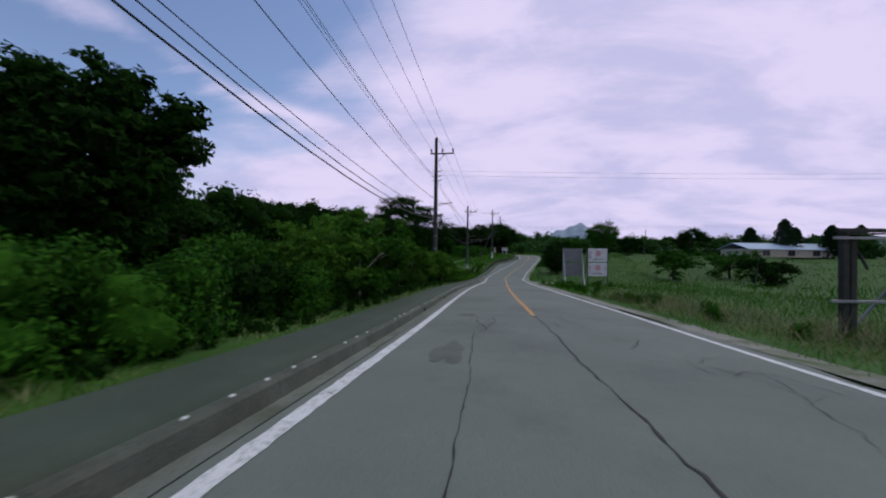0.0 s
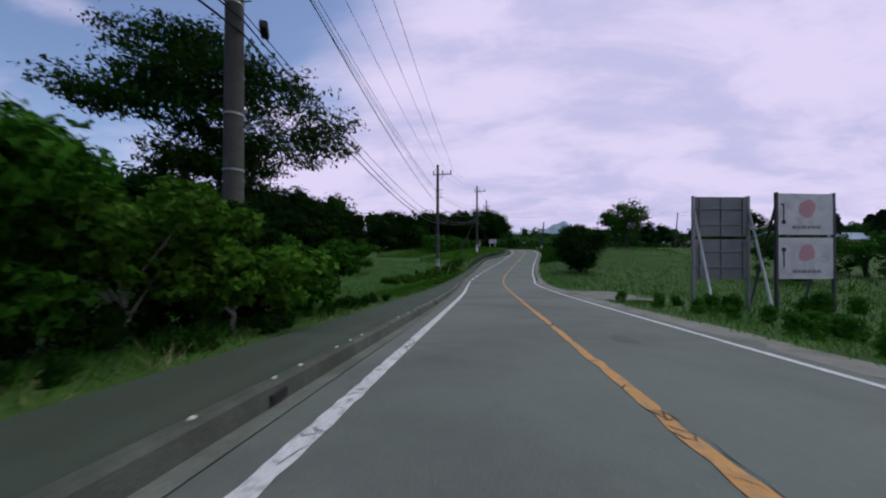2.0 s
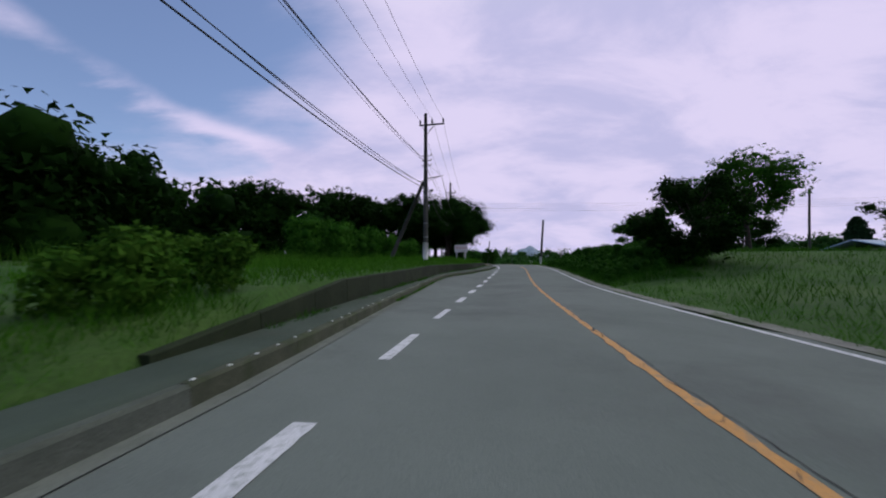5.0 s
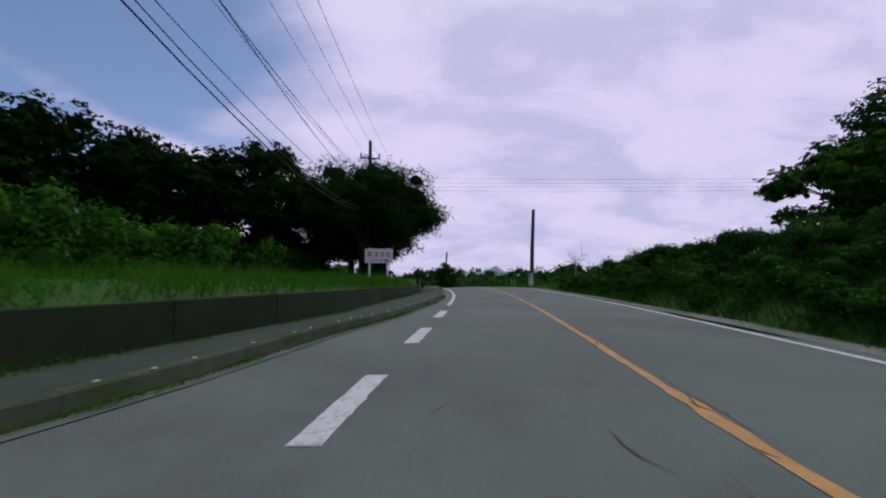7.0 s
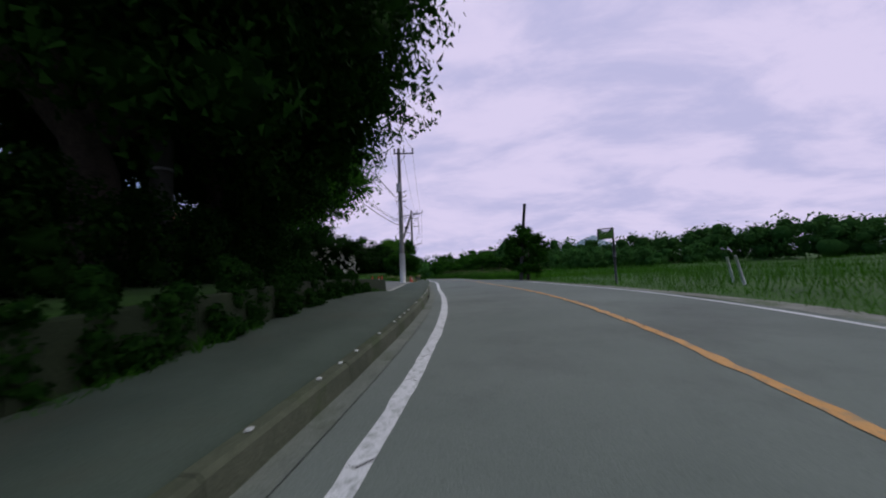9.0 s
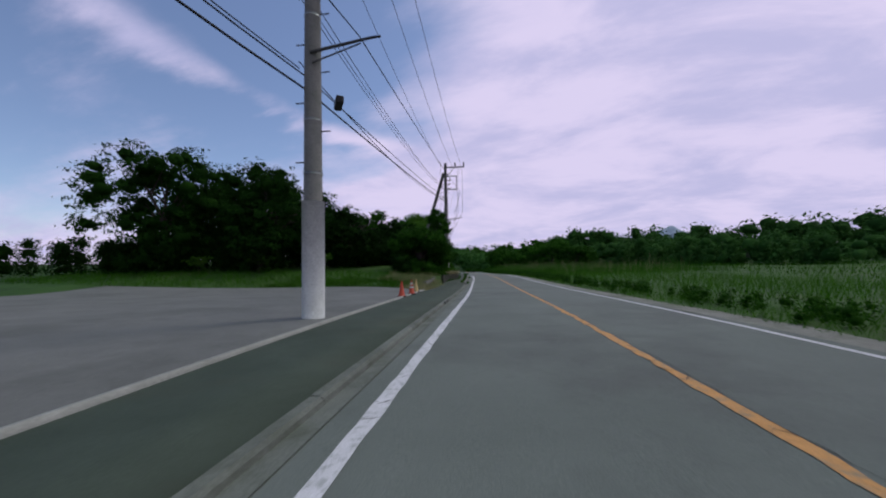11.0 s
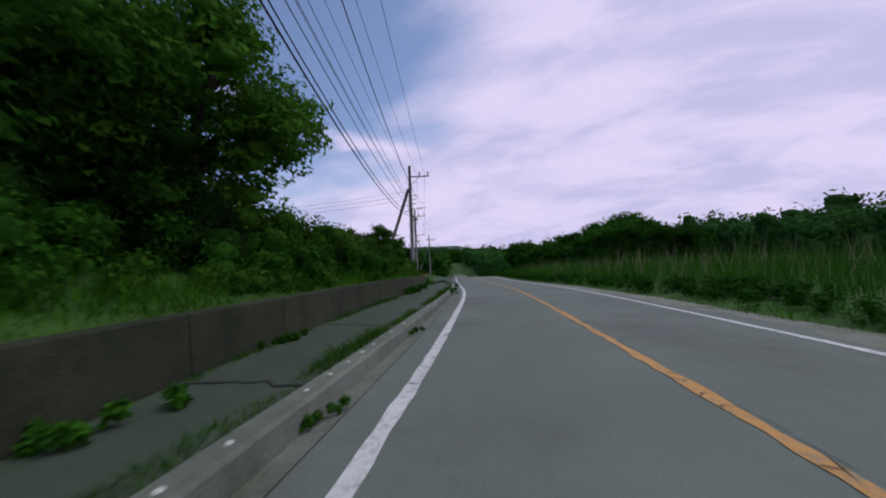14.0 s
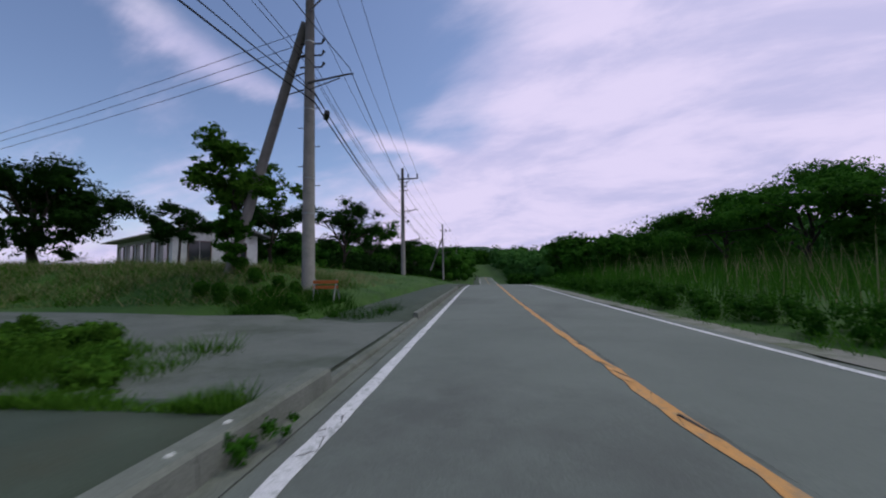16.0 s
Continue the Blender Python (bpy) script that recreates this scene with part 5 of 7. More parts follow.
# a rusty frame of an old notice board
def notice_frame(u, off, turn):
    e = thing("notice_frame", at(u, off), "empty dark steel frame of an old notice board", "sign", "", turn)
    e.matrix_world = e.matrix_world @ Matrix.Diagonal((1.25, 1.25, 1.25, 1))
    for x in (-0.8, 0.8):
        for dx, hh in ((0, 2.02), (0.17, 1.85)):
            bm = bmesh.new()
            box(bm, (0.11, 0.1, hh + 0.3), Matrix.Translation((x - dx * math.copysign(1, x), 0.03 * (dx > 0), hh / 2 - 0.15)), 0.012)
            part("post", bm, FRAMERUST, e)
    for z, w, hh, mat in ((2.0, 2.0, 0.07, FRAMERUST), (1.86, 2.1, 0.05, STEEL), (0.72, 2.2, 0.05, STEEL), (1.94, 1.7, 0.03, FRAMERUST)):
        bm = bmesh.new()
        box(bm, (w, 0.05, hh), Matrix.Translation((0, -0.08, z)), 0.008)
        part("rail", bm, mat, e)
    part("brace", tube("brace", [(0.75, 0.05, 1.8), (0.2, 1.0, -0.2)], [0.03, 0.03], STEEL, 6), STEEL, e)
    part("brace", tube("brace", [(-0.62, 0.03, 1.8), (-0.35, 0.03, 1.3)], [0.025, 0.025], FRAMERUST, 6), FRAMERUST, e)
    return e


FRAMERUST = material("dark_mossy_steel", (0.022, 0.024, 0.02), (0.05, 0.05, 0.042), 5, 0.85, 0.3, 40)
notice_frame(9.4, 7.7, 0.05)

# ---- traffic mirror ----
MIRROR = bpy.data.materials.new("mirror_glass")
MIRROR.use_nodes = True
mb = MIRROR.node_tree.nodes["Principled BSDF"]
mb.inputs["Metallic"].default_value, mb.inputs["Roughness"].default_value = 1.0, 0.06
mb.inputs["Base Color"].default_value = (0.62, 0.64, 0.66, 1)


def traffic_mirror(u, off):
    e = thing("traffic_mirror", at(u, off), "rectangular convex traffic mirror on a dark post", "traffic mirror", "", radians(10))
    g = at(u, off).z - float(cz(u)) - 0.18
    part("post", tube("post", [(0, 0, -0.4), (0, 0, 2.12 - g)], [0.05, 0.05], DARKSTEEL, 10), DARKSTEEL, e)
    part("sleeve", tube("sleeve", [(0, 0, 1.0 - g), (0, 0, 1.55 - g)], [0.075, 0.075], DARKSTEEL, 10), DARKSTEEL, e, "dark control sleeve")
    m = Matrix.Translation((-0.36, -0.05, 2.08 - g)) @ Matrix.Rotation(radians(-4), 4, "Y") @ Matrix.Rotation(radians(14), 4, "X")
    bm = bmesh.new()
    box(bm, (0.78, 0.09, 0.52), m @ Matrix.Translation((0, 0.03, 0)), 0.05)
    part("hood", bm, DARKSTEEL, e, "dark rounded housing")
    bm = bmesh.new()
    bmesh.ops.create_grid(bm, x_segments=14, y_segments=10, size=0.5)
    for v in bm.verts:
        x, y = v.co.x * 0.7, v.co.y * 0.44
        v.co = Vector((x, -0.022 - 0.05 * (1 - (x / 0.36) ** 2) * (1 - (y / 0.23) ** 2), y))
    bmesh.ops.transform(bm, matrix=m, verts=bm.verts)
    for f in bm.faces:
        f.smooth = True
    part("glass", bm, MIRROR, e, "convex mirror glass")
    part("clamp", tube("clamp", [(-0.02, 0.03, 2.05 - g), (-0.36, 0.03, 2.13 - g)], [0.03, 0.03], STEEL, 8), STEEL, e)
    return e


traffic_mirror(145.7, 4.85)

# ---- traffic cones ----
CONERED = plain("faded_red_plastic", (0.48, 0.07, 0.035), 0.55)
CONEWHITE = plain("white_plastic", (0.55, 0.53, 0.5), 0.5)
CONEYELLOW = plain("faded_yellow_plastic", (0.46, 0.33, 0.14), 0.6)
RUBBER = plain("black_rubber", (0.02, 0.02, 0.02), 0.8)


def cone(u, off, colours, label, turn=0.0, bands=()):
    x, y = plan(u, off)
    z = max(float(ground_z(u, off)) + 0.02, float(cz(u)) + 0.05)
    e = thing("traffic_cone", Vector((float(x), float(y), z)), label, "traffic cone", "cones along the forecourt", turn)
    bm = bmesh.new()
    box(bm, (0.38, 0.38, 0.045), Matrix.Translation((0, 0, 0.022)), 0.012)
    part("foot", bm, RUBBER, e, "black rubber foot")
    v, f = tube_data([(0, 0, 0.04), (0, 0, 0.07), (0, 0, 0.66), (0, 0, 0.7)], [0.17, 0.135, 0.035, 0.028], 18)
    part("body", mesh_of("body", v, f, colours, True), colours, e)
    for z0, z1 in bands:
        r = lambda q: 0.135 - (q - 0.07) / 0.59 * 0.1 + 0.003
        part("sleeve", tube("sleeve", [(0, 0, z0), (0, 0, z1)], [r(z0), r(z1)], CONEWHITE, 18), CONEWHITE, e, "white reflective band")
    return e


cone(146.8, -6.33, CONERED, "faded red traffic cone on a black foot")
cone(149.7, -6.42, CONERED, "red traffic cone with wide white bands", 0.3, ((0.12, 0.3), (0.36, 0.55)))
cone(152.4, -6.6, CONERED, "faded red traffic cone on a black foot", 0.4)
cone(171.3, -5.6, CONERED, "faded red traffic cone on a black foot", 0.2)
cone(173.0, -5.5, CONERED, "red traffic cone with two white bands", 0.5, ((0.3, 0.4), (0.47, 0.57)))
cone(174.8, -5.62, CONEYELLOW, "faded yellow traffic cone on a black foot", 0.1)

# ---- log barrier ----
OLDWOOD = material("grey_rotten_wood", (0.10, 0.10, 0.085), (0.24, 0.235, 0.205), 7, 0.95, 0.8, 30, third=(0.05, 0.04, 0.03), third_scale=2)


def log(u0, u1, off, z, r0, label):
    rng = np.random.default_rng(int(u0 * 10))
    e = thing("log", at(u0, off), label, "log", "logs edging the pavement")
    o = at(u0, off)
    pts, rad = [], []
    for i in range(15):
        u = u0 + (u1 - u0) * i / 14
        p = at(u, off + 0.15 * (i / 14)) - o
        pts.append((p.x + rng.normal(0, 0.015), p.y, p.z + z + rng.normal(0, 0.015)))
        rad.append(r0 * rng.uniform(0.88, 1.1))
    v, f = tube_data(pts, rad, 16)
    for i, q in enumerate(v):
        k = i % 16
        w = 1 + 0.16 * math.sin(k * 2.1 + rng.normal(0, 0.25)) + rng.normal(0, 0.06)
        c = Vector(pts[i // 16])
        v[i] = c + (q - c) * w
    part("trunk", mesh_of("trunk", v, f, OLDWOOD), OLDWOOD, e)
    for i in (1, 2, 4, 5, 7, 9, 11, 12):
        q = Vector(pts[i])
        part("splinter", tube("splinter", [q + Vector((rng.uniform(-0.08, 0.1), 0, r0 * 0.85)), q + Vector((rng.uniform(-0.05, 0.12), rng.uniform(0.4, 1.0), r0 * rng.uniform(0.9, 1.25)))], [0.03, 0.01], OLDWOOD, 5), OLDWOOD, e)
    return e


log(179.6, 183.4, -5.9, 0.16, 0.125, "rotten grey log lying along the pavement edge")
log(177.9, 179.4, -5.8, 0.05, 0.11, "half-buried mossy log beside the pavement")

# ---- houses ----
RENDER_WHITE = material("white_wall_render", (0.60, 0.60, 0.62), (0.70, 0.70, 0.71), 1.2, 0.85, 0.15, 40, third=(0.48, 0.48, 0.48), third_scale=0.8)
CREAM = material("cream_wall", (0.40, 0.36, 0.29), (0.48, 0.44, 0.36), 1.2, 0.85, 0.15, 40)
ROOFRED = material("red_brown_roof", (0.24, 0.085, 0.055), (0.33, 0.12, 0.075), 3, 0.7, 0.3, 30)
ROOFGREY = material("grey_tile_roof", (0.075, 0.08, 0.09), (0.12, 0.125, 0.135), 3, 0.6, 0.3, 25)
ROOFBLUE = material("pale_blue_metal_roof", (0.30, 0.40, 0.55), (0.38, 0.48, 0.62), 1.5, 0.45, 0.1, 25)
ROOFTIN = material("weathered_tin_roof", (0.26, 0.27, 0.28), (0.34, 0.345, 0.35), 1.5, 0.5, 0.1, 25)
WINDOWGLASS = bpy.data.materials.new("dark_window_glass")
WINDOWGLASS.use_nodes = True
wg = WINDOWGLASS.node_tree.nodes["Principled BSDF"]
wg.inputs["Base Color"].default_value = (0.03, 0.035, 0.04, 1)
wg.inputs["Roughness"].default_value = 0.08
CURTAIN = plain("pale_curtain", (0.42, 0.4, 0.36), 0.9)
FRAMEMAT = plain("brown_window_frame", (0.10, 0.07, 0.05), 0.5)


def window(parent, x, y, z, w, h, curtain=False, panes=2, face=-1):
    """A framed sliding window in a wall that faces -y (face -1) or +x (face 1)."""
    m = Matrix.Translation((x, y, z)) if face < 0 else Matrix.Translation((x, y, z)) @ Matrix.Rotation(radians(90), 4, "Z")
    bm = bmesh.new()
    for dx, dz_, ww, hh in ((0, h / 2, w + 0.1, 0.07), (0, -h / 2, w + 0.14, 0.08), (-w / 2, 0, 0.07, h), (w / 2, 0, 0.07, h)):
        box(bm, (ww, 0.09, hh), m @ Matrix.Translation((dx, -0.03, dz_)), 0.006)
    win = part("window", bm, FRAMEMAT, parent, "dark framed window")
    for k in range(panes):
        pw = w / panes
        bm = bmesh.new()
        box(bm, (pw - 0.05, 0.02, h - 0.06), m @ Matrix.Translation((-w / 2 + pw * (k + 0.5), -0.012 - 0.012 * (k % 2), 0)))
        part("pane", bm, CURTAIN if curtain and k % 2 == 0 else WINDOWGLASS, win)
    return win


def gable_roof(bm, w, d, z, rise_, over=0.5, thick=0.14):
    """A gabled roof slab over a w x d plan with its ridge along x."""
    for s in (-1, 1):
        a = Vector((0, s * (d / 2 + over), z - rise_ * over / (d / 2)))
        b = Vector((0, 0, z + rise_))
        v = []
        for x in (-w / 2 - over, w / 2 + over):
            for p in (a, b):
                for t in (0, thick):
                    v.append(bm.verts.new((x, p.y, p.z + t)))
        for q in ((0, 1, 3, 2), (4, 6, 7, 5), (0, 4, 5, 1), (2, 3, 7, 6), (1, 5, 7, 3), (0, 2, 6, 4)):
            bm.faces.new([v[i] for i in q])
    bmesh.ops.recalc_face_normals(bm, faces=bm.faces)


def house_two_storey(u, off, turn):
    e = thing("house", at(u, off, -0.1), "white two-storey house with red-brown roofs", "house", "", turn)
    bm = bmesh.new()
    box(bm, (7.0, 6.0, 3.0), Matrix.Translation((0, 0, 1.5)), 0.02)
    part("lower_wall", bm, RENDER_WHITE, e)
    bm = bmesh.new()
    box(bm, (5.6, 4.6, 2.8), Matrix.Translation((0.3, 0.3, 4.4)), 0.02)
    part("upper_wall", bm, RENDER_WHITE, e)
    bm = bmesh.new()
    box(bm, (8.4, 7.4, 0.22), Matrix.Translation((0, 0, 3.05)), 0.06)
    part("skirt_roof", bm, ROOFRED, e, "red-brown skirt roof")
    bm = bmesh.new()
    gable_roof(bm, 5.6, 4.6, 5.75, 0.95, 0.75)
    part("roof", bm, ROOFRED, e, "red-brown gabled roof")
    w = window(e, 1.0, -2.02, 4.6, 2.3, 1.2, True)
    window(e, -1.6, -2.02, 4.6, 1.5, 1.1)
    window(e, -2.2, -3.02, 1.6, 1.6, 1.5, True)
    window(e, 0.8, -3.02, 1.6, 1.8, 1.5, True)
    window(e, 3.12, 0.4, 4.6, 1.6, 1.1, face=1)
    bm = bmesh.new()
    box(bm, (1.5, 2.2, 2.2), Matrix.Translation((4.3, -1.6, 1.1)), 0.02)
    box(bm, (1.0, 0.06, 1.9), Matrix.Translation((4.3, -2.72, 1.0)), 0.01)
    part("porch", bm, RENDER_WHITE, e, "white side porch")
    return e


def house_low(u, off, turn):
    e = thing("house", at(u, off, -0.1), "long white single-storey house with grey roof", "house", "", turn)
    e.matrix_world = e.matrix_world @ Matrix.Diagonal((1.3, 1.3, 1.3, 1))
    bm = bmesh.new()
    box(bm, (13, 6, 2.7), Matrix.Translation((0, 0, 1.35)), 0.02)
    part("wall", bm, RENDER_WHITE, e)
    bm = bmesh.new()
    gable_roof(bm, 13, 6, 2.75, 0.9, 0.7)
    part("roof", bm, ROOFGREY, e, "low grey tiled roof")
    for k in range(5):
        window(e, -5.0 + 2.5 * k, -3.02, 1.15, 1.7, 1.9, True)
    for k in range(2):
        window(e, 6.52, -1.3 + 2.6 * k, 1.2, 1.5, 1.7, False, face=1)
    bm = bmesh.new()
    box(bm, (13.6, 1.1, 0.1), Matrix.Translation((0, -3.5, 2.5)), 0.02)
    part("eave", bm, CREAM, e)
    return e


def shed(u, off, w, d, h, roof, label, turn, wallmat=CREAM):
    off = aside(off)
    e = grown(thing("farm_building", at(u, off, -0.2), label, "building", "", turn))
    bm = bmesh.new()
    box(bm, (w, d, h), Matrix.Translation((0, 0, h / 2)), 0.02)
    part("wall", bm, wallmat, e)
    bm = bmesh.new()
    gable_roof(bm, w, d, h, d * 0.16, 0.6)
    part("roof", bm, roof, e)
    for k in range(3):
        window(e, -w * 0.3 + w * 0.3 * k, -d / 2 - 0.02, h * 0.5, 1.6, 1.2)
    return e


house_two_storey(160.5, -24.5, radians(24))
house_low(259, -35, radians(-12))
shed(150, 60, 20, 8, 1.9, ROOFBLUE, "long low farm building with pale blue roof", radians(8))
shed(222, 84, 30, 10, 2.6, ROOFTIN, "long grey-roofed farm building beyond a field", radians(12))
shed(206, 66, 14, 6, 1.8, ROOFTIN, "low open shed with tin roof", radians(12))
shed(285, 62, 16, 8, 3.0, ROOFTIN, "small grey-roofed building among trees", radians(5))


# a wheelbarrow-like orange frame and a flag by the bank
ORANGE = plain("orange_paint_steel", (0.45, 0.12, 0.03), 0.5)


def orange_barrier(u, off, turn):
    e = thing("road_barrier", at(u, off), "small orange steel barrier standing in weeds", "barrier", "", turn)
    for x in (-0.4, 0.4):
        part("leg", tube("leg", [(x, 0.2, -0.1), (x, 0, 0.7), (x, -0.2, -0.1)], [0.025] * 3, STEEL, 6), STEEL, e)
    for z in (0.62, 0.45):
        bm = bmesh.new()
        box(bm, (0.95, 0.03, 0.1), Matrix.Translation((0, -0.03, z)), 0.006)
        part("board", bm, ORANGE, e, "orange board")
    return e


orange_barrier(234.6, -6.6, 0.1)


def marker_post(u, off, label, h=1.2):
    e = thing("marker_post", at(u, off), label, "post")
    part("post", tube("post", [(0, 0, -0.2), (0, 0, h)], [0.03, 0.03], POLEWHITE, 8), POLEWHITE, e)
    bm = bmesh.new()
    box(bm, (0.4, 0.02, 0.16), Matrix.Translation((0.1, 0, h - 0.05)) @ Matrix.Rotation(-0.25, 4, "Y"), 0.004)
    part("flag", bm, ORANGE, e, "faded orange flag")
    return e


marker_post(229.6, -11.2, "white marker post with a faded orange flag", 1.5)
for u, off, l in ((69.6, -7.7, 1.15), (69.4, -6.6, 1.3)):
    e = thing("stake", at(u, off), "pale leaning stake in tall weeds", "stake", "leaning stakes")
    part("stake", tube("stake", [(0, 0, -0.2), (l * 0.45, 0.05, l)], [0.025, 0.02], POLEWHITE, 6), POLEWHITE, e)
for u, off, tx in ((141.5, 7.0, -0.25), (143.5, 8.4, -0.2)):
    e = thing("fence_post", at(u, off), "pale leaning fence post in a field", "post", "leaning posts")
    part("post", tube("post", [(0, 0, -0.2), (tx, 0, 1.0)], [0.05, 0.045], POLEWHITE, 7), POLEWHITE, e)


# ---- planting, part by part along the road ----
hedge = thicket("hedge", "dense clipped green hedge behind the pavement", -4, -6.0, 11.2, -6.2, 19000, 1.6, 1.5, 1.3, 0.075, LEAF, 1, 0.55, category="hedge", dens=3.2)
# The hedge's inner shade is put into these darker leaves.
thicket("hedge_core", "inner leaves of the clipped hedge, coloured dark for shade", -4, -6.3, 10.5, -6.4, 5000, 1.4, 1.35, 0.8, 0.13, LEAFDARK, 2, 0.5, category="hedge", dens=3)
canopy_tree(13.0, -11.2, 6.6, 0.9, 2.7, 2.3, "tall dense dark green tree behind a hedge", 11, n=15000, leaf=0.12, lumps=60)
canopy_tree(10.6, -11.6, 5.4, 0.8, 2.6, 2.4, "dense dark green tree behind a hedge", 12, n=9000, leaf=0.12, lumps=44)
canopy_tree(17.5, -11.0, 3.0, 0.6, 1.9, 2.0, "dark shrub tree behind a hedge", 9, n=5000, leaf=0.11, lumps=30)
for k, (u, w, h, r, open_) in enumerate(((10.6, -6.9, 1.7, 0.95, 0), (12.8, -6.5, 2.15, 1.05, 0), (14.6, -7.4, 1.9, 1.0, 0), (15.3, -8.9, 2.6, 1.25, 0), (17.3, -7.2, 2.15, 1.0, 0), (18.4, -9.2, 3.1, 1.15, 0.3), (22.4, -7.5, 2.0, 1.05, 0), (24.8, -8.4, 2.2, 1.1, 0.3), (27.4, -7.4, 2.0, 1.05, 0), (29.6, -8.8, 2.4, 1.2, 0), (31.4, -7.9, 2.3, 1.2, 0), (33.6, -7.6, 2.0, 1.0, 0), (35.3, -6.9, 1.55, 0.8, 0), (37.6, -7.2, 1.6, 0.85, 0), (39.4, -8.4, 1.6, 0.9, 0))):
    tree(u, beside(w + 0.5), h, r, "small leafy fruit tree with pale crooked stem", 13 + k, LEAF if k % 3 == 1 else LEAFLIGHT, PALEBARK, 5200, 0.088, 0.2, trunk=0.036, gaps=open_, group="fruit trees beside the pavement", fill=0.45)
thicket("undergrowth", "dark undergrowth below the fruit trees", 9.5, -6.9, 19, -7.4, 12000, 1.35, 1.2, 1.8, 0.09, LEAF, 320, 0.45, dens=3.4)
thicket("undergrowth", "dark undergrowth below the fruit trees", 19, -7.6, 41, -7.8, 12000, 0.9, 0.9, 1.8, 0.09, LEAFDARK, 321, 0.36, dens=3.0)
thicket("weeds", "low weeds between the fruit trees and the pavement", -5, -5.4, 42, -5.6, 26000, 0.26, 0.35, 1.1, 0.055, LEAFDARK, 322, 0.2, dens=11.0)
canopy_tree(35.9, beside(-7.0), 2.15, 0.2, 0.9, 1.0, "dark dense shrub round the foot of a utility pole", 23, n=5000, leaf=0.08, lumps=34, trunk=0.05)
canopy_tree(41.4, beside(-11.6), 6.9, 2.5, 3.3, 3.0, "dark spreading tree with layered branches behind a utility pole", 21, n=11000, leaf=0.085, lumps=64, trunk=0.12, fill=0.2, flat=0.3, stems=2)
canopy_tree(41.6, beside(-9.2), 3.3, 0.1, 1.75, 1.7, "dark dense upright shrub beside the pavement", 22, n=9000, leaf=0.085, lumps=50, trunk=0.08)
tree(66.0, -10.6, 2.3, 1.4, "round green bush in a meadow", 24, LEAF, n=3600, leaf=0.12, low=0.05, name="shrub")
thicket("scrub", "leafy scrub below the small trees", 15, -8.6, 37, -8.6, 10000, 1.7, 1.5, 1.6, 0.1, LEAF, 325, 0.6)
thicket("scrub", "mixed scrub behind the small trees", 14, -10.5, 40, -11, 14000, 2.4, 2.0, 4, 0.14, LEAF, 25, 0.9)
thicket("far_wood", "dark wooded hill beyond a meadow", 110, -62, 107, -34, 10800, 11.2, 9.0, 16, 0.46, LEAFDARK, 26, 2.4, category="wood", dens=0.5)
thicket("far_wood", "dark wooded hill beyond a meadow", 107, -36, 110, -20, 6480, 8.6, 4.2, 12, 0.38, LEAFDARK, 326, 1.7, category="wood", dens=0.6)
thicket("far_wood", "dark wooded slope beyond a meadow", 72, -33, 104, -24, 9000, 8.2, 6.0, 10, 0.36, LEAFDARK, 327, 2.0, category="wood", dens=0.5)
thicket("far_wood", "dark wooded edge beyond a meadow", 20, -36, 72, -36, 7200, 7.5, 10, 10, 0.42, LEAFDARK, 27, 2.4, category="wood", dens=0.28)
thicket("weeds", "bright leafy weeds along the pavement", 56, -5.5, 68, -5.7, 6000, 0.5, 0.55, 1.0, 0.08, LEAFLIGHT, 323, 0.26, dens=5)
thicket("weeds", "rank weeds on the meadow edge", 58, -8.9, 72, -7.2, 9000, 0.6, 0.8, 2.8, 0.09, LEAFLIGHT, 329, 0.4, dens=3.6)
thicket("weeds", "tall weeds round a pole base", 70, -6.8, 79, -7.2, 5000, 1.0, 1.3, 1.6, 0.11, LEAFLIGHT, 29, 0.45)
thicket("weeds", "tall rank weeds on the bank before the trees", 98, -11.5, 121, -9.6, 12000, 2.6, 1.5, 2.5, 0.1, LEAF, 340, 0.55, dens=2.4)
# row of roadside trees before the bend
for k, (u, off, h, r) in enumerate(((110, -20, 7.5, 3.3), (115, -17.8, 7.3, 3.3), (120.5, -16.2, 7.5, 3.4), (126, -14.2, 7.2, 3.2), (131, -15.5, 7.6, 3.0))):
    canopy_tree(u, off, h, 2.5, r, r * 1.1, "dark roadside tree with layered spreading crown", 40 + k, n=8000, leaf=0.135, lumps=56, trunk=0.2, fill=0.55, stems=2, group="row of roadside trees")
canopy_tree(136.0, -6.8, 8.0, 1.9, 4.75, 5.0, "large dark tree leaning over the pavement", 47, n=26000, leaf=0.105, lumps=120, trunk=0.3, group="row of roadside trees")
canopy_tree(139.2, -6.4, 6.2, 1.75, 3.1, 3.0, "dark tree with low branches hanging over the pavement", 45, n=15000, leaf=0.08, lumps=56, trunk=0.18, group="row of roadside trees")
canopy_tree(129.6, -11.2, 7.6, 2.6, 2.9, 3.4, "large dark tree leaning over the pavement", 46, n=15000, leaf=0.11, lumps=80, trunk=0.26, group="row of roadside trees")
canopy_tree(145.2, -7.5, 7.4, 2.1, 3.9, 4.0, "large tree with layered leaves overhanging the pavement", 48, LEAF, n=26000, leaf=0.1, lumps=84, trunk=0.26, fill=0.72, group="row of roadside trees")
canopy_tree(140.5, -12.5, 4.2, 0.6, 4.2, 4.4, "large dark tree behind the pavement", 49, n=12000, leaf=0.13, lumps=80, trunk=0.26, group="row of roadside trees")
# Undergrowth: the shade below the crowns is put into its dark leaf colour.
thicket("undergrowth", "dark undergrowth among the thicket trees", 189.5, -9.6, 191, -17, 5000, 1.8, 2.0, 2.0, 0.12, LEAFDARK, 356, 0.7)
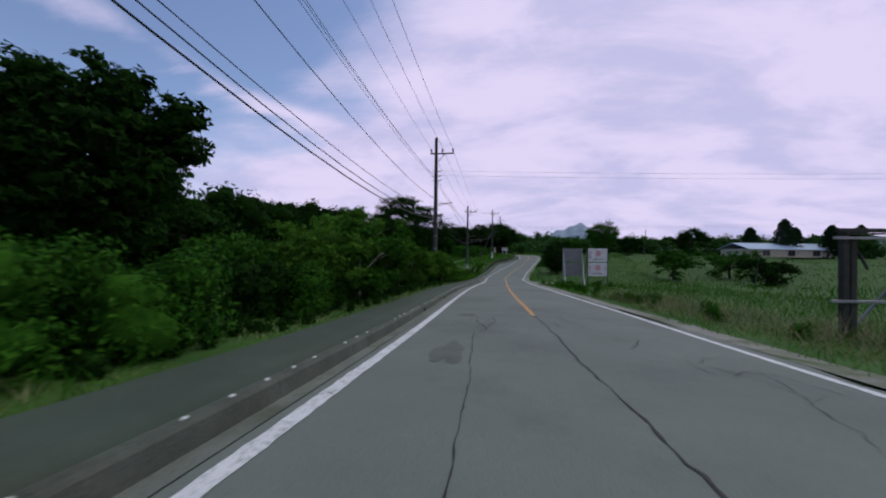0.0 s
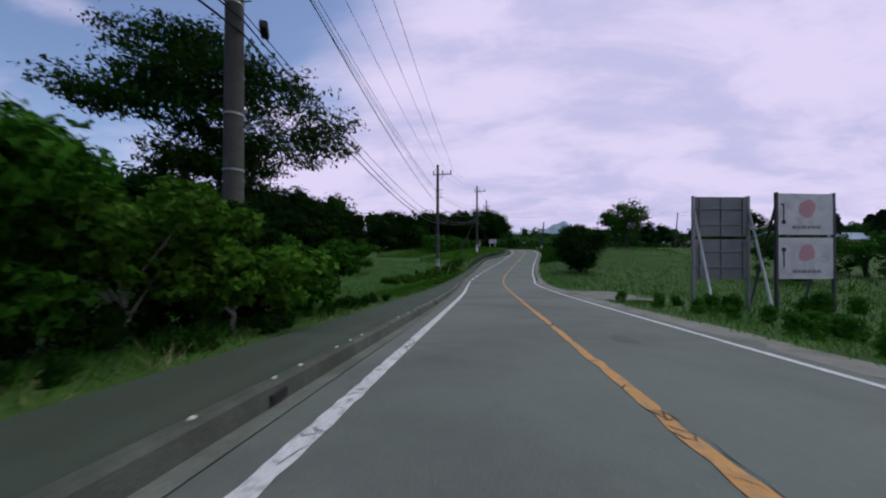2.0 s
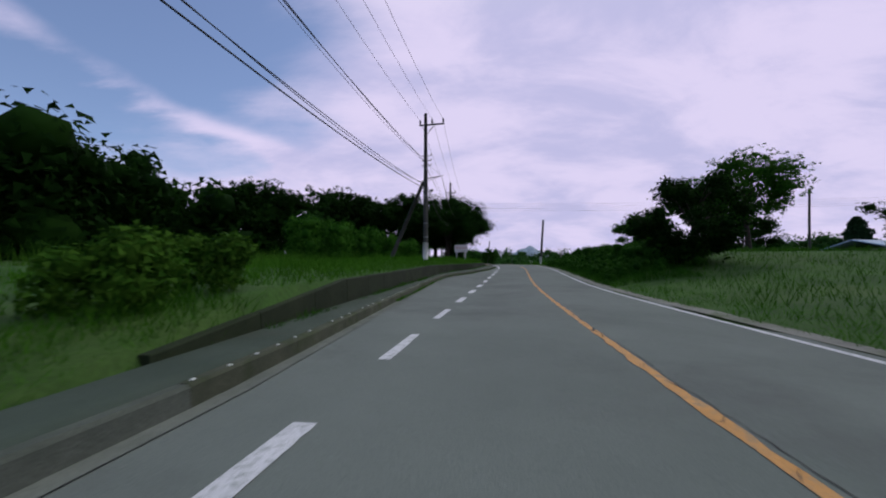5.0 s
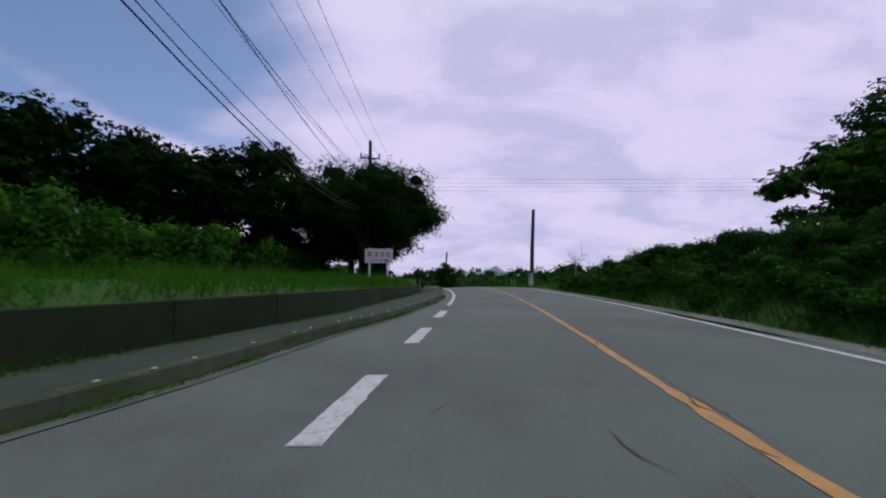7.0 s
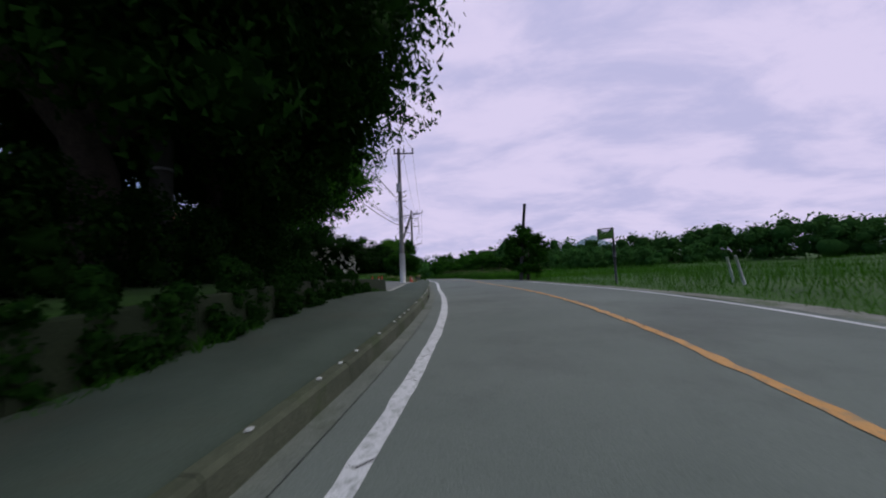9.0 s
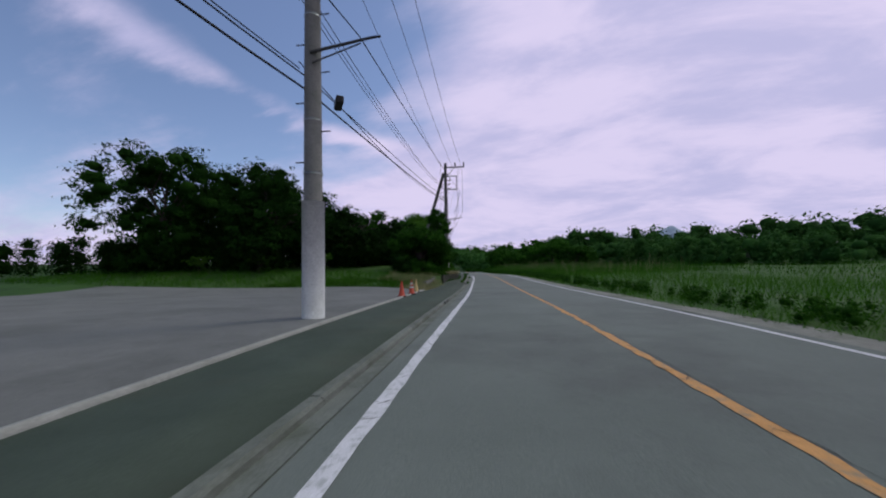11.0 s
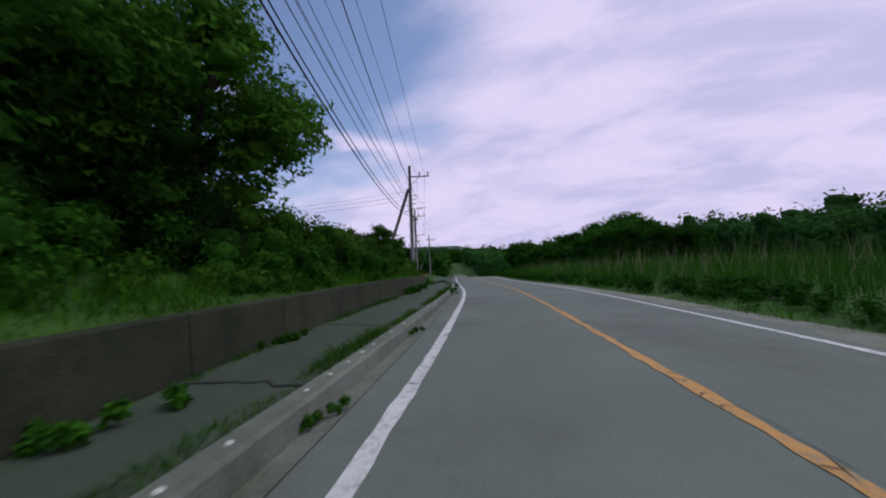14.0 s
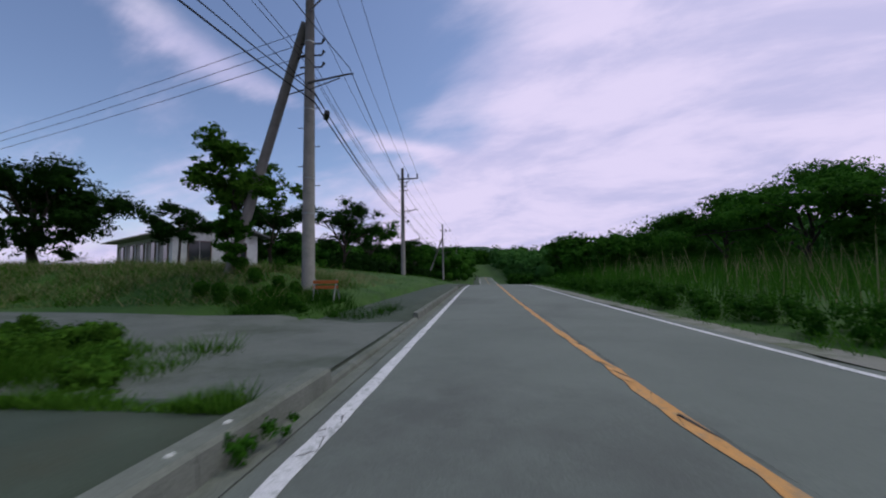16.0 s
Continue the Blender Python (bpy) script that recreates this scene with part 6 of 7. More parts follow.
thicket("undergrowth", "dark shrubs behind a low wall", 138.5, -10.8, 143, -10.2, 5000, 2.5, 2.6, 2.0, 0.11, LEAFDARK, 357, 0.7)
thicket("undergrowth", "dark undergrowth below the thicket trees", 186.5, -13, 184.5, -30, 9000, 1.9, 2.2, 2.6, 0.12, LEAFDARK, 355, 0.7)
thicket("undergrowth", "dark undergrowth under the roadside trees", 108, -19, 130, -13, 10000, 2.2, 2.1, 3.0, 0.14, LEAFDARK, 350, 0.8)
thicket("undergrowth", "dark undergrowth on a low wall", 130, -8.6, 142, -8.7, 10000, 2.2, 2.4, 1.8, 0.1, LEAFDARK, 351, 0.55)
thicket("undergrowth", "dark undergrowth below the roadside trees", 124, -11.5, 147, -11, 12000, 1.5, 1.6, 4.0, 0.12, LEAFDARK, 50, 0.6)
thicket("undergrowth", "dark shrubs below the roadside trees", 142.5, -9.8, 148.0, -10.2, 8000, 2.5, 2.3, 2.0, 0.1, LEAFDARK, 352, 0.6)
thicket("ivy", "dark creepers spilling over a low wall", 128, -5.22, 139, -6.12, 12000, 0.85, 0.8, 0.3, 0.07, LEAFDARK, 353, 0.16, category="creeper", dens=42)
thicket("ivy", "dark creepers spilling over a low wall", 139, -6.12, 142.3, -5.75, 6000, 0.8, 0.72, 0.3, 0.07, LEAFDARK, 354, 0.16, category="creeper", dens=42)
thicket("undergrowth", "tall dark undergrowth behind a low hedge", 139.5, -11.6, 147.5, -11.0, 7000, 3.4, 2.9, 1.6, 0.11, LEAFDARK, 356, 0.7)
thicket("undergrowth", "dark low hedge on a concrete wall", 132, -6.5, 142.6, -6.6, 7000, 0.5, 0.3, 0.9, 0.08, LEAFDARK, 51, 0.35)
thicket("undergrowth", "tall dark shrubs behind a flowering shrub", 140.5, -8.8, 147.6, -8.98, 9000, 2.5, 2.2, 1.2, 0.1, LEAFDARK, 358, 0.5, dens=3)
tree(144.6, beside(-7.7), 1.35, 0.6, "rounded shrub with many white flowers", 52, LEAFDARK, n=4500, leaf=0.085, low=0.03, name="shrub", trunk=0.04)
FLOWER = foliage("white_flowers", (0.45, 0.45, 0.40), (0.62, 0.62, 0.56), 0.1)
rf = np.random.default_rng(53)
fc, fd = blob_points([(0, 0, 0.75, 1.12), (0.4, -0.4, 0.8, 0.85), (-0.4, -0.3, 0.7, 0.85)], 420, rf, 0.1, 0.85)
fo = new("flowers", leaf_cards("flowers", fc, fd, 0.065, FLOWER, rf, 0.9))
fo.matrix_world = Matrix.Translation(at(144.6, -7.7))
tagged(fo, "scattered white blossoms on a rounded shrub", "flowers", kind="stuff")
for k, (u, off, s) in enumerate(((186.5, -10.5, 0.5), (185.0, -13.5, 0.55), (184.0, -16.5, 0.45))):
    tree(u, off, 0.9, s, "low rounded flowering shrub beside the forecourt", 54 + k, LEAFLIGHT, n=700, leaf=0.08, low=0.03, name="shrub", trunk=0.02)
tree(170.5, -21.5, 2.0, 0.9, "clipped round shrub before a white house", 58, LEAFDARK, n=2400, leaf=0.09, low=0.05, name="shrub", trunk=0.04)
# thicket and trees past the forecourt
for k, (u, off, h, low, rx, ry) in enumerate(((187.2, -13.4, 7.4, 0.4, 3.0, 3.2), (190.8, -10.0, 5.2, 0.4, 2.2, 2.8), (194.8, -8.6, 3.8, 0.5, 2.3, 2.8), (199.0, -8.4, 5.2, 0.6, 2.7, 2.8), (192.5, -16.5, 9.0, 0.5, 3.8, 4.0), (186.0, -19.5, 9.4, 0.5, 4.2, 4.0), (199.5, -14.5, 7.6, 0.6, 3.6, 4.0), (196.5, -21.0, 8.6, 0.8, 4.4, 4.4))):
    canopy_tree(u, off, h, low, rx, ry, "tall dark tree of a thicket behind the forecourt", 60 + k, n=10500, leaf=0.12, lumps=64, group="thicket trees")
canopy_tree(208.6, -10.6, 6.6, 0.7, 2.8, 2.8, "tall dark tree at the back of the bank", 466, n=9000, leaf=0.11, lumps=52, group="thicket trees")
canopy_tree(213.0, -13.0, 6.8, 0.7, 3.2, 3.2, "tall dark tree at the back of the bank", 467, n=8000, leaf=0.12, lumps=52, group="thicket trees")
canopy_tree(201.6, -7.5, 5.6, 0.6, 2.5, 2.5, "tall green tree on the bank", 468, LEAF, n=9000, leaf=0.1, lumps=50, group="thicket trees")
canopy_tree(186.9, -5.1, 3.6, 0.7, 1.95, 1.7, "dense dark green bushy tree leaning over the wall", 462, LEAF, n=13000, leaf=0.085, lumps=60)
canopy_tree(191.4, beside(-6.6), 5.1, 0.8, 1.25, 1.25, "slender green tree beside a bushy tree on the wall", 470, LEAF, n=9000, leaf=0.09, lumps=60, trunk=0.07, fill=0.75)
canopy_tree(204.7, -6.75, 6.0, 1.7, 2.6, 2.9, "green tree leaning over the bank", 464, LEAFLIGHT, n=14000, leaf=0.09, lumps=60, fill=0.58)
canopy_tree(202.0, -9.6, 6.2, 0.8, 2.6, 2.6, "green tree at the back of the bank", 465, LEAF, n=8000, leaf=0.1, lumps=44, fill=0.6)
thicket("weeds", "rank weeds and shrubs on the bank above a wall", 184.5, -6.6, 212, -6.8, 26000, 0.9, 1.2, 2.4, 0.085, LEAF, 66, 0.4, dens=3.6)
thicket("weeds", "tall flowering weeds on the bank above a wall", 204, -7.6, 227, -7.9, 24000, 2.1, 1.2, 3.0, 0.09, LEAFLIGHT, 67, 0.6, dens=2.4)
thicket("weeds", "bright leafy weeds along the top of a wall", 200, -6.0, 226.5, -6.6, 15000, 0.5, 0.6, 1.0, 0.075, LEAFLIGHT, 371, 0.3, dens=5.0)
thicket("undergrowth", "dark shrubs filling the bank above a wall", 184.5, -8.6, 206, -8.8, 14000, 1.7, 2.2, 2.6, 0.1, LEAFDARK, 372, 0.7, dens=2.2)
thicket("weeds", "tall weeds at the end of the bank", 218, -8.6, 227, -8.8, 6000, 1.7, 1.3, 2.4, 0.1, LEAF, 370, 0.55)
thicket("shrubs", "dark shrubs at the back of the bank", 208, -11, 229, -11, 9000, 2.8, 1.6, 3.0, 0.14, LEAFDARK, 68, 0.9)
# beyond the driveway
tree(242.0, -18.2, 3.6, 2.6, "dark round tree before a low house", 70, LEAFDARK, n=6000, leaf=0.15, low=0.1, lumps=18)
tree(247.5, -15.6, 2.7, 1.3, "small round-headed tree on the bank", 71, LEAFDARK, n=2600, leaf=0.12, low=0.4, trunk=0.06)
tree(236.4, beside(-11.0), 3.25, 1.1, "young light green tree with several thin stems", 72, LEAFLIGHT, n=4200, leaf=0.1, low=0.48, trunk=0.05, fill=0.3)
tree(236.0, beside(-10.9), 1.45, 0.45, "dark lower growth of a roadside tree", 73, LEAF, n=1500, leaf=0.11, low=0.15, trunk=0.04)
for k, (u, off, h, r) in enumerate(((268, -13, 5.2, 2.8), (276, -12.5, 4.5, 2.6), (285, -11.5, 4.3, 2.5), (296, -11, 4.6, 2.8), (262, -17, 4.4, 2.6))):
    tree(u, off, h, r, "dark green roadside tree past the verge", 74 + k, LEAF if k % 2 else LEAFDARK, n=4500, leaf=0.16, low=0.08, lumps=16)
grass("dry_grass", "rough brown grass on the bank", 234.5, 241, -7.5, -20, 6000, 0.35, 0.011, DRYGRASS, 224, 0.7, 0.6)
thicket("far_hedge", "clipped dark hedge beyond a lawn", 262, -11.5, 300, -9.5, 5000, 1.6, 1.8, 2, 0.16, LEAFDARK, 80, 0.7, category="hedge")
thicket("weeds", "brown and green weeds on a rough bank", 234.0, -8.9, 237.0, -8.95, 3000, 0.5, 0.6, 2.2, 0.09, LEAF, 81, 0.35)
thicket("weeds", "rough green weeds on a bank before a low house", 234.4, -9.1, 236.0, -20, 7000, 0.45, 0.5, 2.2, 0.07, LEAFLIGHT, 181, 0.3)
thicket("far_wood", "distant wood closing the road ahead", 318, -11, 520, -11, 6480, 7, 10, 12, 0.5, LEAF, 82, 2.4, category="wood", dens=0.2)
thicket("far_wood", "distant wood closing the road ahead", 300, -40, 480, -60, 5760, 8, 12, 20, 0.7, LEAF, 83, 3, category="wood", dens=0.12)

thicket("far_wood", "wooded knoll beyond the fields", 420, 55, 424, 86, 2600, 14.5, 15.5, 24, 1.1, HAZELEAF, 84, 4, category="wood", dens=0.12)
thicket("far_wood", "distant wood closing the valley", 548, -60, 548, 190, 6500, 11, 12.5, 20, 1.2, LEAF, 85, 4, category="wood", dens=0.08)
thicket("far_wood", "wood beside the road far ahead", 400, 16, 430, 90, 3200, 8.5, 10, 14, 0.8, HAZELEAF, 86, 3, category="wood", dens=0.16)
thicket("far_wood", "wood beside the road far ahead", 430, 9.5, 545, 9.5, 2600, 9, 10, 8, 0.8, HAZELEAF, 87, 3, category="wood", dens=0.18)
thicket("far_wood", "wood beside the road far ahead", 300, 7.6, 340, 7.6, 2600, 3.0, 3.5, 4, 0.35, LEAF, 88, 1.3, category="wood", dens=0.4)
# right side
canopy_tree(77.8, 4.95, 4.5, 0.45, 2.5, 2.3, "dark round-headed tree with several stems beside the road", 90, LEAFDARK, n=10000, leaf=0.085, lumps=60, trunk=0.15, stems=4)
canopy_tree(97.0, 5.4, 5.2, 0.5, 2.4, 2.2, "dark bushy tree beside the road", 91, LEAFDARK, n=6000, leaf=0.1, lumps=36, trunk=0.1, stems=2)
canopy_tree(116.0, beside(13.2), 4.5, 1.4, 1.9, 1.9, "dark green shrub tree on the weedy bank", 93, LEAF, n=7500, leaf=0.1, lumps=48, trunk=0.08)
canopy_tree(117.5, 12.0, 7.2, 3.4, 2.6, 3.0, "loose green tree on the weedy bank", 92, LEAF, n=8000, leaf=0.1, lumps=46, trunk=0.14, fill=0.3)
canopy_tree(112.0, 12.5, 8.1, 2.2, 3.0, 3.2, "loose green tree on the weedy bank", 88, LEAF, n=9000, leaf=0.1, lumps=46, trunk=0.16, fill=0.35)
thicket("weeds", "steep bank of rank weeds beside the road", 96, 8.9, 126, 8.4, 34000, 1.7, 1.3, 4.0, 0.11, LEAF, 94, 0.55, dens=4.2)
thicket("weeds", "steep bank of rank weeds beside the road", 95, 6.0, 126, 5.7, 32000, 0.8, 0.9, 3.0, 0.085, LEAF, 95, 0.36, dens=8.0)
tree(72, 17, 3.6, 2.2, "round bush in a meadow", 96, LEAF, n=3000, leaf=0.16, low=0.05, name="shrub")
tree(80, 24, 3.6, 2.4, "round bush in a meadow", 97, LEAF, n=3000, leaf=0.17, low=0.05, name="shrub")
tree(66, 24, 3.0, 2.2, "round bush in a meadow", 98, LEAFDARK, n=2600, leaf=0.17, low=0.05, name="shrub")
tree(118, 27, 5.0, 3.0, "round tree across a meadow", 99, LEAFDARK, n=3000, leaf=0.2, low=0.08)
tree(126, 19, 4.6, 2.6, "round tree across a meadow", 100, LEAFDARK, n=3000, leaf=0.18, low=0.08)
for k, (u, off, h) in enumerate(((150, 62, 11), (156, 58, 9), (147, 70, 9.5), (160, 70, 10), (163, 80, 9), (140, 86, 10), (170, 92, 11), (152, 78, 8.5))):
    conifer(u, off, h * 0.8, h * 0.36, "dark pointed conifer across the fields", 110 + k)
thicket("far_wood", "dark tree belt across the fields", 110, 95, 200, 60, 6480, 6, 7, 14, 0.5, HAZELEAF, 120, 2.4, category="wood", dens=0.16)
thicket("far_wood", "dark tree belt across the fields", 200, 75, 330, 50, 10080, 7.0, 8.6, 22, 0.55, HAZELEAF, 121, 2.4, category="wood", dens=0.16)
thicket("far_wood", "tree belt on a low rise across the fields", 215, 40, 300, 30, 7920, 4.2, 6.0, 14, 0.38, HAZELEAF, 122, 1.9, category="wood", dens=0.22)
thicket("far_wood", "broad-leaved trees beside the road ahead", 266, 16, 300, 12.5, 7200, 4.6, 5.6, 7, 0.24, LEAF, 123, 1.9, category="wood", dens=0.4)
thicket("far_wood", "broad-leaved trees beside the road ahead", 304, 9.5, 430, 9.5, 6480, 6.0, 9, 8, 0.45, HAZELEAF, 124, 2.2, category="wood", dens=0.22)
canopy_tree(294, 8.6, 6.9, 1.2, 4.2, 5.0, "broad-leaved tree with layered crown beside the road", 140, LEAF, n=6000, leaf=0.2, lumps=50)
canopy_tree(281, 11.5, 5.5, 1.0, 3.4, 4.0, "broad-leaved tree with layered crown beside the road", 141, LEAF, n=6000, leaf=0.18, lumps=50)
for k, (u, off, h, r) in enumerate(((246, 16.5, 4.3, 3.0), (253, 13.8, 6.0, 3.5), (262, 13.8, 6.2, 3.4))):
    tree(u, off, h * 0.88, r, "broad-leaved tree with layered crown above tall grass", 125 + k, LEAF, n=7000, leaf=0.17, low=0.12, lumps=22, flat=0.55)
canopy_tree(158.6, 2.1, 3.4, 0.4, 1.2, 1.2, "dark round bush tree beside the road", 130, LEAF, n=7000, leaf=0.085, lumps=44, trunk=0.08, fill=0.5)
rb = np.random.default_rng(131)
e = thing("dead_tree", at(130.2, 7.7), "bare grey dead tree in a field", "tree")
lines, _ = forked(3.6, 1.3, rb, 6, start=0.35, radius=0.06)
part("trunk", tubes("trunk", lines, PALEBARK, 6), PALEBARK, e)

# tall grass, meadows and verges
grass("tall_grass", "tall green grass beyond the right verge", 124, 262, 5.2, 12, 26000, 0.75, 0.012, GRASS, 200, clump=0.35)
grass("tall_grass", "tall plume grass on the rise beside the road", 198, 262, 6.0, 16, 16000, 1.4, 0.014, LEAF, 201, 0.22, 0.3)
grass("plumes", "pale seed plumes of tall grass", 200, 262, 8.0, 14, 1500, 1.9, 0.02, DRYGRASS, 202, 0.2, 0.2)
grass("verge_grass", "green grass of the right verge", -6, 262, 3.75, 5.6, 32000, 0.26, 0.008, GRASS, 203, 0.5, 0.6)
grass("meadow_grass", "meadow grass in the fields on the right", -6, 124, 5.4, 16, 42000, 0.36, 0.016, GRASS, 204, 0.4, 0.5)
grass("meadow_grass", "far meadow grass on the right", 10, 262, 14, 60, 24000, 0.6, 0.045, GRASS, 205, 0.4, 0.5)
grass("bank_grass", "long grass on the bank beside the road", 93, 127, 4.0, 8.5, 16000, 0.5, 0.014, LEAF, 231, 0.5, 0.3)
grass("dry_grass", "patches of dry yellow grass on the verge", 4, 22, 4.4, 8.5, 3500, 0.4, 0.01, DRYGRASS, 206, 0.6, 0.8)
grass("verge_grass", "grass along the pavement's outer edge", -6, 78, lambda u: -outer_off(u) - 0.1, lambda u: -outer_off(u) - 2.2, 17000, 0.2, 0.008, LEAF, 207, 0.6, 0.9)
grass("dry_grass", "withered grass along the pavement's outer edge", -6, 60, lambda u: -outer_off(u) - 0.05, lambda u: -outer_off(u) - 1.4, 4500, 0.12, 0.008, DRYGRASS, 227, 0.9, 0.9)
grass("verge_grass", "bright grass along the pavement's outer edge", 44, 78, lambda u: -outer_off(u) - 0.1, lambda u: -outer_off(u) - 2.2, 9000, 0.26, 0.008, GRASS, 228, 0.5, 0.6)
grass("meadow_grass", "bright meadow on the left", 36, 80, lambda u: -outer_off(u) - 1.6, -30, 60000, 0.24, 0.016, GRASS, 208, 0.5, 0.4)
grass("bank_grass", "grass on the bank above the retaining wall", 79, 127, lambda u: -outer_off(u) - 0.25, lambda u: -outer_off(u) - 8, 32000, 0.4, 0.011, GRASS, 209, 0.5, 0.6)
grass("bank_grass", "tall pale grass on the bank", 84, 124, -10.5, -15, 9000, 0.95, 0.014, LEAFLIGHT, 210, 0.25, 0.4)
grass("dry_grass", "bent dry grass hanging over the pavement", 121.2, 124.9, lambda u: -outer_off(u) + 0.7, lambda u: -outer_off(u) - 0.3, 1100, 0.16, 0.007, DRYGRASS, 211, 1.6, 0.6, True)
def straw(u0, u1, n, seed):
    """Bent straw that lies over the wall's top and hangs towards the pavement."""
    r = np.random.default_rng(seed)
    u = r.uniform(u0, u1, n)
    back = r.uniform(0.0, 0.7, n)
    x0, y0 = plan(u, -outer_off(u) - back)
    z0 = ground_z(u, -outer_off(u) - np.maximum(back, 0.25)) + 0.12 + r.uniform(0, 0.12, n)
    reach = back * r.uniform(0.6, 1.0, n) + r.uniform(0.05, 0.22, n)
    x1, y1 = plan(u + r.normal(0, 0.25, n), -outer_off(u) - back + reach)
    z1 = z0 - r.uniform(0.0, 0.3, n)
    a, b = np.stack([x0, y0, z0], 1), np.stack([x1, y1, z1], 1)
    w = np.stack([0 * u, np.full(n, 0.007), 0 * u], 1)
    v = np.stack([a - w, a + w, b + w * 0.3, b - w * 0.3], 1).reshape(-1, 3)
    ob = new("straw", mesh_of("straw", v, np.arange(n * 4).reshape(-1, 4), DRYGRASS))
    return tagged(ob, "bent pale straw hanging over the wall", "grass", kind="stuff")


straw(187.6, 193.6, 1500, 212)
straw(121.3, 124.8, 900, 213)
grass("dry_grass", "dry grass round the fallen logs", 176.4, 183.8, lambda u: -outer_off(u) + 0.15, lambda u: -outer_off(u) - np.where(u > 179.5, 4, 1.5), 6500, 0.3, 0.008, DRYGRASS, 213, 0.6, 0.6)
grass("bank_grass", "grass beside the mossy log", 177.0, 181.0, -5.55, -10.5, 6500, 0.28, 0.011, GRASS, 225, 0.6, 0.6)
grass("bank_grass", "grass on the slope behind the forecourt", 176.8, 186, -6, -24, 12000, 0.4, 0.012, GRASS, 214, 0.5, 0.5)
grass("bank_grass", "grass fringe above the retaining wall", 184, 227.4, lambda u: -outer_off(u) - 0.2, lambda u: -outer_off(u) - 1.4, 12000, 0.32, 0.009, GRASS, 215, 0.6, 0.6)
grass("kerb_grass", "grass growing between kerb and pavement", 184.5, 221, lambda u: -kerb_off(u) - 0.24, lambda u: -kerb_off(u) - 0.46, 11000, 0.11, 0.006, LEAFLIGHT, 216, 0.5, 0.8, True)
grass("wall_foot_weeds", "weeds along the foot of the wall", 184, 227.5, lambda u: -outer_off(u) + 0.12, lambda u: -outer_off(u) - 0.02, 5200, 0.09, 0.010, LEAF, 217, 0.6, 1.0, True)
grass("gutter_moss", "moss and grass along the kerb's foot", 84, 121, lambda u: -kerb_off(u) + 0.02, lambda u: -kerb_off(u) + 0.16, 5000, 0.035, 0.012, GRASS, 226, 0.8, 0.9, True)
grass("wall_foot_weeds", "weeds along the foot of the wall", 78, 144, lambda u: -outer_off(u) + 0.2, lambda u: -outer_off(u) - 0.02, 5200, 0.1, 0.01, LEAF, 218, 0.6, 1.0, True)
grass("dry_grass", "matted dry grass over a rough bank", 233.6, 246, -7.0, -24, 16000, 0.3, 0.014, DRYGRASS, 229, 0.9, 0.8)
grass("bank_grass", "long green grass over a rough bank", 233.6, 240, -7.0, -24, 14000, 0.4, 0.014, GRASS, 230, 0.9, 0.7)
grass("lawn", "short lawn beyond the driveway", 236, 300, -4.1, -16, 18000, 0.16, 0.012, GRASS, 219, 0.5, 0.4)
thicket("driveway_weeds", "leafy weeds at the corner of the driveway", 226.9, -6.4, 229.2, -9.0, 7000, 0.5, 0.55, 2.0, 0.05, LEAFLIGHT, 341, 0.22, dens=9)
grass("driveway_weeds", "weeds at the corner of the driveway", 226.8, 229.0, -5.5, -8.6, 6000, 0.32, 0.012, LEAFLIGHT, 220, 0.6, 0.6)
grass("joint_grass", "grass growing along the end of the pavement", 226.3, 226.6, -3.6, -6.2, 2200, 0.13, 0.008, LEAFLIGHT, 221, 0.5, 0.9, True)
grass("corner_weeds", "weeds and rubble past the driveway", 232.6, 235.2, -4.2, -8.6, 4500, 0.3, 0.014, LEAF, 222, 0.6, 0.8)
thicket("corner_weeds", "leafy weeds past the driveway", 233.0, -5.6, 234.4, -10.5, 3500, 0.45, 0.6, 1.4, 0.08, LEAF, 223, 0.32)
for k, (u, h) in enumerate(((185.6, 0.16), (199.2, 0.12), (212.9, 0.42), (217.6, 0.2), (221.8, 0.5), (187.0, 0.16), (226.0, 0.16), (203.0, 0.1))):
    rw = np.random.default_rng(300 + k)
    o = -float(kerb_off(u)) + (0.07 if u > 150 else -0.5)
    x, y = plan(u, o)
    z = float(cz(u)) + (0.0 if u > 150 else float(pave_dz(u)) + float(lift(u, o)))
    LW = [(float(x) + rw.normal(0, 0.05), float(y) + rw.normal(0, 0.16), z + h * rw.uniform(0.2, 0.7), h * rw.uniform(0.25, 0.45)) for _ in range(9)]
    cw, dw = blob_points(LW, 420, rw, 0.8, 1.0)
    ob = new("kerb_weed", leaf_cards("kerb_weed", cw, dw + np.array([0, 0, 0.6]), 0.03, LEAF, rw, 0.4))
    tagged(ob, "leafy weed growing out of the gutter", "weed", "weeds along the kerb", "stuff")
for k, (u, h) in enumerate(((211.8, 0.28), (212.4, 0.32), (213.0, 0.25), (216.0, 0.3), (201.4, 0.14), (198.2, 0.16), (223.0, 0.3))):
    rw = np.random.default_rng(400 + k)
    o = -float(outer_off(u)) + 0.16
    x, y = plan(u, o)
    z = float(cz(u)) + float(pave_dz(u)) + float(lift(u, o))
    LW = [(float(x) + rw.normal(0, 0.1), float(y) + rw.normal(0, 0.3), z + h * rw.uniform(0.2, 0.8), h * rw.uniform(0.3, 0.5)) for _ in range(12)]
    cw, dw = blob_points(LW, 900, rw, 0.8, 1.0)
    ob = new("wall_weed", leaf_cards("wall_weed", cw, dw + np.array([0, 0, 0.6]), 0.04, LEAF, rw, 0.5))
    tagged(ob, "leafy weed at the foot of the wall", "weed", "weeds along the wall", "stuff")
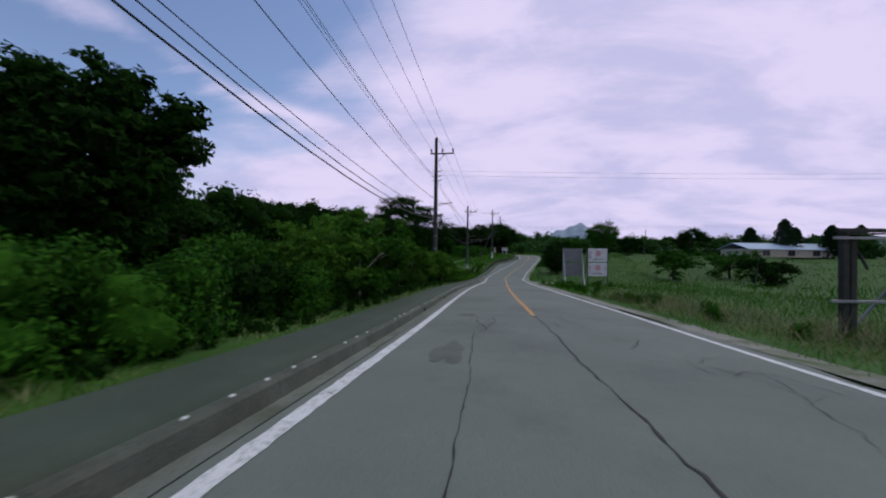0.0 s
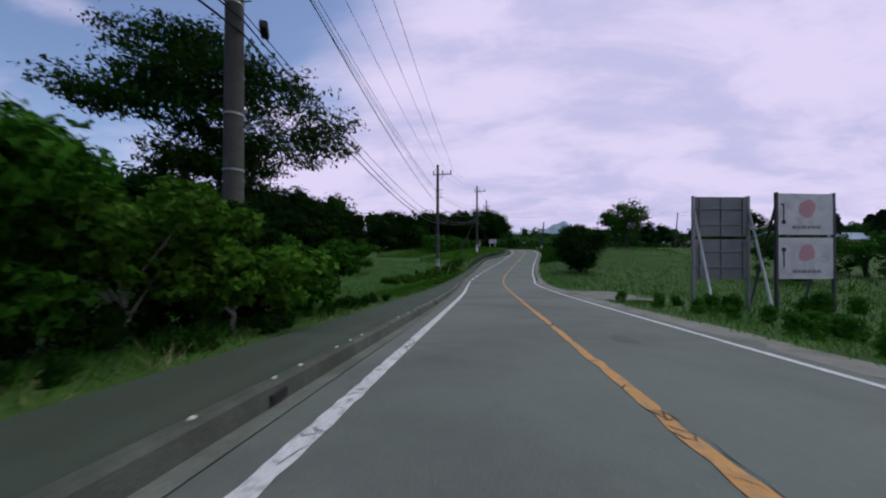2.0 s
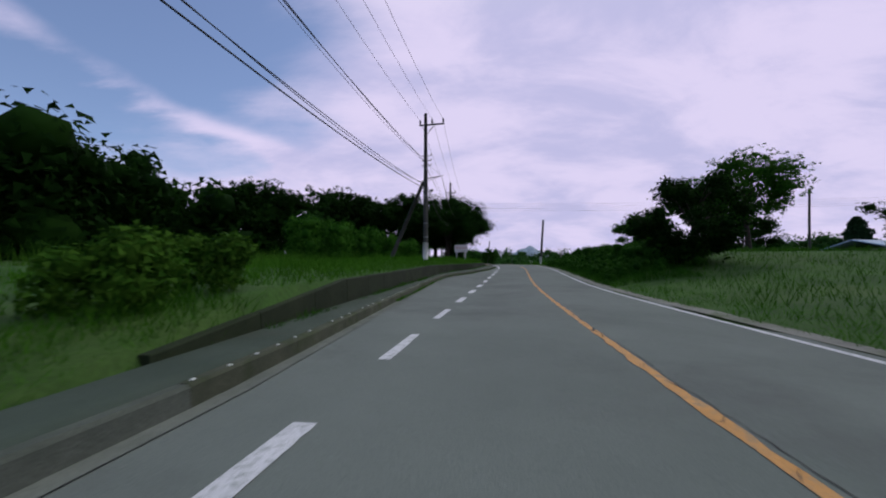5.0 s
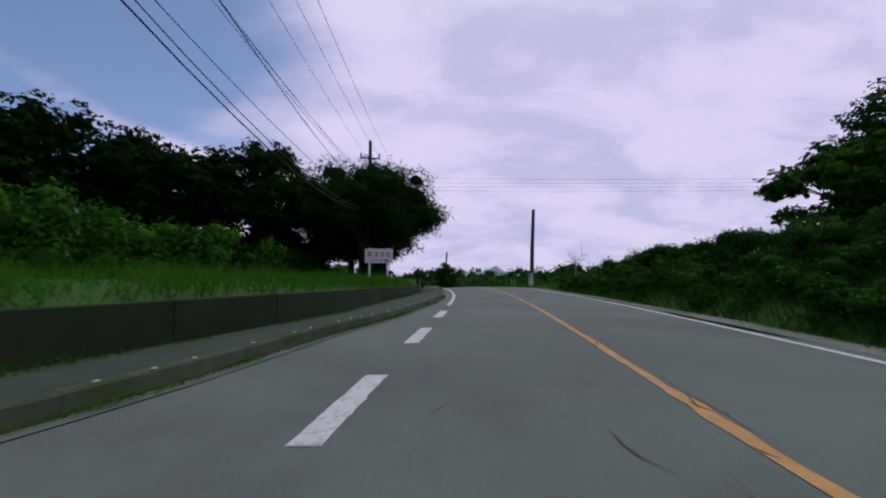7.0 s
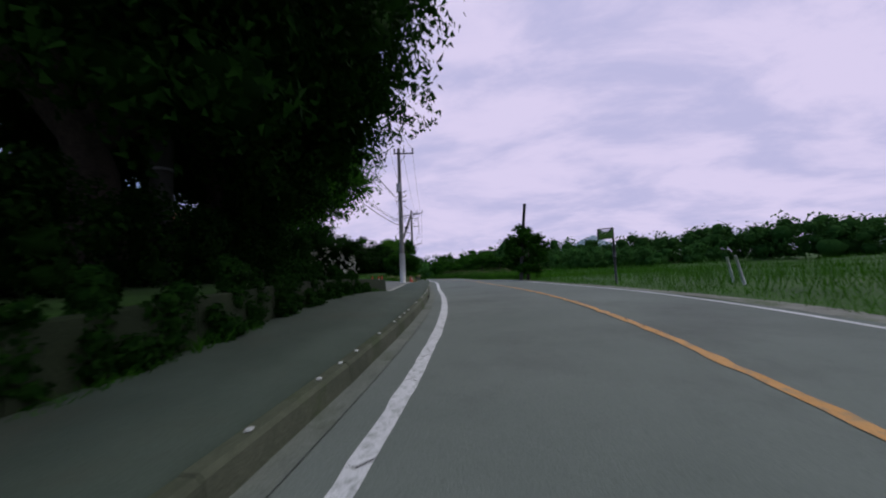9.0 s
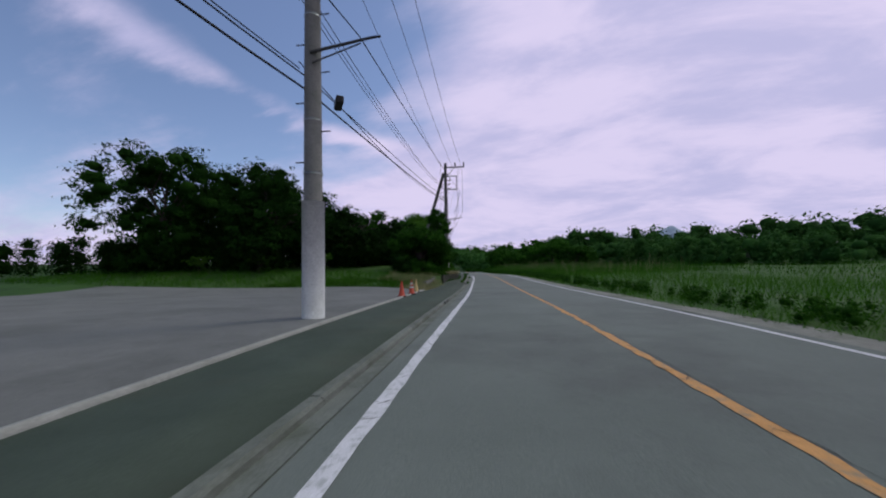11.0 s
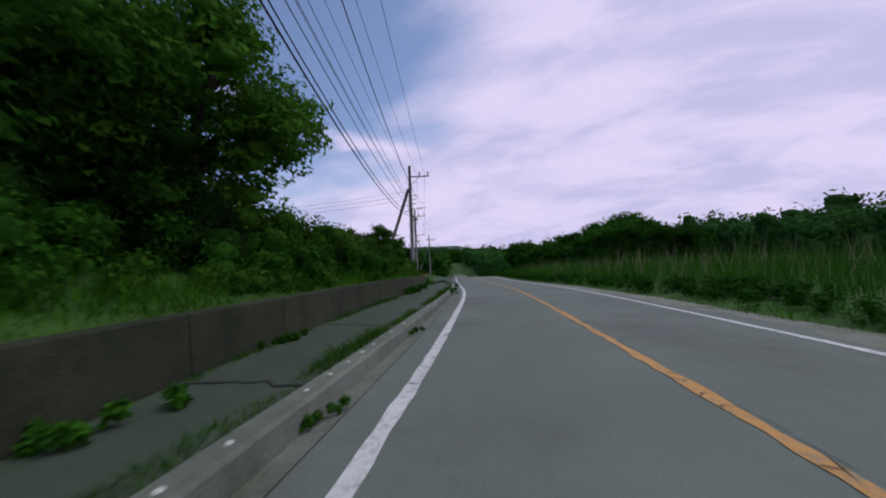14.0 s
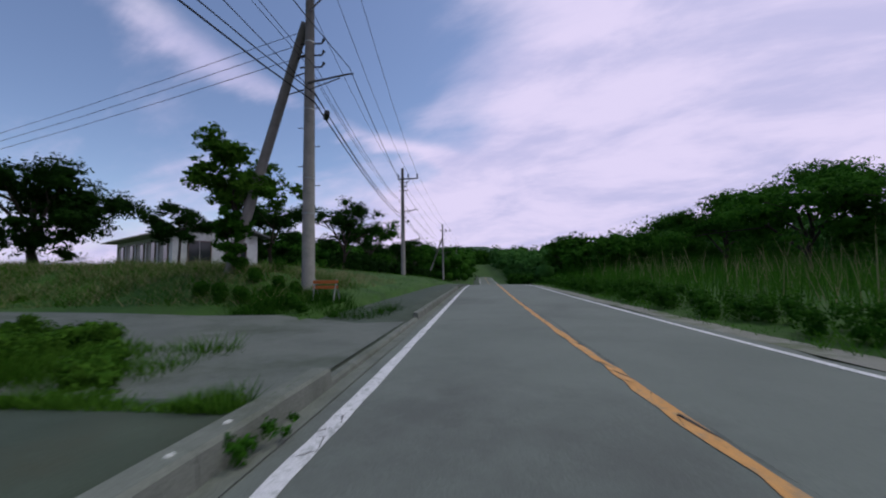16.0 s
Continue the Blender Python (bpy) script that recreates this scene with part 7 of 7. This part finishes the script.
thicket("leafy_weeds", "low leafy weeds along the right verge", 160, 5.1, 262, 5.3, 36000, 0.5, 0.8, 1.8, 0.075, LEAF, 330, 0.36, dens=5.5, fill=0.5)
thicket("leafy_weeds", "rank weeds round the legs of two boards", 42.4, 6.0, 43.2, 11.5, 2600, 0.7, 0.8, 1.0, 0.075, LEAF, 332, 0.34, dens=2.6)
thicket("leafy_weeds", "low leafy weeds along the right verge", 6, 5.6, 46, 5.4, 9000, 0.5, 0.6, 2.0, 0.07, LEAF, 331, 0.3, dens=1.2)

# ---- distant hills ----
def hill(name, label, cx_, cy_, w, h, seed, mat, depth=200):
    """A far ridge with an uneven crest."""
    r = np.random.default_rng(seed)
    n, m = 60, 5
    v = []
    for j in range(m):
        for i in range(n):
            t = i / (n - 1) * 2 - 1
            crest = math.exp(-(t * 1.9) ** 2) + 0.05 * math.sin(t * 17 + seed) + 0.03 * math.sin(t * 41)
            prof = (1, 0.93, 0.7, 0.35, -0.2)[j]
            v.append((GROW * (cx_ + t * w / 2), cy_ - j * depth / 4, max(-5, GROW * h * crest * prof)))
    f = [(j * n + i, (j + 1) * n + i, (j + 1) * n + i + 1, j * n + i + 1) for j in range(m - 1) for i in range(n - 1)]
    ob = new(name, mesh_of(name, v, f, mat, True))
    return tagged(ob, label, "hill", kind="structure")


# The air's haze over the far hills is put into their base colours.
HAZE1 = material("hill_with_blue_haze_colour", (0.28, 0.34, 0.42), (0.32, 0.38, 0.46), 0.01, 1.0, 0, 0.05)
HAZE2 = material("hazy_green_hill", (0.035, 0.070, 0.050), (0.055, 0.095, 0.065), 0.02, 1.0, 0, 0.08)
hill("backdrop", "hill on the horizon with blue haze in its colour", 420, 2500, 620, 120, 1, HAZE1)
hill("backdrop", "long mountain foot on the horizon with haze in its colour", 2100, 2300, 1900, 150, 2, HAZE1)
hill("backdrop", "low wooded rise beyond the fields", 120, 760, 420, 20, 3, HAZE2)
hill("backdrop", "low wooded rise beyond the fields", 420, 700, 560, 24, 4, HAZE2)
hill("backdrop", "low wooded rise closing the valley", -140, 780, 420, 26, 5, HAZE2)
